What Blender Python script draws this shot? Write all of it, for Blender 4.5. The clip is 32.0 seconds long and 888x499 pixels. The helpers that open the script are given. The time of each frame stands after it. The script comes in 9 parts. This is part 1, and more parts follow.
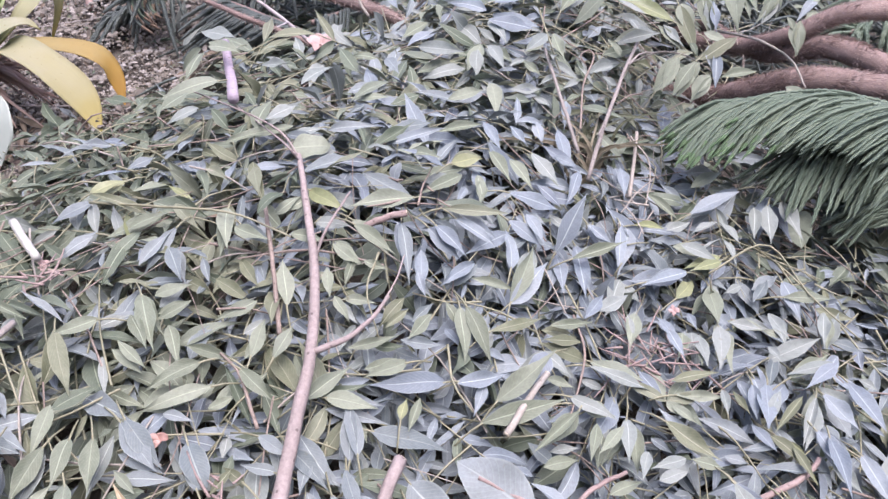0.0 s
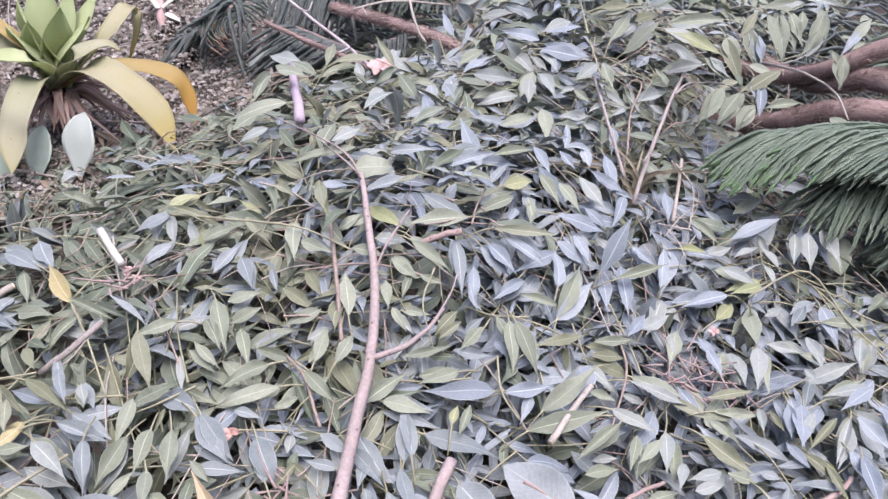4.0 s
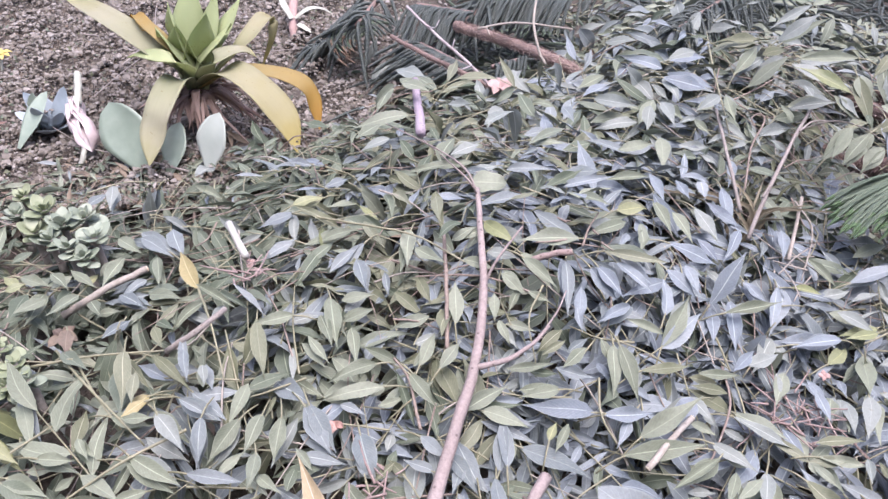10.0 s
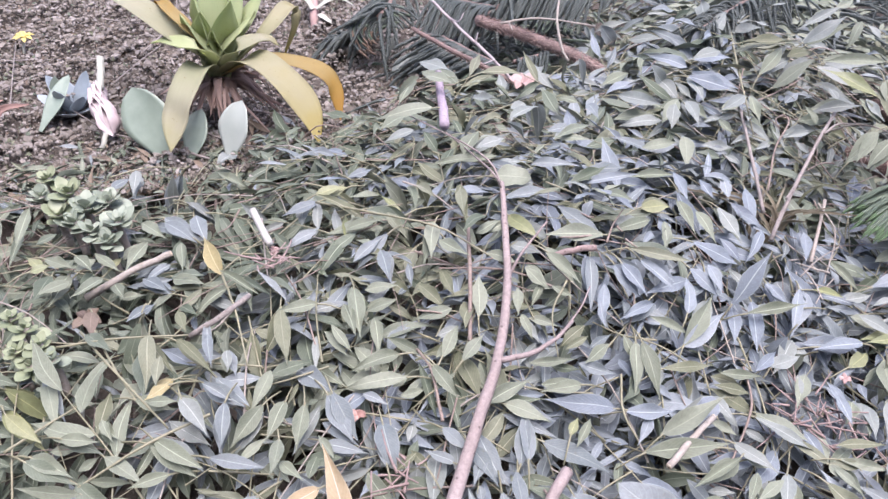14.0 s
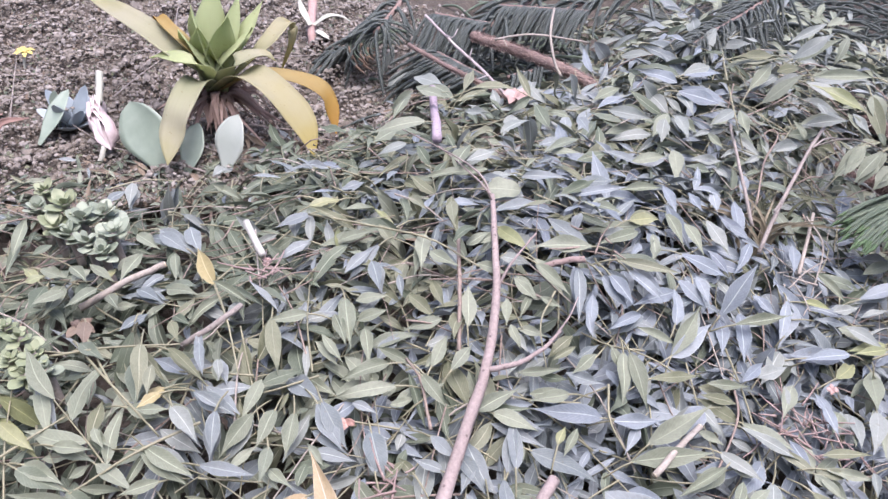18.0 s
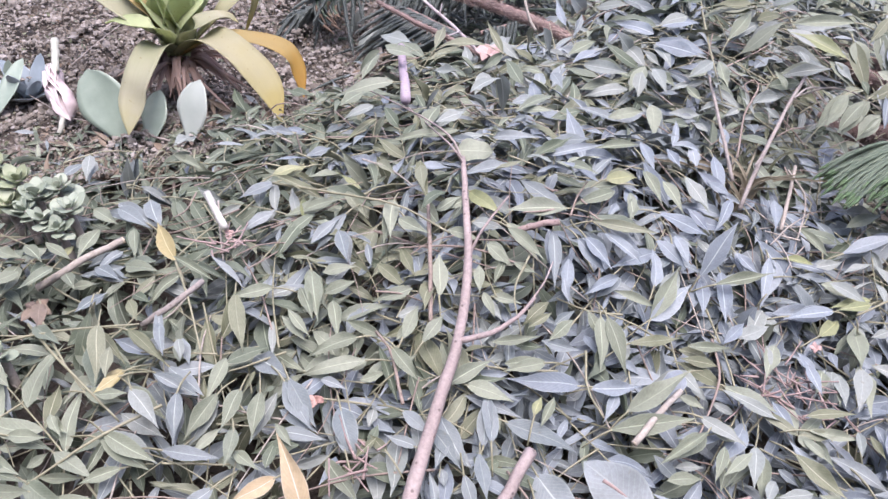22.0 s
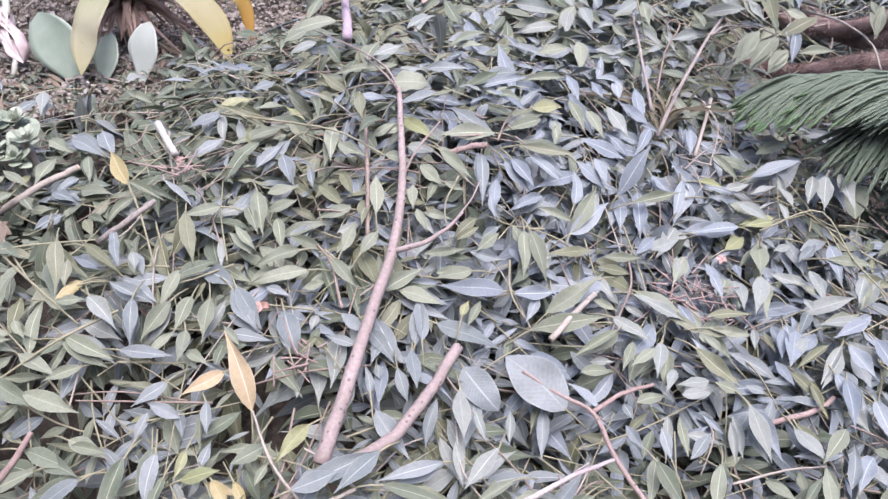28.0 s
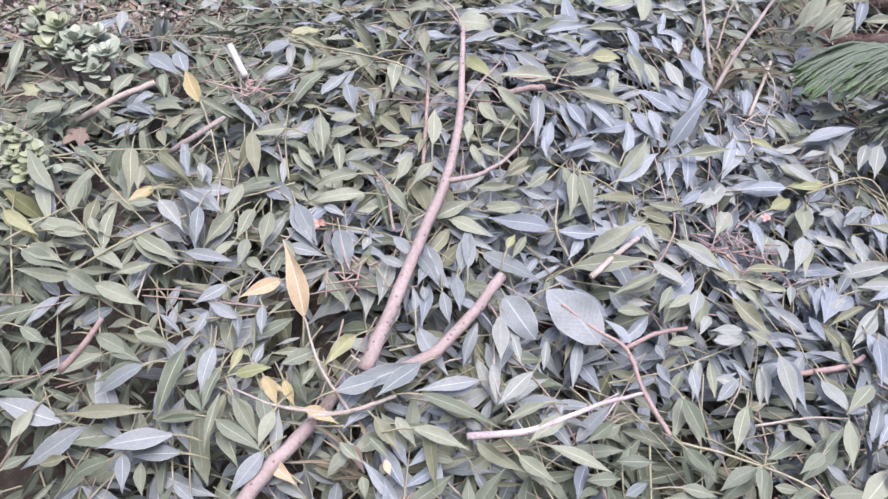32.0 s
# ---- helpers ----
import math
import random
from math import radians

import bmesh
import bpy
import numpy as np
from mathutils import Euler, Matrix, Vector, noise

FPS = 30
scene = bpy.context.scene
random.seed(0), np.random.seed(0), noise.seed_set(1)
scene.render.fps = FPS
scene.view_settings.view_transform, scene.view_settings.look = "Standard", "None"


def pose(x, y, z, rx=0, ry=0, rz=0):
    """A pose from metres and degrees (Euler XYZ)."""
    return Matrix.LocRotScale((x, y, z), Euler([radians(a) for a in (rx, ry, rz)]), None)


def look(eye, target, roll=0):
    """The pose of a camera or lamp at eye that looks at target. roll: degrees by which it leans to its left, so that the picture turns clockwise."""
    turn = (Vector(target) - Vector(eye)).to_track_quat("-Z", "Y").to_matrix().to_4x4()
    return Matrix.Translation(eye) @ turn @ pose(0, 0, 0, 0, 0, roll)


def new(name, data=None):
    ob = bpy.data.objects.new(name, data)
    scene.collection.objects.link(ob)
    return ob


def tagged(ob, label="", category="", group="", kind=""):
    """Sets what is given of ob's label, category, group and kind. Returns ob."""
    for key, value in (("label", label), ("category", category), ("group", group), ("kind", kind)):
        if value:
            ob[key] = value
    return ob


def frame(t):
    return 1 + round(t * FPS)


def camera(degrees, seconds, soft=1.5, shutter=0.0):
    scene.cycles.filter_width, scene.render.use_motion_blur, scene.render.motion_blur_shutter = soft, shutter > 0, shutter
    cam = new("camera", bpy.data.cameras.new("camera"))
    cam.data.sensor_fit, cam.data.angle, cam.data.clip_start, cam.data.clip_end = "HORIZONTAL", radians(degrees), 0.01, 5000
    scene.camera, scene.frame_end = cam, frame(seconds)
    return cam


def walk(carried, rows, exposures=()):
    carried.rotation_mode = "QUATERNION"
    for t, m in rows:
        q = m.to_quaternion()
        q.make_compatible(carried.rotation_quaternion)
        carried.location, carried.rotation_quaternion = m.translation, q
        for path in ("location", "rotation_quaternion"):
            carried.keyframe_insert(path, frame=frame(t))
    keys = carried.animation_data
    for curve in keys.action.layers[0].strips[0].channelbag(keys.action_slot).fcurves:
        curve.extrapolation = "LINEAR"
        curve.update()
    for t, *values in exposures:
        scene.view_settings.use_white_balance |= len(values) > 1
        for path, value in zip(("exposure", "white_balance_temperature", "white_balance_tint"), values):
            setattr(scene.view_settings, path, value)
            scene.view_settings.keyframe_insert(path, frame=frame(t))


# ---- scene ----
cam = camera(56.7, 32.0, 1.47)
PATH = [
    (0, (0.147, -0.619, 0.983), (0.114, 0.89, -0.329), 7.3),
    (0.5, (0.126, -0.629, 1.002), (0.063, 0.898, -0.289), 6.7),
    (1, (0.117, -0.619, 0.989), (0.036, 0.91, -0.298), 6.7),
    (1.5, (0.137, -0.646, 1.003), (0.055, 0.884, -0.283), 6.8),
    (2, (0.148, -0.646, 0.999), (0.047, 0.876, -0.294), 6.3),
    (2.5, (0.144, -0.665, 1.02), (0.033, 0.86, -0.269), 6.1),
    (3, (0.14, -0.658, 1.009), (0.018, 0.86, -0.287), 6.3),
    (3.5, (0.137, -0.664, 1.02), (0.007, 0.856, -0.274), 6.3),
    (5.5, (0.128, -0.682, 1.028), (-0.033, 0.841, -0.258), 6.8),
    (6, (0.131, -0.686, 1.028), (-0.042, 0.834, -0.26), 6.7),
    (6.5, (0.129, -0.69, 1.032), (-0.051, 0.831, -0.254), 6.8),
    (7, (0.12, -0.694, 1.029), (-0.063, 0.832, -0.251), 7.2),
    (7.5, (0.124, -0.7, 1.023), (-0.065, 0.827, -0.255), 7.5),
    (8, (0.132, -0.703, 1.029), (-0.063, 0.825, -0.247), 7.9),
    (8.5, (0.139, -0.701, 1.037), (-0.065, 0.826, -0.238), 8.2),
    (9, (0.127, -0.703, 1.03), (-0.153, 0.815, -0.242), 6.8),
    (9.5, (0.118, -0.702, 1.03), (-0.214, 0.808, -0.239), 6.1),
    (10, (0.118, -0.697, 1.032), (-0.251, 0.802, -0.24), 5.5),
    (10.5, (0.116, -0.699, 1.031), (-0.267, 0.796, -0.242), 5.4),
    (11, (0.103, -0.696, 1.019), (-0.294, 0.796, -0.252), 5.2),
    (11.5, (0.092, -0.683, 1.016), (-0.314, 0.805, -0.258), 5.3),
    (12, (0.086, -0.682, 1.021), (-0.322, 0.802, -0.256), 5.5),
    (12.5, (0.093, -0.684, 1.021), (-0.312, 0.796, -0.262), 5.8),
    (13, (0.095, -0.689, 1.02), (-0.297, 0.792, -0.265), 6.1),
    (13.5, (0.093, -0.698, 1.022), (-0.291, 0.787, -0.261), 6.5),
    (15.5, (0.11, -0.725, 1.038), (-0.263, 0.769, -0.238), 7.0),
    (16, (0.108, -0.717, 1.033), (-0.272, 0.778, -0.24), 6.8),
    (16.5, (0.106, -0.72, 1.034), (-0.283, 0.782, -0.228), 6.6),
    (17, (0.106, -0.719, 1.036), (-0.284, 0.79, -0.217), 6.6),
    (17.5, (0.109, -0.72, 1.035), (-0.282, 0.794, -0.212), 6.7),
    (18, (0.114, -0.717, 1.031), (-0.278, 0.794, -0.219), 6.7),
    (18.5, (0.114, -0.717, 1.034), (-0.28, 0.793, -0.217), 6.6),
    (19, (0.119, -0.709, 1.031), (-0.274, 0.797, -0.225), 6.5),
    (19.5, (0.122, -0.705, 1.029), (-0.271, 0.795, -0.234), 6.3),
    (20, (0.126, -0.707, 1.025), (-0.266, 0.786, -0.247), 6.2),
    (20.5, (0.133, -0.706, 1.023), (-0.255, 0.775, -0.265), 6.2),
    (21, (0.131, -0.699, 1.022), (-0.244, 0.775, -0.277), 6.3),
    (21.5, (0.124, -0.686, 1.014), (-0.233, 0.781, -0.298), 6.7),
    (22, (0.126, -0.673, 1.014), (-0.213, 0.788, -0.309), 5.9),
    (22.5, (0.138, -0.66, 1.021), (-0.095, 0.816, -0.309), 5.8),
    (23, (0.134, -0.665, 1.025), (-0.075, 0.806, -0.313), 5.6),
    (23.5, (0.13, -0.678, 1.021), (-0.065, 0.791, -0.322), 5.7),
    (24, (0.126, -0.681, 1.022), (-0.056, 0.79, -0.321), 5.9),
    (24.5, (0.116, -0.681, 1.019), (-0.06, 0.793, -0.322), 6.3),
    (25, (0.102, -0.688, 1.014), (-0.111, 0.787, -0.319), 8.3),
    (25.5, (0.097, -0.686, 1.005), (-0.159, 0.779, -0.332), 8.4),
    (27.5, (0.171, -0.711, 1.01), (-0.12, 0.725, -0.352), 6.1),
    (28, (0.192, -0.765, 1.032), (-0.044, 0.665, -0.346), 7.7),
    (28.5, (0.222, -0.79, 1.033), (-0.007, 0.624, -0.362), 7.9),
    (29, (0.235, -0.806, 1.036), (0.005, 0.591, -0.376), 7.9),
    (29.5, (0.238, -0.805, 1.041), (0.015, 0.584, -0.381), 8.3),
    (30, (0.241, -0.809, 1.044), (0.016, 0.565, -0.392), 8.0),
    (30.5, (0.233, -0.818, 1.039), (0.0, 0.542, -0.409), 7.7),
    (31, (0.218, -0.823, 1.035), (-0.026, 0.535, -0.414), 7.7),
    (31.5, (0.202, -0.822, 1.024), (-0.053, 0.542, -0.416), 8.7),
    (32, (0.202, -0.828, 1.032), (-0.108, 0.516, -0.417), 9.6),
]
walk(cam, [(t, look(eye, target, roll)) for t, eye, target, roll in PATH], [(0.0, 1.64, 6200, 22), (32.0, 1.64, 6200, 22)])

# ---- light: thin overcast, bright from above ----
world = bpy.data.worlds.new("overcast_sky")
scene.world = world
world.use_nodes = True
wn = world.node_tree.nodes
sky = wn.new("ShaderNodeTexSky")
sky.sky_type = "NISHITA"
sky.sun_disc = False
sky.sun_elevation = radians(80)
sky.sun_rotation = radians(30)
sky.air_density, sky.dust_density, sky.ozone_density = 1.0, 4.0, 1.0
world.node_tree.links.new(sky.outputs[0], wn["Background"].inputs[0])
wn["Background"].inputs[1].default_value = 0.105
sun_data = bpy.data.lights.new("sun", "SUN")
sun_data.energy, sun_data.angle, sun_data.color = 1.9, radians(36), (1.0, 0.97, 0.93)
sun = new("sun", sun_data)
sun.matrix_world = look((0.3, -1.0, 4.0), (0.0, 0.0, 0.0))


# ---- small tools ----
def clamp01(v):
    return max(0.0, min(1.0, v))


def smooth(a, b, v):
    v = clamp01((v - a) / (b - a))
    return v * v * (3 - 2 * v)


def bump2(x, y, cx, cy, r):
    return math.exp(-((x - cx) ** 2 + (y - cy) ** 2) / (2 * r * r))


def bare(x, y):
    """How far the bare bed shows at a place: 0 under the brush heap, 1 on open soil."""
    d = -0.683 * (x + 0.94) + 0.731 * (y - 0.19)
    return smooth(-0.10, 0.06, min(d + 0.06, -0.44 - x))


def heap(x, y):
    """Height of the brush heap's top over the plan."""
    z = 0.20 + 0.12 * bump2(x, y, -0.02, 0.26, 0.22) + 0.15 * bump2(x, y, 0.2, 0.85, 0.30) + 0.05 * bump2(x, y, -0.3, -0.05, 0.2)
    z -= 0.13 * smooth(0.70, 0.98, y) * (1 - smooth(-0.12, 0.12, x))
    z -= 0.05 * smooth(-0.25, -0.7, y)
    z -= 0.035 * bump2(x, y, -0.50, -0.03, 0.07) + 0.03 * bump2(x, y, -0.30, -0.50, 0.09)
    z += 0.012 * math.sin(9 * x + 4 * y) * math.sin(7 * y - 3 * x + 1)
    s = bare(x, y)
    return z * (1 - s) + s * (0.06 + 0.012 * math.sin(11 * x) * math.sin(9 * y))


def slope(x, y):
    e = 0.03
    return Vector((heap(x - e, y) - heap(x + e, y), heap(x, y - e) - heap(x, y + e), 2 * e)).normalized()


def part(name, mesh, parent=None, label="", m=None):
    ob = new(name, mesh)
    if parent is not None:
        ob.parent = parent
    if m is not None:
        ob.matrix_basis = m
    if label:
        tagged(ob, label)
    return ob


def thing(name, label, category, group="", at=(0, 0, 0), kind=""):
    ob = new(name)
    ob.empty_display_size = 0.02
    ob.location = at
    return tagged(ob, label, category, group, kind)


def mesh_of(name, verts, faces, mats, uvs=None, slots=None, sleek=True):
    me = bpy.data.meshes.new(name)
    me.from_pydata([tuple(v) for v in verts], [], [tuple(f) for f in faces])
    for m in mats:
        me.materials.append(m)
    if sleek:
        me.polygons.foreach_set("use_smooth", [True] * len(me.polygons))
    if slots is not None:
        me.polygons.foreach_set("material_index", slots)
    if uvs is not None:
        layer = me.uv_layers.new(name="UVMap")
        loops = np.empty(len(me.loops), dtype=np.int32)
        me.loops.foreach_get("vertex_index", loops)
        layer.data.foreach_set("uv", np.asarray(uvs, dtype=np.float32)[loops].ravel())
    me.update()
    return me


def curve_points(pts, n):
    """n + 1 points of a smooth line through pts."""
    p = [Vector(q) for q in pts]
    p = [2 * p[0] - p[1]] + p + [2 * p[-1] - p[-2]]
    out = []
    for k in range(n + 1):
        s = k / n * (len(p) - 3)
        i = min(int(s), len(p) - 4)
        t = s - i
        a, b, c, d = p[i:i + 4]
        out.append(0.5 * (2 * b + (c - a) * t + (2 * a - 5 * b + 4 * c - d) * t * t + (3 * b - a - 3 * c + d) * t ** 3))
    return out


def tube_data(line, radii, sides=8, rough=0.0, rng=random, cap=True):
    """Vertices, faces and UVs of a round bar along a line of points."""
    verts, faces, uvs = [], [], []
    n = len(line)
    up = Vector((0.13, 0.21, 0.97))
    run = 0.0
    for k, c in enumerate(line):
        d = (line[min(k + 1, n - 1)] - line[max(k - 1, 0)]).normalized()
        s = d.cross(up)
        if s.length < 0.1:
            s = d.cross(Vector((1, 0, 0)))
        s.normalize()
        t = s.cross(d)
        if k:
            run += (c - line[k - 1]).length
        r = radii[k] if hasattr(radii, "__len__") else radii
        for j in range(sides):
            a = 2 * math.pi * j / sides
            q = r * (1 + rough * rng.uniform(-1, 1))
            verts.append(c + s * (q * math.cos(a)) + t * (q * math.sin(a)))
            uvs.append((j / sides, run * 20))
    for k in range(n - 1):
        for j in range(sides):
            i = (j + 1) % sides
            faces.append((k * sides + j, k * sides + i, (k + 1) * sides + i, (k + 1) * sides + j))
    if cap:
        faces.append(tuple(range(sides))[::-1])
        faces.append(tuple((n - 1) * sides + j for j in range(sides)))
    return verts, faces, uvs


def tube(name, pts, r0, r1, material, n=14, sides=8, rough=0.06, seed=1, cut=None):
    """A tapering stick along pts; cut: another material on its sawn ends."""
    rng = random.Random(seed)
    line = curve_points(pts, n)
    for k in range(1, len(line) - 1):
        line[k] += Vector([rng.uniform(-1, 1) * r0 * 0.16 for _ in range(3)])
    radii = [r0 + (r1 - r0) * k / n for k in range(n + 1)]
    v, f, uv = tube_data(line, radii, sides, rough, rng)
    slots = None
    mats = [material]
    if cut:
        mats.append(cut)
        slots = [0] * (len(f) - 2) + [1, 1]
    return mesh_of(name, v, f, mats, uv, slots)

# ---- materials ----
def material(name):
    m = bpy.data.materials.new(name)
    m.use_nodes = True
    nt = m.node_tree
    return m, nt, nt.nodes["Principled BSDF"]


def node(nt, kind, **values):
    n = nt.nodes.new("ShaderNode" + kind)
    for key, value in values.items():
        if key in n.inputs:
            n.inputs[key].default_value = value
    return n


def maths(nt, op, a, b=None, c=None):
    n = nt.nodes.new("ShaderNodeMath")
    n.operation = op
    for k, v in enumerate((a, b, c)):
        if v is None:
            continue
        if isinstance(v, (int, float)):
            n.inputs[k].default_value = v
        else:
            nt.links.new(v, n.inputs[k])
    return n.outputs[0]


def ramp(nt, fac, stops):
    n = nt.nodes.new("ShaderNodeValToRGB")
    el = n.color_ramp.elements
    while len(el) < len(stops):
        el.new(0.5)
    for e, (p, c) in zip(el, stops):
        e.position, e.color = p, (*c, 1)
    nt.links.new(fac, n.inputs[0])
    return n.outputs[0]


def mix(nt, fac, a, b, blend="MIX"):
    n = nt.nodes.new("ShaderNodeMix")
    n.data_type, n.blend_type = "RGBA", blend
    for k, v in ((0, fac), (6, a), (7, b)):
        if isinstance(v, (int, float)):
            n.inputs[k].default_value = v
        elif isinstance(v, tuple):
            n.inputs[k].default_value = (*v, 1)
        else:
            nt.links.new(v, n.inputs[k])
    return n.outputs[2]


def noise_of(nt, scale, detail=3.0, rough=0.55, vector=None):
    n = node(nt, "TexNoise", Scale=scale, Detail=detail, Roughness=rough)
    if vector is None:
        vector = node(nt, "NewGeometry").outputs["Position"]
    nt.links.new(vector, n.inputs["Vector"])
    return n.outputs[0]


def lone(nt):
    """A number of its own for each piece, whether it is an object or an island of a joined mesh."""
    a = node(nt, "ObjectInfo").outputs["Random"]
    b = node(nt, "NewGeometry").outputs["Random Per Island"]
    return maths(nt, "FRACT", maths(nt, "ADD", a, b))


def relief(nt, bsdf, height, strength=0.3, distance=0.002):
    n = node(nt, "Bump", Strength=strength, Distance=distance)
    nt.links.new(height, n.inputs["Height"])
    nt.links.new(n.outputs[0], bsdf.inputs["Normal"])


def see_through(nt, bsdf, colour, weight):
    """Let a share of the light pass through a thin blade."""
    thin = node(nt, "BsdfTranslucent")
    nt.links.new(colour, thin.inputs["Color"])
    both = nt.nodes.new("ShaderNodeMixShader")
    both.inputs[0].default_value = weight
    nt.links.new(bsdf.outputs[0], both.inputs[1])
    nt.links.new(thin.outputs[0], both.inputs[2])
    nt.links.new(both.outputs[0], nt.nodes["Material Output"].inputs["Surface"])


def leaf_material(name, stops, rib, rough=0.6, spot=(0.12, 0.09, 0.04), spots=0.25, spec=0.36, ribs=1.0):
    """A leaf blade: its own tone, a pale midrib, faint side veins, dusty mottling and a few blemishes."""
    m, nt, bsdf = material(name)
    uv = node(nt, "UVMap").outputs[0]
    sep = node(nt, "SeparateXYZ")
    nt.links.new(uv, sep.inputs[0])
    u, v = sep.outputs[0], sep.outputs[1]
    off = maths(nt, "ABSOLUTE", maths(nt, "SUBTRACT", u, 0.5))
    colour = ramp(nt, lone(nt), stops)
    dust = noise_of(nt, 38, 4)
    colour = mix(nt, maths(nt, "MULTIPLY", maths(nt, "SUBTRACT", dust, 0.4), 0.3), colour, (0.26, 0.27, 0.24))
    grain = noise_of(nt, 230, 4, 0.65)
    colour = mix(nt, 0.55, colour, mix(nt, maths(nt, "MULTIPLY", maths(nt, "SUBTRACT", grain, 0.3), 2.2), (0.58, 0.58, 0.56), (1.0, 1.0, 1.0)), "MULTIPLY")
    side = maths(nt, "SINE", maths(nt, "MULTIPLY", maths(nt, "SUBTRACT", v, maths(nt, "MULTIPLY", off, 0.5)), 85))
    vein = maths(nt, "MULTIPLY", maths(nt, "GREATER_THAN", side, 0.88), 0.13 * ribs)
    colour = mix(nt, vein, colour, rib)
    mid = node(nt, "MapRange")
    nt.links.new(off, mid.inputs[0])
    for k, val in ((1, 0.012), (2, 0.04), (3, 0.95 * ribs), (4, 0.0)):
        mid.inputs[k].default_value = val
    strength = maths(nt, "ADD", 0.3, maths(nt, "MULTIPLY", maths(nt, "FRACT", maths(nt, "MULTIPLY", lone(nt), 17.3)), 0.7))
    colour = mix(nt, maths(nt, "MULTIPLY", mid.outputs[0], strength), colour, rib)
    # pale margin painted on to imitate highlights along the blade's edge
    rim = node(nt, "MapRange")
    nt.links.new(off, rim.inputs[0])
    for k, val in ((1, 0.44), (2, 0.5), (3, 0.0), (4, 0.3 * ribs)):
        rim.inputs[k].default_value = val
    colour = mix(nt, rim.outputs[0], colour, rib)
    blemish = noise_of(nt, 95, 2)
    mark = node(nt, "MapRange")
    nt.links.new(blemish, mark.inputs[0])
    for k, val in ((1, 0.70), (2, 0.78), (3, 0.0), (4, spots)):
        mark.inputs[k].default_value = val
    colour = mix(nt, mark.outputs[0], colour, spot)
    nt.links.new(colour, bsdf.inputs["Base Color"])
    rr = maths(nt, "ADD", maths(nt, "MULTIPLY", dust, 0.3), rough - 0.15)
    nt.links.new(rr, bsdf.inputs["Roughness"])
    bsdf.inputs["Specular IOR Level"].default_value = spec
    see_through(nt, bsdf, colour, 0.1)
    relief(nt, bsdf, maths(nt, "ADD", maths(nt, "MULTIPLY", side, 0.04), maths(nt, "MULTIPLY", mid.outputs[0], -1.0)), 0.35, 0.0012)
    return m


def bark_material(name, c0, c1, c2, scale=60, rough=0.75, marks=(0.06, 0.04, 0.03), mark=0.6, bump=0.4):
    """Bark: two tones along the stick, fine grain, dark lenticels."""
    m, nt, bsdf = material(name)
    big = noise_of(nt, scale * 0.35, 3)
    colour = ramp(nt, big, [(0.3, c0), (0.55, c1), (0.8, c2)])
    fine = noise_of(nt, scale * 4, 4, 0.7)
    colour = mix(nt, 0.35, colour, ramp(nt, fine, [(0.3, tuple(0.45 * c for c in c0)), (0.7, c2)]))
    dots = node(nt, "TexVoronoi", Scale=scale * 1.6)
    nt.links.new(node(nt, "NewGeometry").outputs["Position"], dots.inputs["Vector"])
    d = node(nt, "MapRange")
    nt.links.new(dots.outputs["Distance"], d.inputs[0])
    for k, val in ((1, 0.12), (2, 0.2), (3, mark), (4, 0.0)):
        d.inputs[k].default_value = val
    colour = mix(nt, d.outputs[0], colour, marks)
    nt.links.new(colour, bsdf.inputs["Base Color"])
    bsdf.inputs["Roughness"].default_value = rough
    relief(nt, bsdf, maths(nt, "ADD", fine, maths(nt, "MULTIPLY", d.outputs[0], -0.5)), bump, 0.003)
    return m


def plain_material(name, stops, scale=40, rough=0.6, bump=0.25, island=0.6):
    m, nt, bsdf = material(name)
    r = maths(nt, "ADD", maths(nt, "MULTIPLY", lone(nt), island), maths(nt, "MULTIPLY", noise_of(nt, scale, 4), 1 - island))
    nt.links.new(ramp(nt, r, stops), bsdf.inputs["Base Color"])
    bsdf.inputs["Roughness"].default_value = rough
    relief(nt, bsdf, noise_of(nt, scale * 5, 3), bump, 0.002)
    return m


PALE_RIB = (0.36, 0.40, 0.30)
LEAF_GREEN = leaf_material("leaf_grey_green", [(0.0, (0.138, 0.156, 0.111)), (0.3, (0.177, 0.198, 0.144)), (0.6, (0.208, 0.231, 0.171)), (0.85, (0.236, 0.256, 0.195)), (1.0, (0.165, 0.187, 0.141))], PALE_RIB)
# blue-grey leaf; part of the blue is sky sheen put into the colour
LEAF_BLUE = leaf_material("leaf_blue_grey_sky_sheen", [(0.0, (0.148, 0.176, 0.207)), (0.35, (0.186, 0.218, 0.252)), (0.65, (0.219, 0.252, 0.281)), (0.85, (0.245, 0.276, 0.298)), (1.0, (0.165, 0.191, 0.231))], (0.409, 0.454, 0.443), 0.6)
LEAF_SLATE = leaf_material("leaf_slate_green", [(0.0, (0.133, 0.159, 0.166)), (0.35, (0.168, 0.195, 0.205)), (0.65, (0.198, 0.225, 0.234)), (0.85, (0.222, 0.247, 0.256)), (1.0, (0.151, 0.176, 0.189))], (0.38, 0.42, 0.39), 0.6)
LEAF_PALE = leaf_material("leaf_pale_jade", [(0.0, (0.190, 0.213, 0.198)), (0.4, (0.217, 0.243, 0.228)), (0.8, (0.244, 0.265, 0.248)), (1.0, (0.201, 0.222, 0.201))], (0.40, 0.43, 0.39), 0.6)
# deep green leaf; its darker colour also stands in for shade
LEAF_DEEP = leaf_material("leaf_deep_green", [(0.0, (0.083, 0.104, 0.070)), (0.4, (0.111, 0.135, 0.096)), (0.75, (0.143, 0.167, 0.123)), (1.0, (0.101, 0.124, 0.096))], (0.30, 0.34, 0.25))
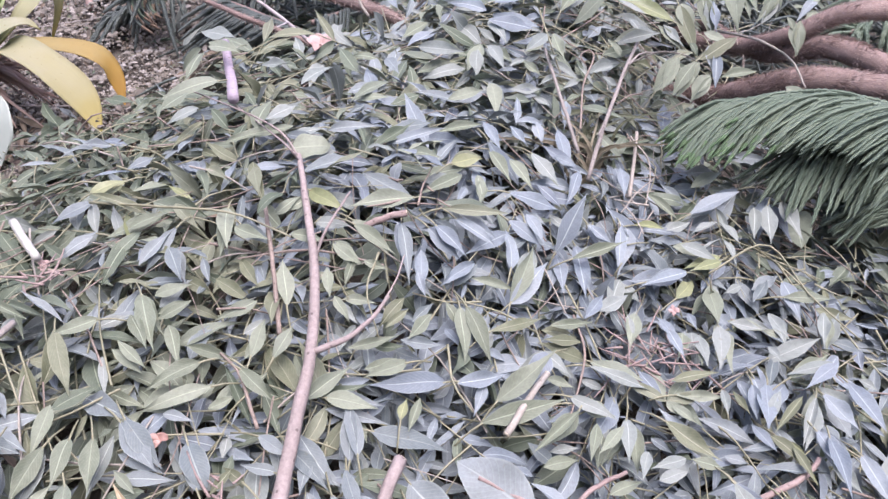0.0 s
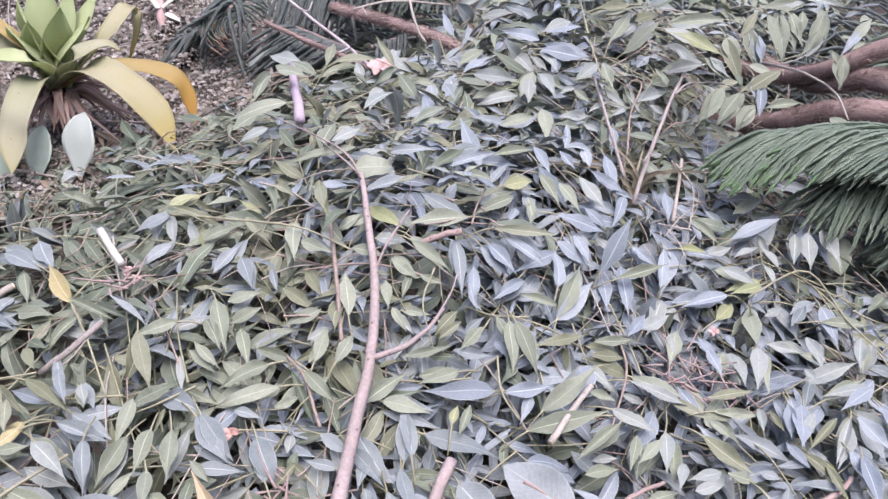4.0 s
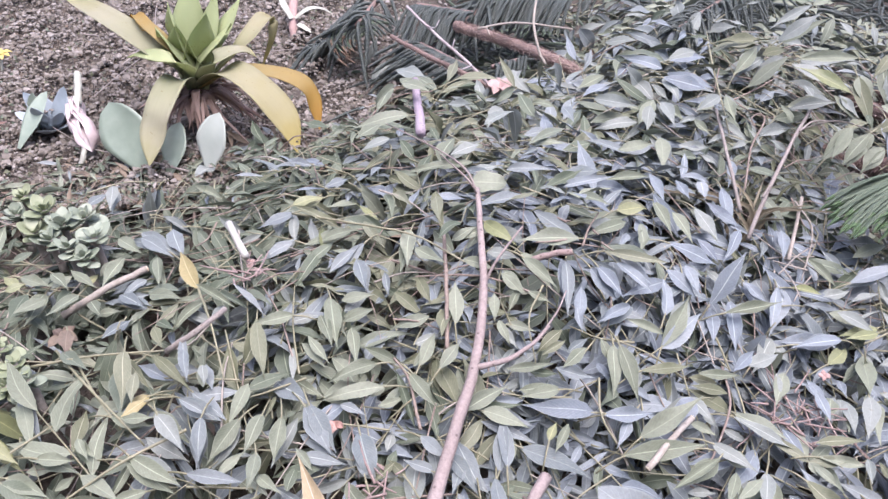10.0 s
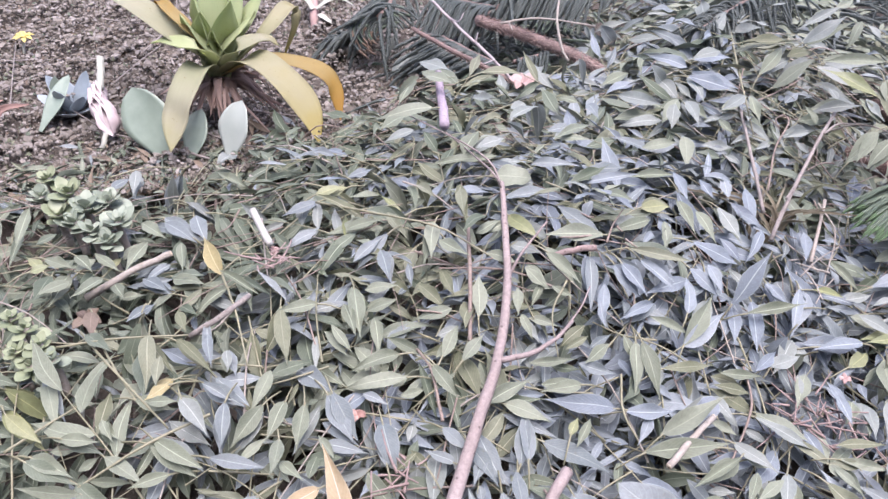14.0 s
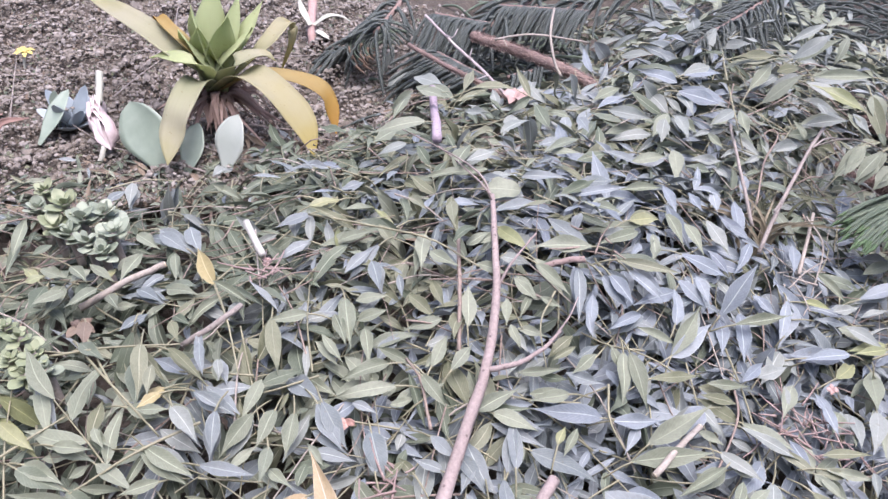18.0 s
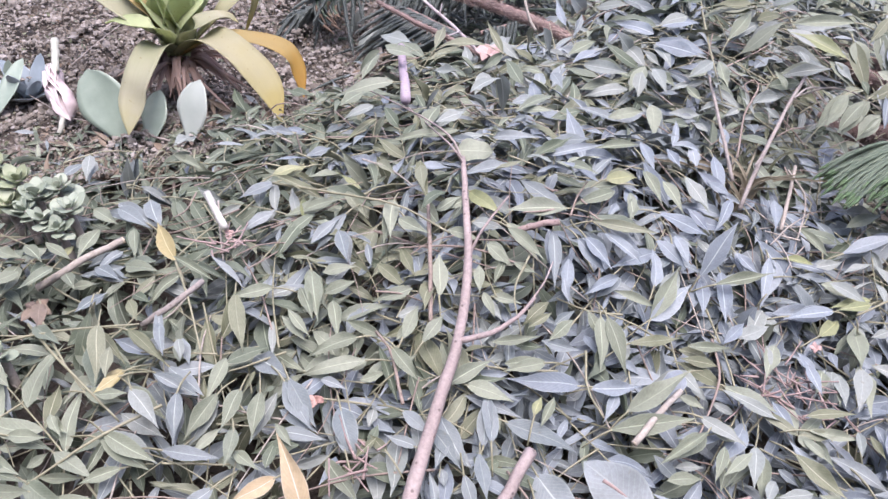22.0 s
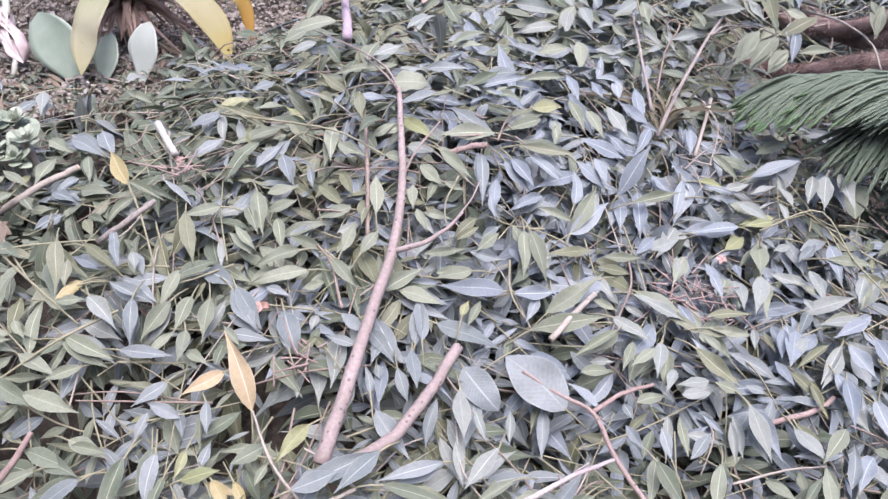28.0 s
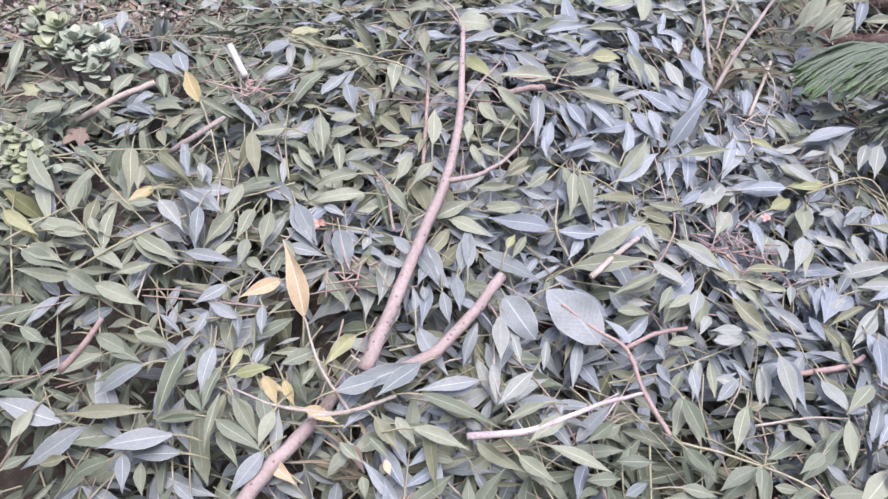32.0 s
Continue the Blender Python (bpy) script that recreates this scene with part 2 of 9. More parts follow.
LEAF_OLIVE = leaf_material("leaf_olive", [(0.0, (0.101, 0.109, 0.063)), (0.5, (0.155, 0.166, 0.104)), (1.0, (0.196, 0.209, 0.149))], (0.343, 0.340, 0.249))
LEAF_YELLOW = leaf_material("leaf_yellow", [(0.0, (0.323, 0.251, 0.099)), (0.5, (0.282, 0.243, 0.110)), (1.0, (0.371, 0.301, 0.176))], (0.420, 0.385, 0.220), 0.5, (0.162, 0.084, 0.033), 0.5)
LEAF_LIME = leaf_material("leaf_yellow_green", [(0.0, (0.220, 0.234, 0.109)), (0.5, (0.194, 0.216, 0.114)), (1.0, (0.264, 0.270, 0.152))], (0.370, 0.378, 0.190), 0.45)
LEAF_DRY = leaf_material("leaf_dry_brown", [(0.0, (0.164, 0.114, 0.085)), (0.5, (0.213, 0.167, 0.125)), (1.0, (0.115, 0.084, 0.070))], (0.246, 0.194, 0.150), 0.7)
LEAF_CREAM = leaf_material("leaf_cream", [(0.0, (0.391, 0.305, 0.185)), (1.0, (0.442, 0.370, 0.259))], (0.510, 0.481, 0.432), 0.6, (0.255, 0.185, 0.099), 0.3)
TONES = {"g": LEAF_GREEN, "b": LEAF_BLUE, "o": LEAF_OLIVE, "y": LEAF_YELLOW, "l": LEAF_LIME, "d": LEAF_DRY, "c": LEAF_CREAM, "w": LEAF_PALE, "s": LEAF_SLATE, "k": LEAF_DEEP}
RACHIS = bark_material("leaf_stalk", (0.17, 0.165, 0.10), (0.24, 0.23, 0.15), (0.31, 0.29, 0.20), 40, 0.5, (0.16, 0.1, 0.05), 0.3, 0.15)
BARK_PINK = bark_material("smooth_pinkish_bark", (0.197, 0.154, 0.142), (0.275, 0.219, 0.208), (0.353, 0.297, 0.284), 55, 0.7, (0.063, 0.042, 0.039), 0.7)
BARK_BROWN = bark_material("brown_bark", (0.16, 0.12, 0.10), (0.24, 0.185, 0.155), (0.32, 0.26, 0.225), 70)
BARK_PALE = bark_material("pale_dry_twig", (0.240, 0.208, 0.176), (0.336, 0.296, 0.256), (0.400, 0.368, 0.336), 60, 0.8, (0.096, 0.072, 0.056), 0.4)
BARK_RED = bark_material("reddish_twig", (0.199, 0.132, 0.119), (0.275, 0.202, 0.186), (0.344, 0.271, 0.253), 70)
BARK_SPLIT = bark_material("split_pale_bark", (0.26, 0.19, 0.20), (0.42, 0.37, 0.38), (0.52, 0.48, 0.48), 90, 0.75, (0.12, 0.07, 0.07), 0.5)
BARK_GREY = bark_material("grey_dry_bark", (0.17, 0.145, 0.13), (0.27, 0.235, 0.215), (0.36, 0.325, 0.30), 70, 0.8, (0.08, 0.06, 0.05), 0.5)
BARK_LILAC = bark_material("lilac_shoot", (0.265, 0.203, 0.257), (0.328, 0.265, 0.320), (0.374, 0.320, 0.359), 50, 0.6)
WOOD_CUT = bark_material("fresh_cut_wood", (0.50, 0.40, 0.28), (0.62, 0.52, 0.39), (0.70, 0.62, 0.5), 60, 0.7, (0.3, 0.2, 0.12), 0.3)
WOOD_WHITE = bark_material("peeled_white_wood", (0.358, 0.345, 0.312), (0.443, 0.429, 0.395), (0.495, 0.488, 0.458), 60, 0.6, (0.228, 0.195, 0.159), 0.3)

# ---- ground: one sheet, an earth bed that rises under the heap and runs out flat ----
def soil_material():
    m, nt, bsdf = material("crumbly_soil")
    a = noise_of(nt, 9, 5, 0.6)
    b = noise_of(nt, 70, 5, 0.7)
    colour = ramp(nt, a, [(0.3, (0.050, 0.038, 0.031)), (0.5, (0.092, 0.076, 0.062)), (0.72, (0.139, 0.119, 0.099))])
    colour = mix(nt, 0.55, colour, ramp(nt, b, [(0.32, (0.017, 0.013, 0.011)), (0.55, (0.066, 0.053, 0.043)), (0.75, (0.172, 0.149, 0.124))]))
    nt.links.new(colour, bsdf.inputs["Base Color"])
    bsdf.inputs["Roughness"].default_value = 0.95
    relief(nt, bsdf, b, 0.8, 0.012)
    return m


SOIL = soil_material()


def axis(lo, hi, step, far):
    near = list(np.arange(lo, hi + 1e-6, step))
    out, d = [], step
    while d < far:
        d *= 1.7
        out.append(d)
    return [lo - d for d in reversed(out)] + near + [hi + d for d in out]


def build_ground():
    xs, ys = axis(-2.0, 1.9, 0.03, 400), axis(-1.3, 2.4, 0.03, 400)
    rng = random.Random(4)
    verts = []
    for y in ys:
        for x in xs:
            inside = smooth(2.0, 1.5, abs(x + 0.05)) * smooth(1.9, 1.5, abs(y - 0.5))
            s = bare(x, y)
            z = (heap(x, y) - 0.18 * (1 - s)) * inside
            verts.append((x, y, z + rng.uniform(-1, 1) * 0.006 * inside))
    w = len(xs)
    faces = [(j * w + i, j * w + i + 1, (j + 1) * w + i + 1, (j + 1) * w + i) for j in range(len(ys) - 1) for i in range(w - 1)]
    return tagged(new("ground", mesh_of("ground", verts, faces, [SOIL])), "dark crumbly garden soil with dry litter", "ground", "", "structure")


build_ground()


# ---- crumbs: dry clods and withered ground cover on the open bed ----
CRUMB = plain_material("dry_crumbs", [(0.0, (0.059, 0.051, 0.041)), (0.3, (0.135, 0.117, 0.098)), (0.6, (0.211, 0.187, 0.166)), (0.85, (0.299, 0.274, 0.258)), (1.0, (0.137, 0.146, 0.100))], 60, 0.9, 0.5)


def fading(x, y, cx, cy, rx, ry):
    """1 inside an uneven oval patch, thinning to 0 at its edge."""
    d = math.hypot((x - cx) / rx, (y - cy) / ry) + 0.07 * math.sin(9 * x + 4 * y) + 0.05 * math.sin(17 * y - 11 * x)
    return min(1.0, max(0.0, (1.12 - d) / 0.32))


def build_crumbs():
    rng = np.random.default_rng(11)
    bm = bmesh.new()
    bmesh.ops.create_icosphere(bm, subdivisions=1, radius=1.0)
    base_v = np.array([v.co[:] for v in bm.verts])
    base_f = np.array([[v.index for v in f.verts] for f in bm.faces])
    bm.free()
    vs, fs = [], []
    n = 0
    while n < 32000:
        x, y = rng.uniform(-1.7, -0.3), rng.uniform(0.1, 1.7)
        s = bare(x, y) * fading(x, y, -1.0, 0.85, 0.74, 0.86)
        if rng.random() > s * s:
            continue
        r = 0.0016 + 0.0052 * rng.random() ** 2.6 + (0.006 * rng.random() if rng.random() < 0.02 else 0.0)
        a = rng.uniform(0, 6.28)
        v = base_v * (1 + 0.38 * rng.uniform(-1, 1, (len(base_v), 1)))
        v = v * (r * rng.uniform(0.8, 1.5), r, r * rng.uniform(0.6, 1.05))
        c, si = math.cos(a), math.sin(a)
        v = v @ np.array([[c, si, 0], [-si, c, 0], [0, 0, 1]])
        clump = 0.012 * math.sin(31 * x + 3) * math.sin(27 * y) + 0.010 * math.sin(53 * x - 20 * y)
        vs.append(v + (x, y, heap(x, y) + max(0.0, 1.6 * clump) + r * rng.uniform(0.0, 0.9)))
        fs.append(base_f + n * len(base_v))
        n += 1
    me = mesh_of("crumbs", np.concatenate(vs), np.concatenate(fs), [CRUMB], sleek=False)
    tagged(new("soil_crumbs", me), "grey-brown dry soil crumbs and withered ground cover", "soil crumbs", "", "stuff")


build_crumbs()


# ---- an unseen wall added behind the camera to shade the heap's near side ----
RENDERED = plain_material("shade_wall_plaster", [(0.2, (0.20, 0.185, 0.165)), (0.5, (0.26, 0.245, 0.22)), (0.8, (0.32, 0.305, 0.28))], 12, 0.85, 0.3, 0.1)


def shade_wall():
    bm = bmesh.new()
    bmesh.ops.create_cube(bm, size=1.0)
    # height and distance set by how much sky it blocks
    bmesh.ops.scale(bm, vec=(12.0, 0.22, 1.9), verts=bm.verts)
    bmesh.ops.translate(bm, vec=(0.0, -1.45, 0.85), verts=bm.verts)
    bmesh.ops.bevel(bm, geom=bm.edges[:], offset=0.01, segments=2, affect="EDGES")
    me = bpy.data.meshes.new("wall_south")
    bm.to_mesh(me)
    bm.free()
    me.materials.append(RENDERED)
    tagged(new("wall_south", me), "unseen plain wall added to shade the heap's near side", "wall", "", "structure")


shade_wall()

# ---- leaves ----
STATIONS = 9


def leaf_shape(seed, stations=STATIONS, wild=1.0, oval=False):
    """A lance-shaped blade of length 1 along y, 0.3 wide, pointed at both ends: folded along the midrib, arched, twisted and a little wavy."""
    rng = random.Random(seed)
    fold, arch, side, twist, wave = rng.uniform(0.10, 0.62), rng.uniform(-0.10, 0.26), rng.uniform(-0.2, 0.2), rng.uniform(-0.8, 0.8), rng.uniform(0.0, 0.05)
    hook, sway, crease = rng.uniform(-0.5, 0.7) * wild * wild, rng.uniform(-0.03, 0.03) * wild, rng.uniform(0.7, 1.8)
    rag, beat = rng.uniform(0.0, 0.05), rng.uniform(8, 15)
    arch, side, twist = arch * wild, side * wild, twist * wild
    early = rng.uniform(0.70, 0.94)
    sharp, blunt = rng.uniform(1.4, 1.9), rng.uniform(1.0, 1.5)
    ph = rng.uniform(0, 6)
    verts, uvs, faces = [], [], []
    for k in range(stations):
        v = k / (stations - 1)
        if oval:
            w = 0.15 * math.sin(math.pi * v ** 0.9) ** 0.72
        else:
            a = max(0.0, math.sin(math.pi * v ** early))
            w = 0.15 * a ** (blunt if v ** early < 0.5 else sharp) * (1 + rag * math.sin(beat * v + ph))
        w += 0.004 if 0 < k < stations - 1 else 0.0015
        cx = side * (v * v - v * 0.3) + sway * math.sin(6.3 * v + ph)
        cz = -arch * v * v + 0.04 * math.sin(3 * v) - hook * max(0.0, v - 0.62) ** 2
        tw = twist * (v - 0.4)
        for j in range(5):
            q = j / 2 - 1
            dx = q * w * math.cos(fold)
            dz = abs(q) ** crease * w * math.sin(fold) + wave * math.sin(10 * v + ph + 1.5 * q) * q * q * min(1, 6 * v * (1 - v))
            verts.append((cx + dx * math.cos(tw) - dz * math.sin(tw), v, cz + dx * math.sin(tw) + dz * math.cos(tw)))
            uvs.append((j / 4, v))
    for k in range(stations - 1):
        for j in range(4):
            i = k * 5 + j
            faces.append((i, i + 1, i + 6, i + 5))
    return np.array(verts), np.array(faces), np.array(uvs)


SHAPES = [leaf_shape(100 + k) for k in range(14)] + [leaf_shape(300 + k, STATIONS, 0.6) for k in range(12)]
CALM = list(range(14, 26))
OVAL = leaf_shape(410, 12, 0.3, True)
LEAF_MESHES = {t: [mesh_of("leaf_" + t, v, f, [m], uv) for v, f, uv in SHAPES] for t, m in TONES.items()}

OVAL_MESHES = {t: mesh_of("broad_leaf_" + t, OVAL[0], OVAL[1], [m], OVAL[2]) for t, m in TONES.items()}


def facing(origin, way, normal, length, width, roll=0.0):
    """Matrix for a blade from origin along way, its upper side towards normal."""
    y = Vector(way).normalized()
    x = y.cross(Vector(normal))
    if x.length < 1e-4:
        x = Vector((1, 0, 0))
    x.normalize()
    z = x.cross(y)
    m = Matrix((x, y, z)).transposed().to_4x4()
    return Matrix.Translation(origin) @ m @ Matrix.Rotation(roll, 4, "Y") @ Matrix.Diagonal((width / 0.3, length, 0.5 * (width / 0.3 + length), 1))


def tone_at(x, y, rng):
    # blue share peaks right of centre, imitating sky reflected off glossy leaves
    blue = 0.03 + 0.75 * bump2(x, y, 0.34, 0.22, 0.28) + 0.10 * bump2(x, y, 0.5, -0.05, 0.3)
    slate = 0.16 + 0.26 * smooth(-0.1, 0.15, x) * smooth(0.7, 0.4, y) + 0.45 * bump2(x, y, -0.25, -0.45, 0.16) + 0.35 * bump2(x, y, -0.5, 0.28, 0.15)
    olive = 0.05 + 0.08 * smooth(0.1, -0.2, x) + 0.26 * bump2(x, y, -0.2, 0.4, 0.2) + 0.2 * bump2(x, y, 0.36, 0.6, 0.12) + 0.14 * bump2(x, y, 0.5, -0.35, 0.25) + 0.25 * bump2(x, y, -0.45, -0.15, 0.12)
    # deep green weighted front right and under the fronds, standing in for shaded gaps
    deep = 0.10 + 0.75 * smooth(-0.1, -0.22, y) * smooth(0.15, 0.32, x) + 0.7 * smooth(-0.28, -0.42, x) + 0.35 * smooth(-0.3, -0.5, y) + 0.45 * bump2(x, y, 0.55, 0.7, 0.2) + 0.25 * bump2(x, y, -0.15, 0.55, 0.2)
    if rng.random() < deep:
        return "k"
    r = rng.random()
    if r < blue:
        return "b"
    if r < blue + slate:
        return "s"
    if r < blue + slate + olive:
        return "o"
    r = rng.random()
    if r < 0.14 + 0.6 * bump2(x, y, 0.2, 0.75, 0.3) + 0.45 * bump2(x, y, 0.5, 0.08, 0.3):
        return "w"
    r = rng.random()
    return "d" if r < 0.02 else "l" if r < 0.035 else "g"


def behind(x, y):
    """The shaded hollow at the back, where conifer limbs show instead of leaves."""
    return x < 0.0 - 0.25 * (y - 0.8) and y > 0.80 + 0.12 * math.sin(9 * x)


# ---- what lies on top: the layers below are cleared where they hide it from the camera ----
# mean camera position; laid leaves and clearing are fitted to its view
EYE_MEAN = Vector((0.12, -0.7, 1.03))
TOP = np.full((1000, 1000), np.inf)
GRAIN = 0.008


def over(v):
    """Grid cell and depth of points, seen from the camera's mean place."""
    q = np.asarray(v, dtype=float) - np.array(EYE_MEAN)
    drop = np.maximum(-q[:, 2], 0.2)
    i = np.clip((q[:, 0] / drop / GRAIN + 500).astype(int), 0, 999)
    j = np.clip((q[:, 1] / drop / GRAIN + 400).astype(int), 0, 999)
    return i, j, np.sqrt((q * q).sum(1))


def claim(v):
    """Notes that a thing on top takes up these points."""
    i, j, d = over(v)
    np.minimum.at(TOP, (i, j), d)


def clear(v, allow=0.12):
    """Whether a leaf of the lower layers leaves the things on top in view."""
    i, j, d = over(v)
    hit = (TOP[i, j] < np.inf) & (d < TOP[i, j] + 0.004)
    return hit.mean() <= allow


HERO = random.Random(91)
STREWN = []
BIG = {"g": "grey-green lance-shaped leaf lying on the heap", "b": "blue-grey lance-shaped leaf with pale midrib on the heap", "o": "dark olive lance-shaped leaf lying on the heap",
       "y": "yellowed lance-shaped leaf lying on the heap", "l": "yellow-green lance-shaped leaf lying on the heap", "d": "dry brown curled leaf lying on the heap", "c": "cream-yellow withered lance-shaped leaf on the heap", "w": "pale jade-grey lance-shaped leaf lying on the heap", "s": "slate-green lance-shaped leaf lying on the heap", "k": "deep green lance-shaped leaf lying on the heap"}


def lay_leaf(tone, foot, tip, width):
    """One whole leaf on top of the heap, with its short stalk."""
    foot, tip = Vector(foot), Vector(tip)
    way = tip - foot
    mid = foot.lerp(tip, 0.5)
    # blade turned partly towards the camera
    nor = slope(mid.x, mid.y) * 0.6 + (EYE_MEAN - mid).normalized() * 0.55 + Vector((HERO.gauss(0, 0.12), HERO.gauss(0, 0.12), 0))
    root = thing("single_leaf", BIG[tone], "leaf", "single leaves on the heap", foot)
    blade = OVAL_MESHES[tone] if width > 0.5 * way.length else LEAF_MESHES[tone][CALM[HERO.randrange(len(CALM))]]
    m = facing((0, 0, 0), way, nor, way.length, width)
    part("blade", blade, root, "", m)
    claim([foot + m @ q.co for q in blade.vertices])
    d = way.normalized()
    side = d.cross(Vector((0, 0, 1))) * HERO.uniform(-0.012, 0.012)
    v, f, uv = tube_data(curve_points([d * 0.004, d * -0.012 + side * 0.4 + Vector((0, 0, -0.003)), d * -0.030 + side + Vector((0, 0, -0.012))], 5), [0.0013, 0.0012, 0.0012, 0.0011, 0.001, 0.001], 5)
    part("stalk", mesh_of("stalk", v, f, [RACHIS], uv), root)


def strew_leaf(tone, foot, tip, width):
    """A smaller leaf of the top layer; all of these are joined by gather_leaves()."""
    foot, tip = Vector(foot), Vector(tip)
    mid = foot.lerp(tip, 0.5)
    nor = slope(mid.x, mid.y) * 0.6 + (EYE_MEAN - mid).normalized() * 0.55
    v, f, uv = SHAPES[CALM[HERO.randrange(len(CALM))]]
    k = np.array(facing(foot, tip - foot, nor, (tip - foot).length, width))
    v = v @ k[:3, :3].T + k[:3, 3]
    claim(v)
    STREWN.append((v, f, uv, tone))


def gather_leaves():
    order = list(TONES)
    vs, fs, us, slots, n = [], [], [], [], 0
    for v, f, uv, tone in STREWN:
        vs.append(v)
        fs.append(f + n)
        us.append(uv)
        slots += [order.index(tone)] * len(f)
        n += len(v)
    me = mesh_of("top_leaves", np.concatenate(vs), np.concatenate(fs), [TONES[t] for t in order], np.concatenate(us), slots)
    tagged(new("top_leaves", me), "small grey-green and blue-grey leaves on top of the heap", "leaves", "", "stuff")


# ---- sticks and twigs on the heap ----
def stick(name, label, bark, pts, r0, r1, cut=None, n=16, sides=9, seed=3, category="stick", twigs=()):
    """A stick with its side twigs, each a part of its own."""
    root = thing(name, label, category)
    stem = part("main_stem", tube("main_stem", pts, r0, r1, bark, n, sides, 0.07, seed, cut), root)
    if cut:
        a, b = Vector(pts[0]), Vector(pts[1])
        d = (a - b).normalized()
        v, f, uv = tube_data([a - d * 0.001, a + d * 0.0006, a + d * 0.0012], [r0 * 0.97, r0 * 0.95, r0 * 0.6], 12)
        part("cut_end", mesh_of("cut_end", v, f, [cut], uv), stem, "pale sawn end")
    claim(curve_points(pts, 60))
    for k, (tp, ta, tb) in enumerate(twigs):
        part("side_twig", tube("side_twig", tp, ta, tb, bark, 10, 7, 0.06, seed + 10 + k), root)
    return root


stick("forked_branch", "long forked pinkish-grey cut branch lying across the leaves", BARK_PINK,
      [(-0.073, 0.240, 0.361), (-0.039, 0.143, 0.348), (-0.013, 0.065, 0.334), (0.006, -0.036, 0.310), (0.009, -0.118, 0.288), (0.014, -0.252, 0.259), (0.014, -0.313, 0.238)], 0.0036, 0.0092, None, 26, 10, 5, "branch",
      [([(0.006, -0.040, 0.309), (0.036, -0.026, 0.317), (0.062, 0.000, 0.326), (0.078, 0.036, 0.334)], 0.0042, 0.0018),
       ([(0.070, 0.018, 0.329), (0.082, 0.060, 0.336), (0.086, 0.098, 0.342)], 0.0013, 0.0009),
       ([(-0.071, 0.234, 0.361), (-0.121, 0.279, 0.375), (-0.338, 0.513, 0.267)], 0.0017, 0.0011),
       ([(-0.069, 0.228, 0.360), (-0.093, 0.237, 0.380), (-0.212, 0.410, 0.313)], 0.0017, 0.0010),
       ([(-0.017, 0.080, 0.329), (-0.008, 0.109, 0.357), (0.009, 0.164, 0.373)], 0.0022, 0.0012)])
stick("cut_branch", "short pinkish cut branch with a sawn end", BARK_PINK,
      [(0.119, -0.123, 0.260), (0.104, -0.192, 0.253), (0.078, -0.263, 0.245), (0.029, -0.309, 0.227)], 0.0068, 0.0075, WOOD_CUT, 16, 10, 7, "branch")
stick("buried_branch", "thick pinkish branch half hidden under leaves", BARK_PINK,
      [(-0.020, -0.303, 0.161), (-0.021, -0.364, 0.192), (-0.023, -0.415, 0.214), (-0.037, -0.473, 0.215), (-0.048, -0.542, 0.198)], 0.0075, 0.0088, None, 14, 10, 9, "branch")
stick("broken_twig_piece", "short dry reddish broken twig", BARK_RED, [(0.030, 0.140, 0.340), (0.052, 0.147, 0.352), (0.080, 0.155, 0.360)], 0.0042, 0.0045, WOOD_CUT, 8, 8, 11, "twig")
stick("straight_twig", "thin straight brown twig among leaves", BARK_BROWN, [(-0.093, 0.150, 0.344), (-0.062, 0.067, 0.323), (-0.035, -0.011, 0.297)], 0.0026, 0.003, None, 10, 7, 12, "twig")
stick("peeled_stick", "short peeled white stick with a cut end", WOOD_WHITE, [(-0.394, 0.104, 0.300), (-0.339, 0.051, 0.297)], 0.0052, 0.0052, WOOD_WHITE, 8, 9, 13, "stick")
stick("grey_stub", "grey-brown cut twig sticking out of the leaves", BARK_PALE, [(-0.474, 0.016, 0.260), (-0.512, -0.018, 0.243), (-0.562, -0.063, 0.210)], 0.0045, 0.0055, WOOD_CUT, 10, 8, 14, "twig")
stick("broken_twig", "grey-brown broken twig among leaves", BARK_GREY, [(-0.313, -0.052, 0.302), (-0.330, -0.097, 0.297), (-0.362, -0.115, 0.268)], 0.0036, 0.004, None, 8, 8, 15, "twig")
stick("lilac_stub", "smooth lilac cut shoot standing out of the leaves", BARK_LILAC, [(-0.294, 0.626, 0.293), (-0.254, 0.521, 0.307), (-0.209, 0.399, 0.329)], 0.0072, 0.0085, None, 8, 10, 16, "shoot")
stick("lichened_twig", "thin pale twig with scales of lichen", BARK_SPLIT, [(-0.386, 0.832, 0.340), (-0.303, 0.789, 0.310), (-0.235, 0.769, 0.280), (-0.179, 0.765, 0.240)], 0.0028, 0.0036, None, 24, 6, 17, "twig",
      [([(-0.333, 0.806, 0.320), (-0.305, 0.770, 0.335), (-0.299, 0.779, 0.350)], 0.0018, 0.001), ([(-0.267, 0.773, 0.295), (-0.266, 0.783, 0.315)], 0.0018, 0.001), ([(-0.221, 0.766, 0.275), (-0.233, 0.731, 0.280)], 0.0018, 0.001)])
stick("arched_twig", "thin white arched twig in front of dark fronds", BARK_PALE, [(-0.152, 1.015, 0.340), (-0.138, 0.939, 0.310), (-0.112, 0.899, 0.270), (-0.091, 0.884, 0.250)], 0.0026, 0.0032, None, 12, 6, 18, "twig")
stick("cross_twig", "thin white twig lying over brown branches", BARK_PALE, [(-0.264, 0.967, 0.260), (-0.184, 0.994, 0.280), (-0.066, 1.039, 0.270)], 0.003, 0.002, None, 10, 6, 19, "twig", [([(-0.247, 0.974, 0.265), (-0.230, 0.948, 0.260)], 0.002, 0.001)])
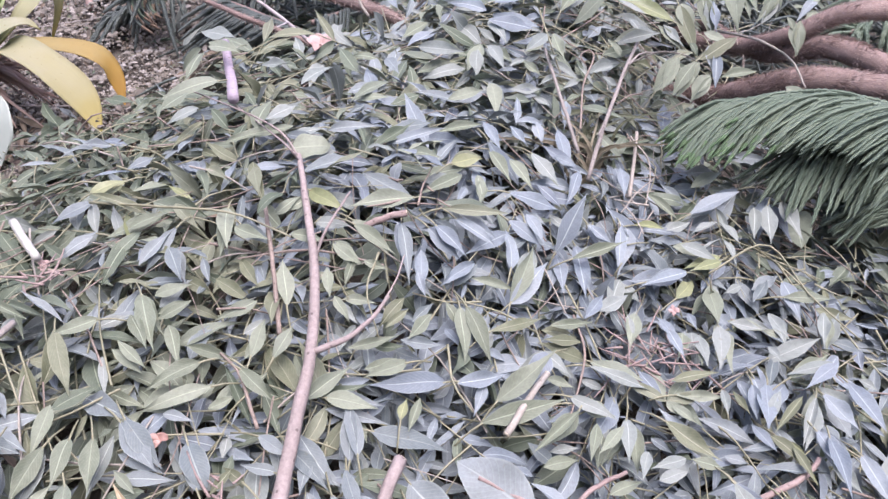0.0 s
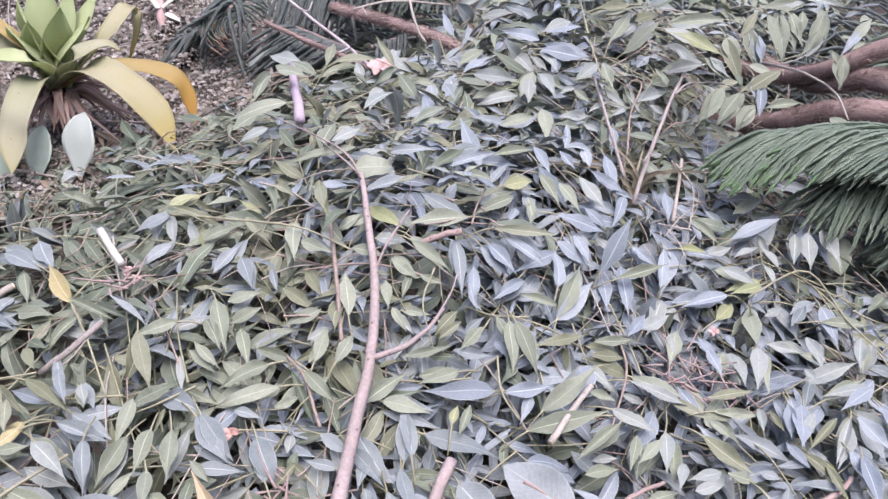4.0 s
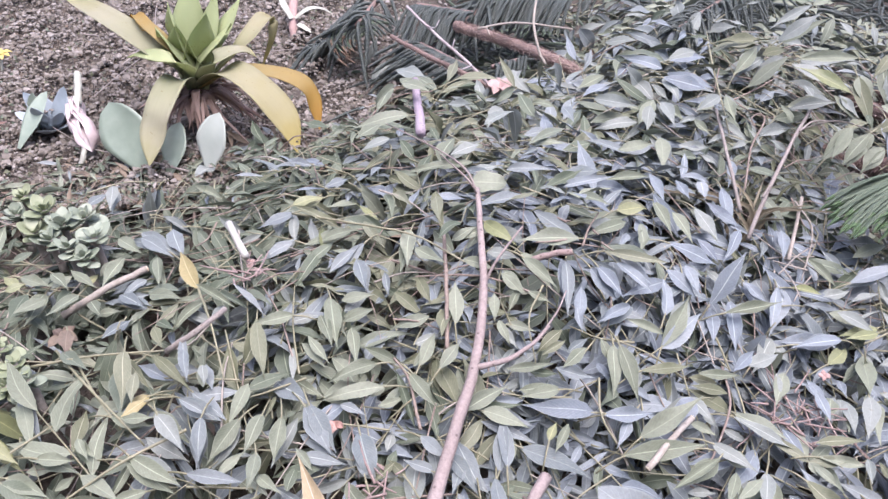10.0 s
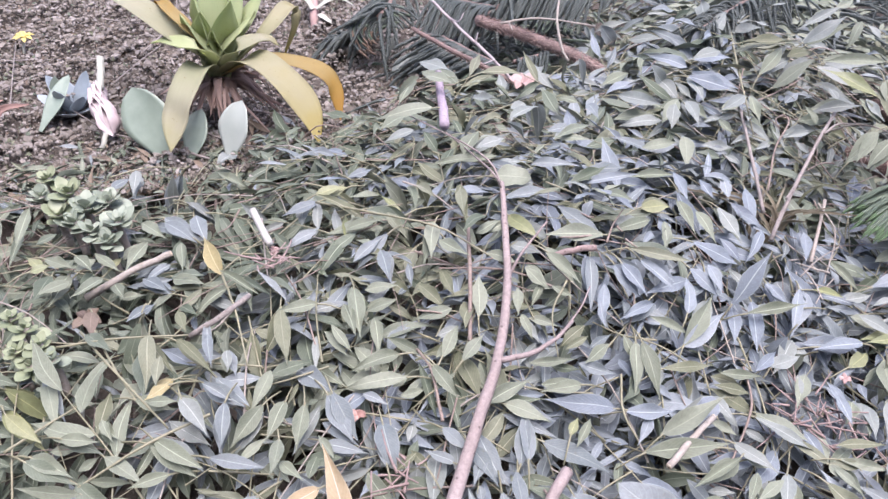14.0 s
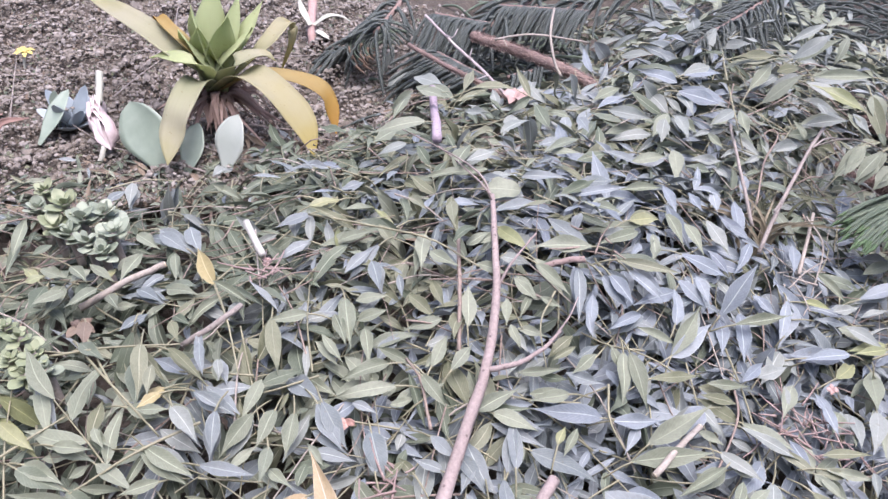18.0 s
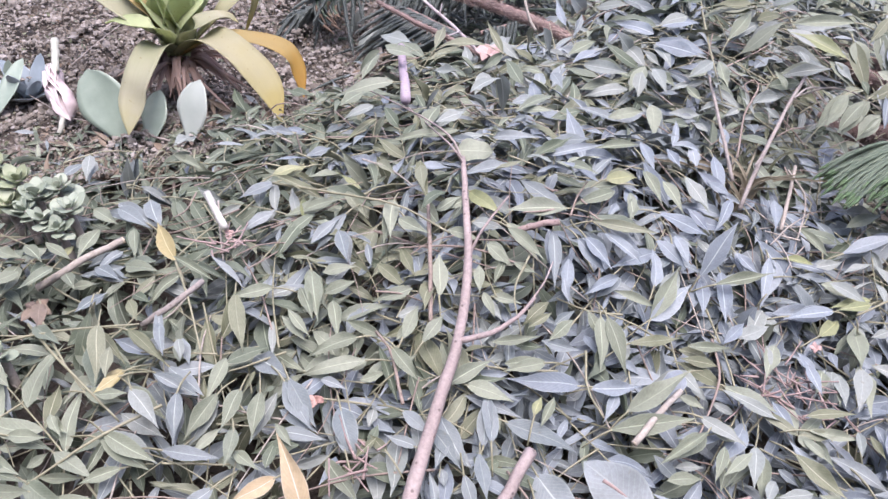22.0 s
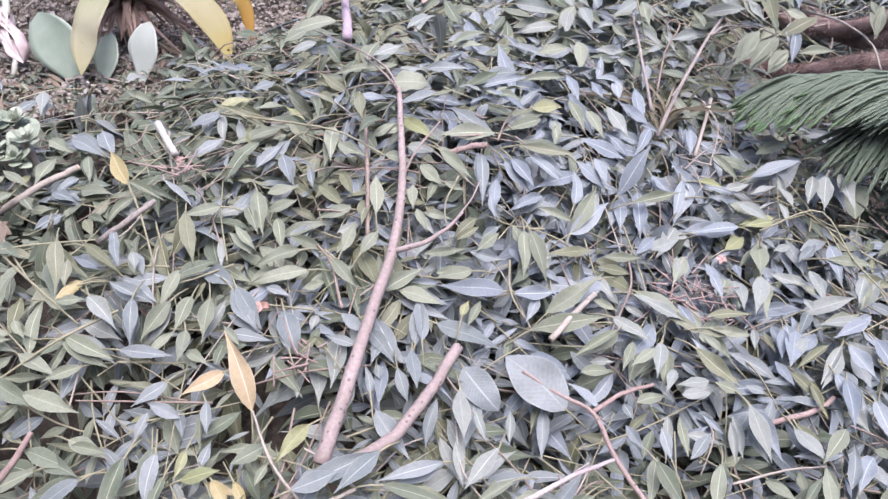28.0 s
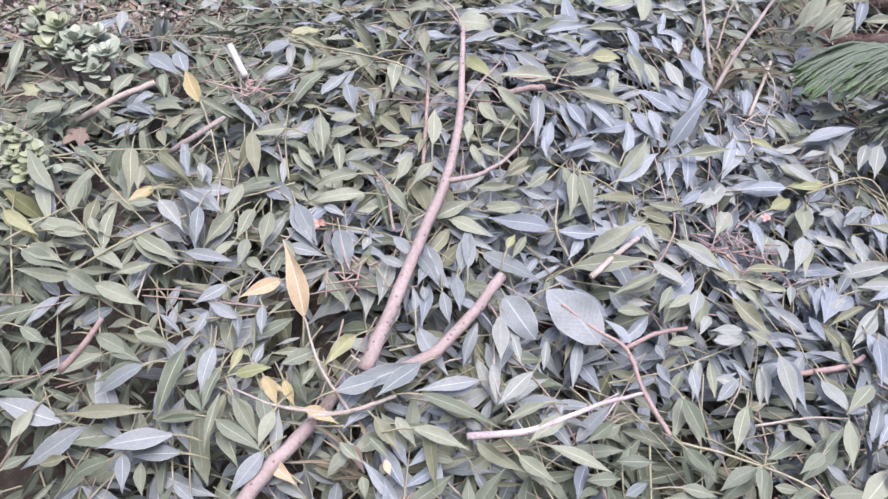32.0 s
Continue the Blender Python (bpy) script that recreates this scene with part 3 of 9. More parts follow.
stick("leaning_stem", "pale upright dry stem between leaves", BARK_GREY, [(0.404, 0.716, 0.357), (0.377, 0.616, 0.359), (0.360, 0.549, 0.350), (0.344, 0.481, 0.339), (0.334, 0.441, 0.326), (0.320, 0.370, 0.295)], 0.0027, 0.0034, None, 16, 8, 20, "stem",
      [([(0.378, 0.610, 0.362), (0.401, 0.641, 0.370), (0.453, 0.700, 0.348)], 0.002, 0.0012), ([(0.328, 0.428, 0.335), (0.340, 0.460, 0.349)], 0.002, 0.001)])
stick("reddish_stem", "reddish-brown stem between leaves", BARK_GREY, [(0.241, 0.615, 0.367), (0.269, 0.521, 0.343), (0.286, 0.469, 0.327), (0.305, 0.425, 0.303)], 0.0026, 0.003, None, 12, 8, 21, "stem")
stick("curled_tendril", "curled dry brown tendril", BARK_BROWN, [(0.307, 0.474, 0.314), (0.309, 0.570, 0.336), (0.326, 0.646, 0.347), (0.317, 0.662, 0.352), (0.303, 0.639, 0.352), (0.311, 0.624, 0.347)], 0.0017, 0.0011, None, 20, 6, 22, "tendril")
stick("thin_upright_twig", "thin pale upright twig", BARK_PALE, [(0.401, 0.514, 0.298), (0.395, 0.447, 0.284), (0.387, 0.377, 0.270)], 0.0028, 0.0032, None, 8, 6, 23, "twig")
stick("red_forked_twig", "reddish forked twig lying on the leaves", BARK_RED, [(0.202, -0.123, 0.247), (0.251, -0.137, 0.239), (0.295, -0.147, 0.235), (0.327, -0.195, 0.229), (0.368, -0.243, 0.228)], 0.0022, 0.0032, None, 18, 7, 24, "twig",
      [([(0.295, -0.145, 0.235), (0.324, -0.111, 0.239), (0.361, -0.085, 0.241)], 0.0032, 0.0024)])
stick("pale_split_twig", "pale split twig lying on the leaves", BARK_SPLIT, [(0.327, -0.199, 0.229), (0.281, -0.241, 0.236), (0.253, -0.271, 0.236), (0.209, -0.311, 0.234), (0.151, -0.340, 0.228)], 0.0022, 0.0044, None, 20, 8, 31, "twig",
      [([(0.300, -0.221, 0.229), (0.293, -0.250, 0.237), (0.289, -0.260, 0.231)], 0.0012, 0.0007), ([(0.276, -0.241, 0.228), (0.298, -0.219, 0.239)], 0.0012, 0.0007)])
stick("short_pale_twig", "short pale broken twig", BARK_PALE, [(0.268, 0.008, 0.275), (0.250, -0.027, 0.272), (0.226, -0.078, 0.266)], 0.0038, 0.0042, WOOD_CUT, 8, 7, 25, "twig")
stick("buried_twig", "brown twig half buried in leaves", BARK_RED, [(0.498, -0.095, 0.234), (0.563, -0.052, 0.234), (0.587, -0.023, 0.233)], 0.004, 0.003, None, 8, 7, 26, "twig")
stick("edge_twig", "pinkish twig pointing out of the leaves", BARK_RED, [(-0.297, -0.368, 0.230), (-0.302, -0.400, 0.214), (-0.319, -0.429, 0.189)], 0.0032, 0.0042, None, 8, 7, 27, "twig")
stick("crossing_stalk", "pale yellowish stalk crossing the heap", BARK_PALE, [(-0.020, -0.389, 0.228), (0.025, -0.361, 0.232), (0.061, -0.331, 0.241)], 0.0032, 0.0022, None, 10, 7, 28, "stalk",
      [([(0.004, -0.375, 0.231), (-0.057, -0.390, 0.228), (-0.113, -0.388, 0.225)], 0.0022, 0.0012), ([(0.059, -0.327, 0.234), (0.018, -0.309, 0.240), (-0.008, -0.303, 0.243)], 0.0018, 0.0012), ([(0.020, -0.366, 0.231), (-0.036, -0.328, 0.240), (-0.078, -0.280, 0.249)], 0.002, 0.0014)])
stick("grey_upright_twig", "thin grey-brown twig bent over leaves", BARK_BROWN, [(-0.093, -0.042, 0.288), (-0.068, -0.060, 0.283), (-0.045, -0.096, 0.273), (-0.032, -0.117, 0.267)], 0.0015, 0.0024, None, 10, 6, 29, "twig")


# ---- leaves that lie singly on top of the heap: tone, foot, tip, width ----
lay_leaf("g", (-0.201, 0.017, 0.300), (-0.163, -0.058, 0.292), 0.023)
lay_leaf("g", (-0.108, -0.058, 0.289), (-0.157, -0.102, 0.286), 0.022)
lay_leaf("g", (-0.087, -0.082, 0.282), (-0.158, -0.118, 0.274), 0.019)
lay_leaf("o", (-0.277, -0.041, 0.289), (-0.233, -0.118, 0.281), 0.020)
lay_leaf("g", (-0.233, -0.170, 0.262), (-0.246, -0.231, 0.248), 0.022)
lay_leaf("g", (-0.210, -0.159, 0.266), (-0.209, -0.214, 0.265), 0.019)
lay_leaf("g", (-0.186, -0.158, 0.272), (-0.173, -0.214, 0.259), 0.020)
lay_leaf("s", (-0.165, -0.133, 0.275), (-0.112, -0.174, 0.261), 0.023)
lay_leaf("s", (-0.071, -0.193, 0.258), (-0.096, -0.138, 0.263), 0.021)
lay_leaf("g", (-0.328, -0.196, 0.263), (-0.272, -0.223, 0.253), 0.021)
lay_leaf("g", (-0.325, -0.257, 0.259), (-0.252, -0.276, 0.262), 0.021)
lay_leaf("g", (-0.367, -0.287, 0.241), (-0.310, -0.304, 0.244), 0.020)
lay_leaf("k", (-0.425, -0.283, 0.244), (-0.366, -0.288, 0.249), 0.020)
lay_leaf("g", (-0.440, -0.315, 0.237), (-0.376, -0.321, 0.244), 0.022)
lay_leaf("s", (-0.491, -0.221, 0.256), (-0.431, -0.270, 0.251), 0.016)
lay_leaf("l", (-0.533, -0.245, 0.239), (-0.486, -0.231, 0.170), 0.025)
lay_leaf("l", (-0.512, -0.272, 0.234), (-0.437, -0.301, 0.228), 0.021)
lay_leaf("y", (-0.343, -0.181, 0.267), (-0.361, -0.223, 0.262), 0.016)
lay_leaf("o", (-0.377, -0.127, 0.268), (-0.304, -0.157, 0.272), 0.016)
lay_leaf("o", (-0.435, -0.108, 0.260), (-0.406, -0.172, 0.201), 0.026)
lay_leaf("o", (-0.435, -0.107, 0.267), (-0.437, -0.157, 0.199), 0.013)
lay_leaf("l", (-0.629, -0.059, 0.228), (-0.671, -0.040, 0.227), 0.016)
lay_leaf("k", (-0.609, -0.064, 0.235), (-0.590, -0.129, 0.247), 0.023)
lay_leaf("g", (-0.599, -0.046, 0.223), (-0.580, -0.109, 0.236), 0.023)
lay_leaf("l", (-0.560, -0.017, 0.219), (-0.564, 0.021, 0.217), 0.013)
lay_leaf("s", (-0.302, -0.159, 0.268), (-0.246, -0.183, 0.261), 0.018)
lay_leaf("s", (-0.257, -0.254, 0.254), (-0.191, -0.250, 0.263), 0.018)
lay_leaf("s", (-0.271, -0.188, 0.268), (-0.251, -0.244, 0.255), 0.018)
lay_leaf("g", (-0.036, 0.024, 0.304), (-0.052, 0.082, 0.321), 0.021)
lay_leaf("g", (-0.062, -0.038, 0.281), (-0.055, 0.011, 0.293), 0.017)
lay_leaf("g", (-0.036, -0.041, 0.288), (-0.019, -0.002, 0.310), 0.016)
lay_leaf("g", (0.019, 0.133, 0.350), (0.077, 0.104, 0.337), 0.018)
lay_leaf("s", (0.073, 0.159, 0.343), (0.098, 0.083, 0.314), 0.018)
lay_leaf("b", (0.115, 0.167, 0.338), (0.161, 0.134, 0.323), 0.020)
lay_leaf("b", (0.217, 0.151, 0.296), (0.210, 0.212, 0.309), 0.021)
lay_leaf("g", (0.219, 0.105, 0.281), (0.244, 0.178, 0.317), 0.025)
lay_leaf("b", (0.219, 0.105, 0.281), (0.268, 0.170, 0.305), 0.026)
lay_leaf("b", (0.273, 0.207, 0.284), (0.306, 0.251, 0.355), 0.026)
lay_leaf("b", (0.205, 0.227, 0.314), (0.257, 0.207, 0.296), 0.020)
lay_leaf("b", (0.305, 0.252, 0.268), (0.317, 0.162, 0.255), 0.026)
lay_leaf("b", (0.322, 0.302, 0.268), (0.357, 0.260, 0.259), 0.019)
lay_leaf("b", (0.385, 0.323, 0.255), (0.371, 0.230, 0.247), 0.026)
lay_leaf("g", (0.295, 0.206, 0.279), (0.373, 0.230, 0.302), 0.019)
lay_leaf("b", (0.360, 0.215, 0.257), (0.338, 0.202, 0.176), 0.026)
lay_leaf("g", (0.388, 0.201, 0.242), (0.358, 0.215, 0.164), 0.026)
lay_leaf("b", (0.407, 0.227, 0.240), (0.468, 0.263, 0.233), 0.024)
lay_leaf("l", (0.449, 0.212, 0.231), (0.485, 0.263, 0.229), 0.021)
lay_leaf("b", (0.155, -0.026, 0.274), (0.072, -0.049, 0.284), 0.025)
lay_leaf("b", (0.165, -0.019, 0.267), (0.227, 0.006, 0.260), 0.022)
lay_leaf("b", (0.199, -0.004, 0.259), (0.192, -0.047, 0.246), 0.015)
lay_leaf("g", (0.213, -0.030, 0.258), (0.276, 0.008, 0.309), 0.026)
lay_leaf("o", (0.318, 0.061, 0.247), (0.258, 0.061, 0.270), 0.021)
lay_leaf("o", (0.197, 0.051, 0.285), (0.266, 0.093, 0.278), 0.014)
lay_leaf("g", (0.110, -0.013, 0.284), (0.066, -0.043, 0.285), 0.018)
lay_leaf("s", (0.068, -0.130, 0.249), (0.054, -0.063, 0.278), 0.019)
lay_leaf("s", (0.082, -0.089, 0.253), (0.173, -0.090, 0.241), 0.025)
lay_leaf("s", (0.004, -0.128, 0.256), (0.053, -0.162, 0.249), 0.020)
lay_leaf("g", (0.008, -0.076, 0.272), (0.049, -0.032, 0.289), 0.021)
lay_leaf("g", (0.322, 0.060, 0.250), (0.387, 0.039, 0.245), 0.022)
lay_leaf("o", (0.416, 0.025, 0.236), (0.357, 0.043, 0.251), 0.014)
lay_leaf("g", (0.310, -0.015, 0.241), (0.267, -0.074, 0.238), 0.025)
lay_leaf("g", (0.198, -0.054, 0.246), (0.287, -0.032, 0.286), 0.025)
lay_leaf("g", (0.302, -0.007, 0.249), (0.357, -0.014, 0.243), 0.019)
lay_leaf("g", (-0.149, 0.306, 0.345), (-0.151, 0.391, 0.350), 0.026)
lay_leaf("g", (-0.087, 0.254, 0.360), (-0.036, 0.264, 0.364), 0.036)
lay_leaf("g", (-0.100, 0.554, 0.314), (-0.071, 0.571, 0.236), 0.026)
lay_leaf("g", (0.048, 0.624, 0.344), (0.123, 0.593, 0.350), 0.026)
lay_leaf("l", (0.121, 0.289, 0.347), (0.170, 0.338, 0.333), 0.020)
lay_leaf("b", (0.146, 0.750, 0.374), (0.216, 0.798, 0.380), 0.026)
lay_leaf("b", (0.147, 0.716, 0.367), (0.231, 0.668, 0.372), 0.026)
lay_leaf("g", (0.266, 0.770, 0.363), (0.302, 0.839, 0.397), 0.026)
lay_leaf("g", (0.362, 1.024, 0.334), (0.432, 1.037, 0.404), 0.026)
lay_leaf("g", (0.291, 0.739, 0.359), (0.349, 0.755, 0.420), 0.026)
lay_leaf("g", (0.394, 0.975, 0.334), (0.492, 0.959, 0.350), 0.026)
lay_leaf("o", (0.393, 0.919, 0.340), (0.487, 0.889, 0.324), 0.026)
lay_leaf("g", (0.364, 0.727, 0.343), (0.443, 0.754, 0.360), 0.026)
lay_leaf("g", (0.437, 0.632, 0.307), (0.477, 0.700, 0.339), 0.026)
lay_leaf("g", (0.225, 0.373, 0.323), (0.278, 0.336, 0.299), 0.020)
lay_leaf("b", (0.167, 0.365, 0.342), (0.218, 0.353, 0.275), 0.024)
lay_leaf("b", (0.269, 0.456, 0.320), (0.290, 0.381, 0.298), 0.024)
lay_leaf("s", (-0.531, 0.142, 0.239), (-0.503, 0.189, 0.174), 0.025)
lay_leaf("s", (-0.596, 0.232, 0.221), (-0.620, 0.214, 0.141), 0.022)
lay_leaf("s", (-0.548, 0.107, 0.234), (-0.462, 0.064, 0.251), 0.026)
lay_leaf("l", (-0.334, 0.181, 0.296), (-0.295, 0.208, 0.308), 0.017)
lay_leaf("y", (-0.382, -0.005, 0.270), (-0.446, 0.050, 0.281), 0.023)
lay_leaf("c", (-0.079, -0.279, 0.246), (-0.129, -0.218, 0.304), 0.026)
lay_leaf("c", (-0.127, -0.244, 0.256), (-0.160, -0.290, 0.256), 0.019)
lay_leaf("l", (-0.015, -0.269, 0.238), (-0.038, -0.326, 0.235), 0.021)
lay_leaf("l", (-0.124, -0.370, 0.224), (-0.080, -0.356, 0.239), 0.017)
lay_leaf("y", (-0.088, -0.364, 0.235), (-0.055, -0.391, 0.228), 0.015)
lay_leaf("y", (-0.068, -0.356, 0.230), (-0.041, -0.379, 0.222), 0.012)
lay_leaf("l", (-0.127, -0.343, 0.241), (-0.125, -0.376, 0.231), 0.012)
lay_leaf("y", (-0.029, -0.381, 0.230), (0.015, -0.382, 0.230), 0.015)
lay_leaf("c", (-0.041, -0.444, 0.215), (0.002, -0.465, 0.214), 0.016)
lay_leaf("g", (-0.326, -0.262, 0.255), (-0.257, -0.275, 0.247), 0.024)
lay_leaf("g", (-0.336, -0.328, 0.232), (-0.262, -0.334, 0.229), 0.025)
lay_leaf("k", (-0.378, -0.322, 0.232), (-0.310, -0.341, 0.222), 0.024)
lay_leaf("g", (-0.264, -0.357, 0.214), (-0.210, -0.365, 0.218), 0.019)
lay_leaf("s", (-0.185, -0.272, 0.248), (-0.209, -0.312, 0.237), 0.016)
lay_leaf("s", (-0.132, -0.283, 0.250), (-0.113, -0.321, 0.246), 0.015)
lay_leaf("k", (-0.286, -0.382, 0.203), (-0.227, -0.391, 0.213), 0.021)
lay_leaf("s", (-0.188, -0.362, 0.228), (-0.193, -0.407, 0.213), 0.016)
lay_leaf("k", (-0.169, -0.341, 0.224), (-0.159, -0.393, 0.215), 0.018)
lay_leaf("s", (-0.187, -0.395, 0.209), (-0.191, -0.441, 0.194), 0.017)
lay_leaf("k", (-0.230, -0.388, 0.206), (-0.274, -0.430, 0.189), 0.021)
lay_leaf("o", (-0.284, -0.461, 0.164), (-0.204, -0.429, 0.192), 0.016)
lay_leaf("k", (-0.148, -0.452, 0.203), (-0.222, -0.487, 0.171), 0.021)
lay_leaf("s", (-0.133, -0.466, 0.194), (-0.191, -0.488, 0.181), 0.020)
lay_leaf("k", (-0.116, -0.419, 0.207), (-0.053, -0.444, 0.214), 0.023)
lay_leaf("s", (-0.049, -0.441, 0.216), (-0.058, -0.477, 0.207), 0.013)
lay_leaf("o", (-0.121, -0.392, 0.218), (-0.111, -0.461, 0.206), 0.014)
lay_leaf("g", (-0.106, -0.398, 0.227), (-0.058, -0.431, 0.217), 0.020)
lay_leaf("k", (-0.084, -0.376, 0.228), (-0.052, -0.425, 0.220), 0.018)
lay_leaf("s", (-0.000, -0.346, 0.234), (0.078, -0.290, 0.260), 0.025)
lay_leaf("s", (0.095, -0.302, 0.225), (0.148, -0.260, 0.223), 0.022)
lay_leaf("o", (0.095, -0.318, 0.232), (0.169, -0.300, 0.219), 0.020)
lay_leaf("k", (0.079, -0.351, 0.222), (0.160, -0.350, 0.220), 0.020)
lay_leaf("o", (0.047, -0.360, 0.232), (0.090, -0.393, 0.227), 0.019)
lay_leaf("d", (0.033, -0.395, 0.216), (0.064, -0.418, 0.215), 0.013)
lay_leaf("s", (0.263, -0.149, 0.229), (0.182, -0.105, 0.257), 0.056)
lay_leaf("s", (0.131, -0.139, 0.244), (0.183, -0.176, 0.224), 0.040)
lay_leaf("g", (0.253, -0.259, 0.218), (0.220, -0.307, 0.215), 0.020)
lay_leaf("k", (0.313, -0.242, 0.214), (0.280, -0.286, 0.222), 0.019)
lay_leaf("g", (0.212, -0.330, 0.215), (0.265, -0.350, 0.206), 0.020)
lay_leaf("k", (0.387, -0.239, 0.212), (0.428, -0.281, 0.222), 0.020)
lay_leaf("g", (0.431, -0.298, 0.211), (0.375, -0.309, 0.210), 0.019)
lay_leaf("k", (0.474, -0.242, 0.221), (0.436, -0.290, 0.212), 0.021)
lay_leaf("k", (0.477, -0.232, 0.225), (0.487, -0.290, 0.216), 0.019)
lay_leaf("k", (0.560, -0.162, 0.226), (0.521, -0.231, 0.221), 0.026)
lay_leaf("g", (0.571, -0.126, 0.227), (0.582, -0.189, 0.220), 0.020)
lay_leaf("k", (0.499, -0.168, 0.230), (0.533, -0.194, 0.236), 0.015)
lay_leaf("o", (0.533, -0.083, 0.238), (0.571, -0.129, 0.234), 0.020)
lay_leaf("k", (0.455, -0.156, 0.225), (0.443, -0.224, 0.219), 0.018)
lay_leaf("b", (0.483, -0.071, 0.233), (0.522, -0.146, 0.235), 0.023)
lay_leaf("b", (0.548, 0.081, 0.233), (0.528, 0.003, 0.237), 0.026)
lay_leaf("b", (0.611, 0.095, 0.219), (0.629, 0.079, 0.138), 0.026)
lay_leaf("b", (0.601, 0.035, 0.222), (0.651, -0.041, 0.194), 0.026)
lay_leaf("b", (0.658, 0.114, 0.223), (0.680, 0.035, 0.230), 0.026)
lay_leaf("b", (0.643, -0.003, 0.227), (0.652, -0.076, 0.233), 0.024)
lay_leaf("g", (0.659, -0.116, 0.226), (0.636, -0.194, 0.169), 0.026)
lay_leaf("l", (0.545, -0.002, 0.234), (0.579, -0.057, 0.232), 0.018)
lay_leaf("g", (0.505, 0.186, 0.221), (0.503, 0.094, 0.226), 0.026)
lay_leaf("b", (0.538, 0.099, 0.221), (0.545, 0.036, 0.219), 0.022)
lay_leaf("g", (0.577, 0.095, 0.231), (0.644, 0.143, 0.231), 0.022)
lay_leaf("b", (0.599, 0.028, 0.221), (0.624, -0.037, 0.228), 0.024)
lay_leaf("g", (0.614, 0.090, 0.218), (0.581, 0.003, 0.220), 0.021)
lay_leaf("b", (0.616, 0.080, 0.231), (0.641, 0.013, 0.237), 0.024)
lay_leaf("g", (0.596, 0.240, 0.237), (0.665, 0.242, 0.243), 0.019)
lay_leaf("b", (0.602, 0.272, 0.239), (0.624, 0.209, 0.229), 0.023)
lay_leaf("g", (0.432, -0.018, 0.233), (0.466, -0.052, 0.233), 0.016)
lay_leaf("o", (0.544, 0.003, 0.227), (0.580, -0.033, 0.227), 0.017)
lay_leaf("s", (-0.598, 0.228, 0.221), (-0.625, 0.208, 0.143), 0.025)
lay_leaf("s", (-0.544, 0.155, 0.232), (-0.512, 0.196, 0.165), 0.024)
lay_leaf("s", (-0.474, 0.066, 0.253), (-0.558, 0.088, 0.239), 0.021)
lay_leaf("k", (-0.458, -0.012, 0.247), (-0.398, -0.022, 0.273), 0.022)
lay_leaf("s", (-0.486, 0.021, 0.231), (-0.523, -0.011, 0.215), 0.017)
lay_leaf("s", (-0.434, -0.045, 0.251), (-0.518, -0.025, 0.217), 0.020)
lay_leaf("g", (-0.233, -0.023, 0.294), (-0.278, -0.053, 0.285), 0.019)
lay_leaf("g", (-0.248, 0.236, 0.311), (-0.211, 0.264, 0.240), 0.022)
lay_leaf("s", (-0.322, 0.165, 0.298), (-0.359, 0.124, 0.285), 0.019)
lay_leaf("l", (-0.300, 0.217, 0.296), (-0.326, 0.184, 0.286), 0.015)
lay_leaf("g", (-0.140, 0.150, 0.332), (-0.127, 0.081, 0.326), 0.023)
lay_leaf("l", (-0.047, 0.184, 0.352), (0.004, 0.152, 0.352), 0.020)
lay_leaf("g", (0.085, 0.196, 0.353), (0.004, 0.164, 0.352), 0.026)
lay_leaf("g", (0.014, 0.148, 0.344), (0.069, 0.117, 0.324), 0.018)
lay_leaf("b", (0.106, 0.165, 0.335), (0.151, 0.137, 0.310), 0.020)
lay_leaf("b", (0.137, 0.192, 0.333), (0.193, 0.164, 0.317), 0.019)
lay_leaf("b", (0.480, 0.378, 0.252), (0.552, 0.407, 0.287), 0.026)
lay_leaf("l", (0.392, 0.323, 0.261), (0.439, 0.333, 0.256), 0.016)
lay_leaf("b", (0.613, 0.441, 0.249), (0.631, 0.363, 0.236), 0.026)
lay_leaf("g", (0.653, 0.439, 0.248), (0.647, 0.363, 0.238), 0.042)
lay_leaf("l", (0.523, 0.312, 0.236), (0.469, 0.277, 0.229), 0.018)
lay_leaf("g", (0.502, 0.257, 0.226), (0.498, 0.171, 0.230), 0.026)
lay_leaf("g", (0.356, 0.900, 0.348), (0.318, 0.905, 0.272), 0.026)
lay_leaf("g", (0.440, 0.694, 0.469), (0.343, 0.678, 0.453), 0.025)
lay_leaf("l", (0.440, 0.651, 0.426), (0.344, 0.671, 0.446), 0.025)
lay_leaf("o", (0.442, 0.673, 0.448), (0.481, 0.613, 0.388), 0.026)
lay_leaf("g", (0.477, 0.688, 0.463), (0.504, 0.634, 0.409), 0.026)
lay_leaf("g", (0.505, 0.709, 0.484), (0.548, 0.650, 0.425), 0.026)
lay_leaf("g", (0.496, 0.714, 0.489), (0.594, 0.730, 0.505), 0.026)
lay_leaf("g", (0.449, 0.611, 0.386), (0.418, 0.569, 0.344), 0.023)
lay_leaf("g", (0.482, 0.611, 0.386), (0.447, 0.568, 0.343), 0.024)
lay_leaf("b", (0.499, 0.631, 0.406), (0.517, 0.591, 0.366), 0.020)
lay_leaf("g", (-0.256, 0.248, 0.317), (-0.210, 0.258, 0.247), 0.022)
lay_leaf("s", (-0.118, 0.126, 0.329), (-0.071, 0.095, 0.331), 0.019)
lay_leaf("s", (-0.195, 0.122, 0.315), (-0.217, 0.058, 0.296), 0.017)
lay_leaf("b", (0.202, 0.275, 0.323), (0.286, 0.283, 0.298), 0.022)
lay_leaf("g", (0.142, 0.297, 0.339), (0.056, 0.273, 0.314), 0.018)
lay_leaf("o", (0.117, 0.196, 0.342), (0.204, 0.193, 0.349), 0.016)
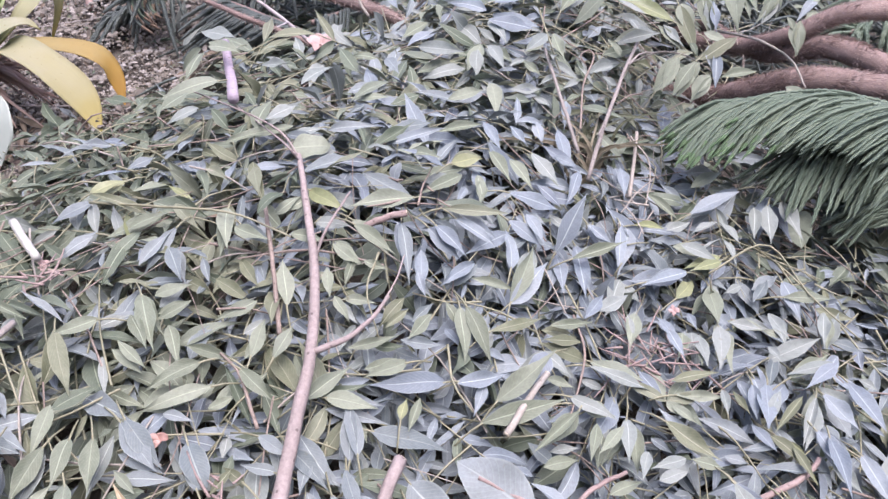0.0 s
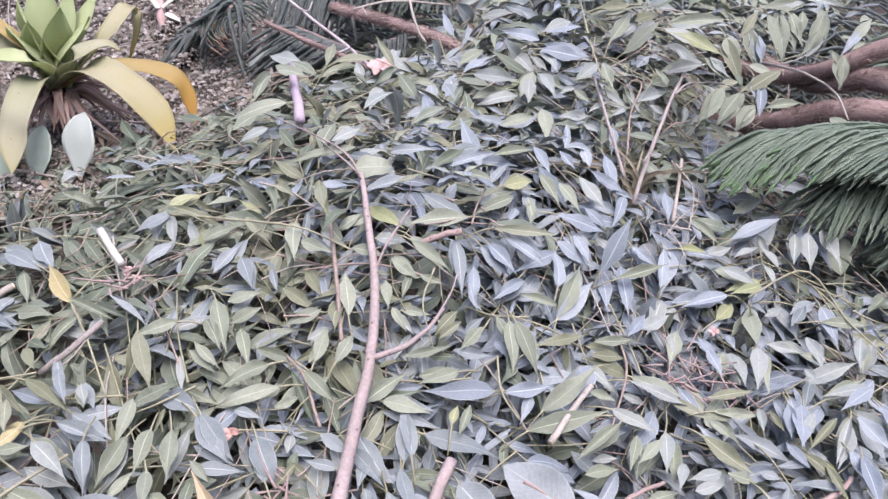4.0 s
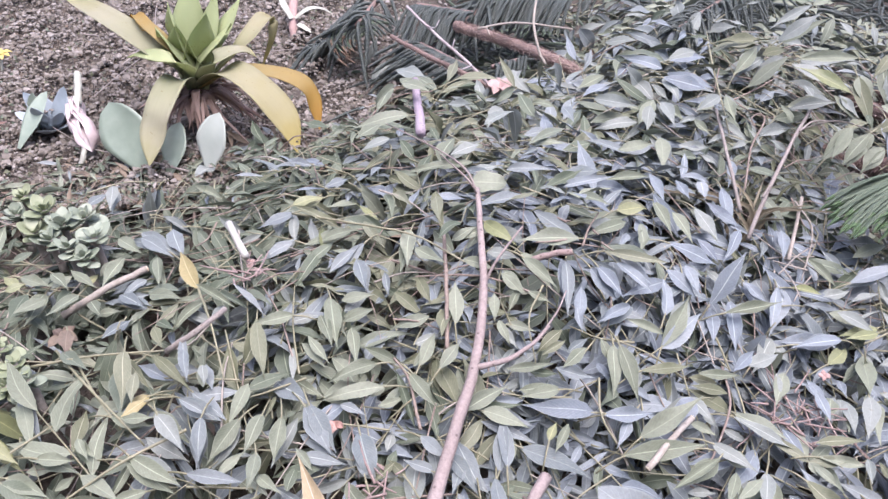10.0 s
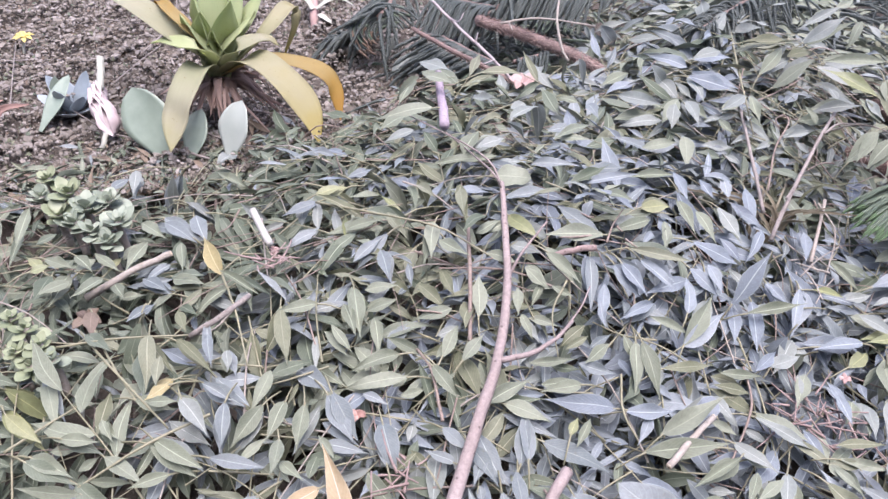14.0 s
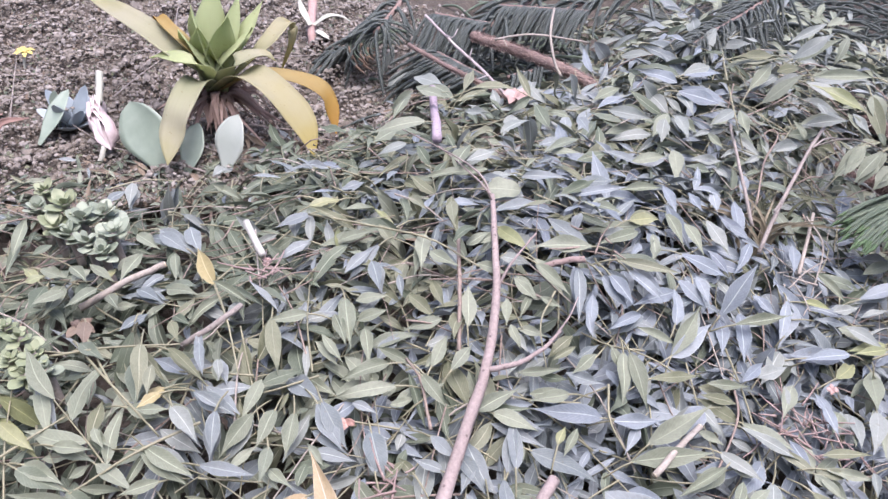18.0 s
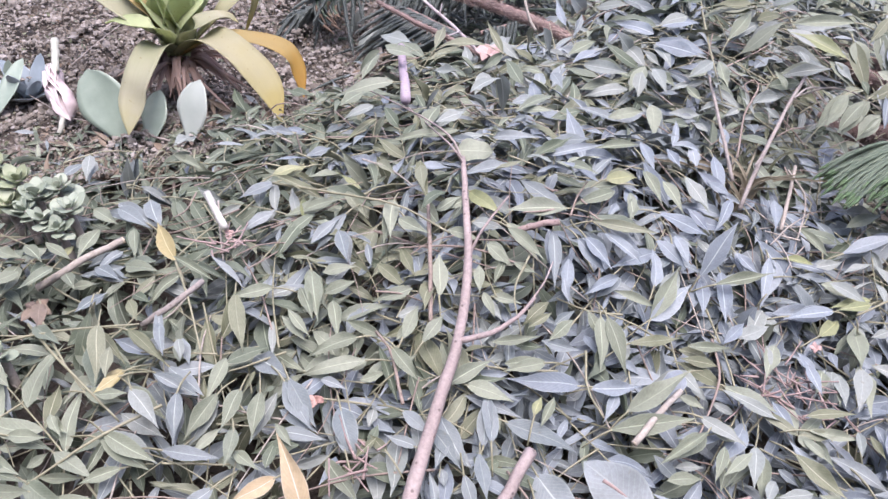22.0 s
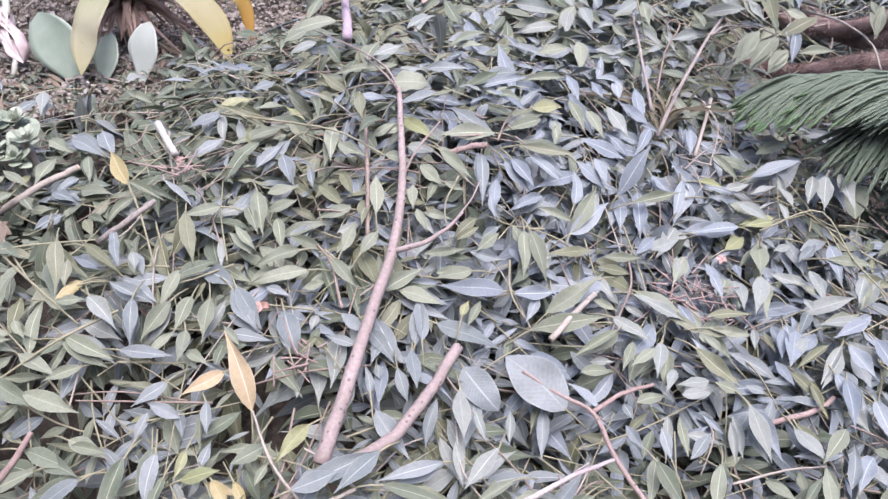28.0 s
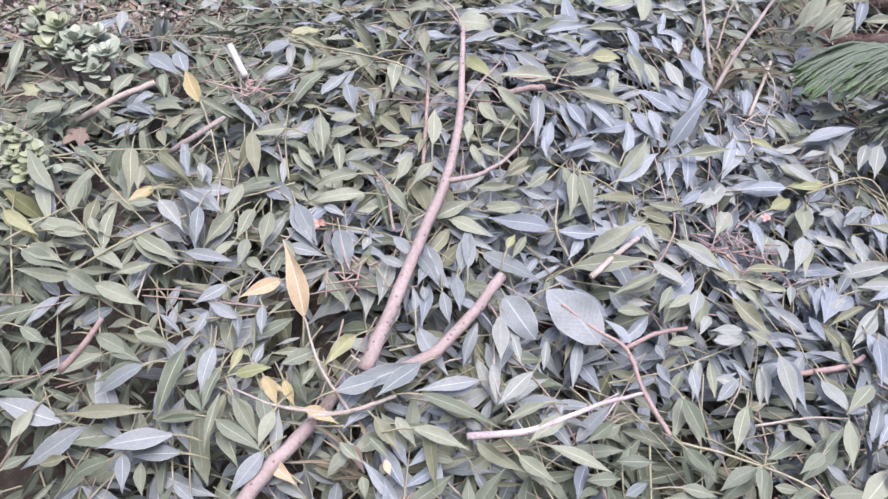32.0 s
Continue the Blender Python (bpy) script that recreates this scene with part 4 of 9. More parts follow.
lay_leaf("g", (-0.368, -0.224, 0.267), (-0.316, -0.222, 0.274), 0.018)
lay_leaf("k", (-0.442, -0.323, 0.238), (-0.374, -0.332, 0.235), 0.023)
lay_leaf("g", (-0.285, -0.281, 0.245), (-0.324, -0.309, 0.236), 0.015)
lay_leaf("g", (-0.193, -0.208, 0.264), (-0.178, -0.257, 0.264), 0.017)
lay_leaf("s", (-0.310, -0.175, 0.272), (-0.248, -0.187, 0.263), 0.022)
lay_leaf("g", (-0.068, -0.056, 0.286), (-0.024, -0.089, 0.276), 0.019)
lay_leaf("s", (-0.033, -0.119, 0.259), (0.010, -0.139, 0.260), 0.016)
lay_leaf("s", (-0.002, -0.154, 0.249), (-0.041, -0.153, 0.256), 0.013)
lay_leaf("g", (0.027, -0.069, 0.272), (0.087, -0.069, 0.273), 0.020)
lay_leaf("g", (-0.079, -0.044, 0.284), (-0.136, -0.035, 0.284), 0.017)
lay_leaf("g", (0.159, 0.071, 0.299), (0.175, 0.008, 0.274), 0.019)
lay_leaf("g", (0.166, 0.073, 0.300), (0.207, 0.016, 0.270), 0.022)
lay_leaf("g", (0.499, 0.236, 0.237), (0.524, 0.230, 0.156), 0.025)
lay_leaf("s", (-0.170, -0.133, 0.270), (-0.119, -0.180, 0.256), 0.024)
lay_leaf("s", (-0.095, -0.147, 0.269), (-0.066, -0.192, 0.262), 0.027)
lay_leaf("s", (0.008, -0.108, 0.257), (0.053, -0.155, 0.240), 0.023)
lay_leaf("s", (0.024, -0.131, 0.252), (0.028, -0.175, 0.249), 0.015)
lay_leaf("l", (0.112, -0.078, 0.264), (0.114, -0.051, 0.269), 0.012)
lay_leaf("s", (0.075, -0.126, 0.256), (0.052, -0.060, 0.276), 0.019)
lay_leaf("s", (0.065, -0.138, 0.253), (0.086, -0.194, 0.249), 0.017)
lay_leaf("s", (0.038, -0.213, 0.245), (0.023, -0.182, 0.257), 0.012)
lay_leaf("s", (0.055, -0.166, 0.246), (0.082, -0.201, 0.231), 0.016)
lay_leaf("g", (-0.055, -0.086, 0.274), (-0.037, -0.055, 0.285), 0.013)
lay_leaf("o", (-0.030, -0.172, 0.251), (-0.057, -0.159, 0.255), 0.012)
lay_leaf("w", (-0.462, 0.993, 0.134), (-0.513, 0.935, 0.070), 0.026)
lay_leaf("g", (-0.246, 0.452, 0.324), (-0.334, 0.407, 0.310), 0.026)
lay_leaf("o", (-0.235, 0.512, 0.306), (-0.208, 0.539, 0.230), 0.026)
lay_leaf("w", (-0.080, 0.479, 0.364), (-0.063, 0.498, 0.283), 0.025)
lay_leaf("w", (-0.104, 0.367, 0.383), (-0.069, 0.412, 0.320), 0.026)
lay_leaf("s", (0.065, 0.910, 0.353), (0.139, 0.944, 0.328), 0.026)
lay_leaf("b", (0.141, 0.643, 0.391), (0.227, 0.639, 0.388), 0.026)
lay_leaf("w", (0.039, 0.562, 0.368), (0.114, 0.542, 0.377), 0.026)
lay_leaf("o", (0.221, 0.824, 0.393), (0.318, 0.820, 0.415), 0.026)
lay_leaf("w", (0.348, 0.842, 0.387), (0.293, 0.815, 0.317), 0.026)
lay_leaf("w", (0.334, 0.895, 0.388), (0.397, 0.907, 0.453), 0.026)
lay_leaf("w", (0.364, 0.845, 0.372), (0.452, 0.821, 0.360), 0.026)
lay_leaf("w", (0.381, 0.876, 0.368), (0.469, 0.866, 0.391), 0.026)
lay_leaf("w", (0.230, 0.368, 0.330), (0.273, 0.317, 0.317), 0.021)
lay_leaf("w", (0.323, 0.327, 0.287), (0.294, 0.314, 0.208), 0.021)
lay_leaf("b", (0.370, 0.306, 0.271), (0.362, 0.213, 0.263), 0.018)
lay_leaf("w", (0.384, 0.281, 0.258), (0.308, 0.284, 0.221), 0.014)
lay_leaf("b", (0.557, 0.428, 0.276), (0.505, 0.444, 0.210), 0.020)
lay_leaf("w", (0.592, 0.395, 0.279), (0.586, 0.325, 0.266), 0.024)
lay_leaf("w", (0.621, 0.418, 0.272), (0.627, 0.331, 0.268), 0.026)
lay_leaf("l", (0.518, 0.288, 0.247), (0.471, 0.256, 0.245), 0.015)
lay_leaf("b", (0.462, 0.243, 0.255), (0.391, 0.189, 0.271), 0.019)
lay_leaf("w", (0.330, 0.130, 0.265), (0.378, 0.170, 0.260), 0.021)
lay_leaf("w", (0.500, 0.171, 0.233), (0.498, 0.095, 0.232), 0.024)
lay_leaf("b", (0.529, 0.078, 0.232), (0.525, 0.022, 0.233), 0.019)
lay_leaf("w", (0.603, 0.067, 0.238), (0.570, -0.012, 0.238), 0.015)
lay_leaf("w", (0.317, 0.044, 0.259), (0.406, 0.029, 0.246), 0.014)
lay_leaf("g", (0.423, 0.030, 0.245), (0.494, 0.042, 0.236), 0.015)
lay_leaf("o", (0.408, -0.011, 0.246), (0.466, -0.059, 0.240), 0.024)
lay_leaf("w", (0.365, -0.011, 0.240), (0.369, -0.070, 0.240), 0.019)
lay_leaf("w", (0.297, -0.003, 0.255), (0.353, -0.027, 0.254), 0.016)
lay_leaf("g", (0.309, -0.021, 0.255), (0.258, -0.089, 0.257), 0.015)
lay_leaf("b", (0.270, 0.037, 0.276), (0.242, -0.007, 0.271), 0.027)
lay_leaf("b", (0.586, 0.011, 0.243), (0.605, -0.029, 0.240), 0.015)
lay_leaf("w", (-0.526, 0.137, 0.247), (-0.499, 0.182, 0.180), 0.023)
lay_leaf("g", (-0.639, -0.042, 0.237), (-0.583, -0.051, 0.239), 0.019)
lay_leaf("l", (-0.633, -0.080, 0.245), (-0.614, -0.060, 0.245), 0.012)
lay_leaf("l", (-0.519, -0.258, 0.253), (-0.475, -0.237, 0.183), 0.023)
lay_leaf("g", (-0.485, -0.228, 0.255), (-0.423, -0.287, 0.254), 0.019)
lay_leaf("l", (-0.496, -0.285, 0.249), (-0.435, -0.305, 0.250), 0.019)
lay_leaf("g", (-0.415, -0.293, 0.255), (-0.367, -0.288, 0.264), 0.017)
lay_leaf("k", (-0.426, -0.123, 0.277), (-0.430, -0.167, 0.204), 0.017)
lay_leaf("o", (-0.397, -0.145, 0.287), (-0.362, -0.211, 0.274), 0.021)
lay_leaf("y", (-0.333, -0.199, 0.283), (-0.350, -0.228, 0.279), 0.012)
lay_leaf("w", (-0.311, -0.215, 0.287), (-0.252, -0.249, 0.288), 0.022)
lay_leaf("s", (-0.266, -0.197, 0.283), (-0.248, -0.243, 0.268), 0.018)
lay_leaf("d", (-0.500, -0.120, 0.260), (-0.468, -0.167, 0.278), 0.018)
lay_leaf("k", (-0.389, -0.403, 0.207), (-0.350, -0.411, 0.200), 0.014)
lay_leaf("g", (-0.277, -0.397, 0.208), (-0.331, -0.435, 0.185), 0.018)
lay_leaf("k", (-0.303, -0.382, 0.213), (-0.243, -0.385, 0.212), 0.020)
lay_leaf("s", (-0.221, -0.399, 0.221), (-0.271, -0.443, 0.191), 0.019)
lay_leaf("k", (-0.187, -0.369, 0.235), (-0.183, -0.449, 0.205), 0.021)
lay_leaf("s", (-0.151, -0.359, 0.250), (-0.144, -0.414, 0.237), 0.019)
lay_leaf("k", (-0.134, -0.378, 0.240), (-0.132, -0.430, 0.228), 0.016)
lay_leaf("g", (-0.325, -0.473, 0.170), (-0.329, -0.519, 0.158), 0.016)
lay_leaf("o", (-0.274, -0.466, 0.182), (-0.190, -0.443, 0.210), 0.017)
lay_leaf("s", (-0.146, -0.456, 0.210), (-0.217, -0.503, 0.204), 0.024)
lay_leaf("g", (-0.109, -0.398, 0.232), (-0.056, -0.437, 0.220), 0.017)
lay_leaf("g", (-0.053, -0.403, 0.245), (-0.049, -0.448, 0.236), 0.016)
lay_leaf("k", (-0.108, -0.434, 0.233), (-0.043, -0.448, 0.229), 0.017)
lay_leaf("s", (-0.044, -0.446, 0.231), (-0.054, -0.501, 0.213), 0.020)
lay_leaf("k", (-0.203, -0.499, 0.184), (-0.240, -0.527, 0.168), 0.017)
lay_leaf("s", (-0.192, -0.492, 0.194), (-0.164, -0.528, 0.189), 0.016)
lay_leaf("k", (-0.316, -0.545, 0.155), (-0.299, -0.513, 0.152), 0.012)
lay_leaf("s", (-0.003, -0.359, 0.249), (0.044, -0.324, 0.255), 0.020)
lay_leaf("s", (0.074, -0.288, 0.257), (0.045, -0.352, 0.259), 0.021)
lay_leaf("s", (0.143, -0.267, 0.237), (0.080, -0.319, 0.246), 0.017)
lay_leaf("g", (0.092, -0.365, 0.246), (0.163, -0.357, 0.234), 0.019)
lay_leaf("w", (0.198, -0.236, 0.247), (0.169, -0.299, 0.245), 0.019)
lay_leaf("w", (0.136, -0.174, 0.250), (0.154, -0.240, 0.243), 0.021)
lay_leaf("g", (0.223, -0.256, 0.224), (0.184, -0.309, 0.235), 0.015)
lay_leaf("g", (0.248, -0.273, 0.235), (0.215, -0.321, 0.231), 0.020)
lay_leaf("k", (0.303, -0.251, 0.227), (0.277, -0.292, 0.221), 0.017)
lay_leaf("g", (0.211, -0.340, 0.229), (0.259, -0.359, 0.228), 0.018)
lay_leaf("g", (0.237, -0.315, 0.231), (0.320, -0.313, 0.226), 0.016)
lay_leaf("k", (0.085, -0.323, 0.249), (0.178, -0.314, 0.238), 0.015)
lay_leaf("w", (0.475, -0.081, 0.247), (0.504, -0.153, 0.245), 0.022)
lay_leaf("w", (0.529, -0.097, 0.245), (0.562, -0.142, 0.249), 0.019)
lay_leaf("k", (0.536, -0.204, 0.246), (0.514, -0.242, 0.241), 0.015)
lay_leaf("k", (0.373, -0.184, 0.230), (0.412, -0.230, 0.225), 0.020)
lay_leaf("g", (0.445, -0.175, 0.245), (0.437, -0.241, 0.241), 0.017)
lay_leaf("k", (0.385, -0.258, 0.237), (0.425, -0.284, 0.234), 0.016)
lay_leaf("k", (0.468, -0.248, 0.237), (0.430, -0.286, 0.228), 0.019)
lay_leaf("k", (0.390, -0.298, 0.219), (0.433, -0.293, 0.223), 0.015)
lay_leaf("b", (0.598, -0.000, 0.247), (0.597, -0.095, 0.260), 0.021)
lay_leaf("g", (0.523, 0.715, 0.490), (0.544, 0.653, 0.428), 0.026)
lay_leaf("g", (0.598, 0.721, 0.496), (0.576, 0.665, 0.440), 0.024)
strew_leaf("g", (-0.202, -0.014, 0.297), (-0.163, -0.060, 0.297), 0.018)
strew_leaf("g", (-0.172, -0.015, 0.296), (-0.138, 0.006, 0.310), 0.014)
strew_leaf("g", (-0.161, -0.011, 0.287), (-0.134, -0.059, 0.278), 0.017)
strew_leaf("g", (-0.206, -0.044, 0.287), (-0.167, -0.071, 0.279), 0.012)
strew_leaf("s", (-0.133, -0.114, 0.265), (-0.098, -0.120, 0.270), 0.012)
strew_leaf("g", (-0.397, -0.253, 0.249), (-0.355, -0.274, 0.253), 0.016)
strew_leaf("k", (-0.607, -0.055, 0.234), (-0.612, -0.016, 0.228), 0.014)
strew_leaf("g", (-0.586, -0.047, 0.236), (-0.585, -0.002, 0.229), 0.015)
strew_leaf("k", (-0.569, -0.031, 0.225), (-0.559, -0.083, 0.234), 0.018)
strew_leaf("g", (-0.486, 0.057, 0.239), (-0.431, -0.014, 0.260), 0.017)
strew_leaf("k", (-0.442, -0.016, 0.246), (-0.398, -0.017, 0.271), 0.017)
strew_leaf("s", (-0.192, 0.081, 0.317), (-0.155, 0.031, 0.319), 0.019)
strew_leaf("s", (-0.501, -0.034, 0.227), (-0.452, -0.014, 0.243), 0.019)
strew_leaf("s", (-0.501, -0.007, 0.230), (-0.461, 0.006, 0.250), 0.016)
strew_leaf("s", (-0.455, -0.106, 0.251), (-0.442, -0.067, 0.254), 0.014)
strew_leaf("s", (-0.349, -0.097, 0.284), (-0.310, -0.156, 0.286), 0.014)
strew_leaf("s", (-0.305, -0.120, 0.273), (-0.280, -0.154, 0.276), 0.014)
strew_leaf("g", (-0.183, -0.228, 0.254), (-0.148, -0.248, 0.259), 0.014)
strew_leaf("g", (0.014, 0.048, 0.310), (0.036, 0.025, 0.294), 0.012)
strew_leaf("g", (0.167, 0.109, 0.311), (0.224, 0.123, 0.290), 0.015)
strew_leaf("g", (0.452, 0.152, 0.228), (0.439, 0.093, 0.239), 0.021)
strew_leaf("g", (0.271, 0.090, 0.269), (0.329, 0.112, 0.260), 0.014)
strew_leaf("g", (0.128, 0.053, 0.298), (0.103, 0.012, 0.294), 0.016)
strew_leaf("s", (0.097, 0.014, 0.289), (0.147, 0.016, 0.282), 0.017)
strew_leaf("g", (0.129, -0.047, 0.268), (0.123, -0.088, 0.260), 0.014)
strew_leaf("g", (0.418, 0.030, 0.231), (0.395, 0.082, 0.238), 0.016)
strew_leaf("g", (0.418, 0.030, 0.231), (0.454, 0.077, 0.236), 0.016)
strew_leaf("o", (0.415, 0.024, 0.238), (0.464, 0.035, 0.241), 0.016)
strew_leaf("g", (0.415, 0.022, 0.240), (0.438, -0.007, 0.247), 0.013)
strew_leaf("g", (-0.135, 0.534, 0.310), (-0.108, 0.572, 0.239), 0.026)
strew_leaf("g", (0.097, 0.349, 0.354), (0.156, 0.399, 0.347), 0.019)
strew_leaf("g", (0.101, 0.449, 0.348), (0.153, 0.481, 0.352), 0.021)
strew_leaf("g", (0.162, 0.527, 0.342), (0.179, 0.456, 0.329), 0.025)
strew_leaf("g", (0.156, 0.611, 0.359), (0.193, 0.562, 0.356), 0.021)
strew_leaf("g", (0.211, 0.616, 0.357), (0.249, 0.661, 0.365), 0.020)
strew_leaf("g", (0.207, 0.586, 0.357), (0.240, 0.561, 0.343), 0.015)
strew_leaf("g", (0.122, 0.539, 0.349), (0.142, 0.627, 0.359), 0.026)
strew_leaf("g", (0.088, 0.726, 0.356), (0.141, 0.752, 0.294), 0.026)
strew_leaf("g", (0.005, 0.650, 0.334), (0.046, 0.708, 0.343), 0.024)
strew_leaf("g", (0.201, 0.345, 0.328), (0.240, 0.305, 0.314), 0.019)
strew_leaf("b", (0.157, 0.418, 0.338), (0.192, 0.364, 0.323), 0.018)
strew_leaf("b", (0.198, 0.425, 0.333), (0.224, 0.385, 0.324), 0.016)
strew_leaf("b", (0.249, 0.403, 0.320), (0.309, 0.390, 0.292), 0.020)
strew_leaf("b", (0.234, 0.466, 0.324), (0.248, 0.418, 0.315), 0.017)
strew_leaf("s", (-0.311, 0.245, 0.293), (-0.278, 0.275, 0.302), 0.015)
strew_leaf("g", (-0.476, 1.018, 0.090), (-0.526, 0.967, 0.038), 0.026)
strew_leaf("g", (-0.346, 0.656, 0.250), (-0.352, 0.561, 0.252), 0.026)
strew_leaf("g", (-0.505, 1.110, 0.082), (-0.459, 1.178, 0.105), 0.026)
strew_leaf("g", (-0.483, 1.092, 0.076), (-0.430, 1.146, 0.037), 0.026)
strew_leaf("g", (-0.346, 0.687, 0.255), (-0.279, 0.642, 0.275), 0.026)
strew_leaf("g", (-0.579, 1.156, 0.078), (-0.605, 1.172, -0.001), 0.026)
strew_leaf("s", (-0.154, -0.305, 0.235), (-0.203, -0.298, 0.233), 0.017)
strew_leaf("k", (-0.164, -0.404, 0.214), (-0.129, -0.424, 0.217), 0.014)
strew_leaf("g", (0.376, -0.010, 0.230), (0.377, -0.077, 0.231), 0.022)
strew_leaf("g", (0.272, -0.088, 0.232), (0.315, -0.066, 0.228), 0.016)
strew_leaf("g", (0.346, -0.104, 0.222), (0.383, -0.078, 0.224), 0.015)
strew_leaf("g", (0.474, 0.149, 0.231), (0.470, 0.095, 0.236), 0.018)
strew_leaf("g", (0.516, 0.188, 0.228), (0.566, 0.177, 0.225), 0.017)
strew_leaf("b", (0.659, 0.157, 0.222), (0.610, 0.090, 0.229), 0.018)
strew_leaf("g", (0.660, 0.227, 0.226), (0.647, 0.169, 0.217), 0.020)
strew_leaf("g", (-0.539, 0.244, 0.234), (-0.502, 0.285, 0.169), 0.021)
strew_leaf("s", (-0.496, 0.114, 0.251), (-0.452, 0.059, 0.262), 0.024)
strew_leaf("k", (-0.458, 0.010, 0.247), (-0.490, 0.060, 0.248), 0.020)
strew_leaf("g", (-0.385, -0.006, 0.280), (-0.306, -0.039, 0.295), 0.014)
strew_leaf("g", (-0.187, 0.018, 0.298), (-0.148, 0.035, 0.313), 0.015)
strew_leaf("g", (-0.174, -0.006, 0.296), (-0.141, 0.014, 0.303), 0.013)
strew_leaf("s", (-0.184, 0.084, 0.312), (-0.160, 0.044, 0.301), 0.016)
strew_leaf("o", (-0.242, 0.144, 0.309), (-0.324, 0.163, 0.318), 0.015)
strew_leaf("s", (-0.297, 0.107, 0.293), (-0.330, 0.071, 0.284), 0.016)
strew_leaf("s", (-0.222, 0.061, 0.300), (-0.200, 0.117, 0.314), 0.017)
strew_leaf("g", (-0.260, 0.122, 0.298), (-0.212, 0.146, 0.320), 0.015)
strew_leaf("g", (-0.122, 0.117, 0.332), (-0.075, 0.092, 0.336), 0.018)
strew_leaf("o", (-0.129, 0.221, 0.346), (-0.100, 0.161, 0.352), 0.018)
strew_leaf("g", (-0.045, 0.172, 0.347), (-0.071, 0.141, 0.342), 0.014)
strew_leaf("g", (0.139, 0.276, 0.340), (0.089, 0.213, 0.348), 0.019)
strew_leaf("g", (0.168, 0.281, 0.331), (0.163, 0.227, 0.328), 0.018)
strew_leaf("g", (-0.001, 0.074, 0.328), (0.012, 0.036, 0.319), 0.014)
strew_leaf("g", (-0.002, 0.111, 0.333), (0.033, 0.092, 0.322), 0.014)
strew_leaf("g", (0.039, 0.091, 0.331), (0.072, 0.077, 0.331), 0.012)
strew_leaf("o", (0.078, 0.019, 0.299), (0.101, 0.048, 0.307), 0.013)
strew_leaf("b", (0.103, 0.094, 0.326), (0.116, 0.065, 0.308), 0.012)
strew_leaf("b", (0.170, 0.141, 0.307), (0.127, 0.087, 0.312), 0.018)
strew_leaf("g", (0.141, 0.072, 0.302), (0.166, 0.051, 0.283), 0.013)
strew_leaf("b", (0.373, 0.429, 0.284), (0.379, 0.360, 0.276), 0.019)
strew_leaf("g", (0.489, 0.441, 0.257), (0.550, 0.500, 0.263), 0.020)
strew_leaf("b", (0.605, 0.441, 0.259), (0.579, 0.357, 0.245), 0.026)
strew_leaf("g", (0.453, 0.313, 0.240), (0.506, 0.311, 0.236), 0.018)
strew_leaf("g", (-0.151, 0.359, 0.330), (-0.107, 0.404, 0.333), 0.021)
strew_leaf("g", (-0.119, 0.310, 0.347), (-0.194, 0.282, 0.333), 0.016)
strew_leaf("s", (-0.052, 0.463, 0.327), (0.003, 0.507, 0.330), 0.019)
strew_leaf("g", (0.044, 0.537, 0.336), (0.112, 0.569, 0.349), 0.022)
strew_leaf("g", (-0.087, 1.073, 0.190), (-0.070, 1.089, 0.108), 0.022)
strew_leaf("g", (-0.072, 1.119, 0.190), (-0.055, 1.133, 0.108), 0.020)
strew_leaf("s", (-0.052, 1.266, 0.174), (-0.059, 1.286, 0.092), 0.026)
strew_leaf("g", (0.307, 0.937, 0.356), (0.282, 0.951, 0.276), 0.026)
strew_leaf("g", (0.413, 0.645, 0.420), (0.454, 0.621, 0.396), 0.018)
strew_leaf("g", (0.539, 0.699, 0.474), (0.562, 0.667, 0.442), 0.017)
strew_leaf("g", (0.605, 0.705, 0.480), (0.569, 0.663, 0.438), 0.021)
strew_leaf("g", (0.590, 0.724, 0.499), (0.607, 0.685, 0.460), 0.020)
strew_leaf("b", (0.664, 0.704, 0.479), (0.628, 0.672, 0.447), 0.017)
strew_leaf("o", (0.639, 0.673, 0.448), (0.638, 0.630, 0.405), 0.021)
strew_leaf("g", (0.507, 0.597, 0.372), (0.477, 0.565, 0.340), 0.028)
strew_leaf("g", (0.523, 0.595, 0.370), (0.580, 0.609, 0.384), 0.020)
strew_leaf("o", (0.541, 0.640, 0.415), (0.479, 0.613, 0.388), 0.021)
strew_leaf("g", (0.669, 0.699, 0.317), (0.710, 0.650, 0.319), 0.021)
strew_leaf("o", (-0.200, 0.244, 0.327), (-0.169, 0.252, 0.248), 0.017)
strew_leaf("o", (-0.131, 0.232, 0.346), (-0.098, 0.152, 0.336), 0.018)
strew_leaf("g", (-0.140, 0.143, 0.326), (-0.128, 0.083, 0.310), 0.020)
strew_leaf("g", (-0.078, 0.136, 0.344), (-0.051, 0.165, 0.357), 0.014)
strew_leaf("g", (0.001, 0.113, 0.331), (0.039, 0.099, 0.320), 0.014)
strew_leaf("g", (0.170, 0.362, 0.329), (0.211, 0.307, 0.312), 0.020)
strew_leaf("b", (0.243, 0.322, 0.308), (0.284, 0.308, 0.287), 0.016)
strew_leaf("b", (0.142, 0.201, 0.333), (0.193, 0.187, 0.311), 0.018)
strew_leaf("g", (0.159, 0.283, 0.339), (0.170, 0.240, 0.327), 0.016)
strew_leaf("g", (0.333, 0.482, 0.307), (0.382, 0.450, 0.282), 0.016)
strew_leaf("g", (0.415, 0.395, 0.268), (0.462, 0.361, 0.255), 0.017)
strew_leaf("k", (-0.393, -0.252, 0.248), (-0.360, -0.276, 0.241), 0.014)
strew_leaf("g", (-0.289, -0.154, 0.274), (-0.303, -0.132, 0.288), 0.012)
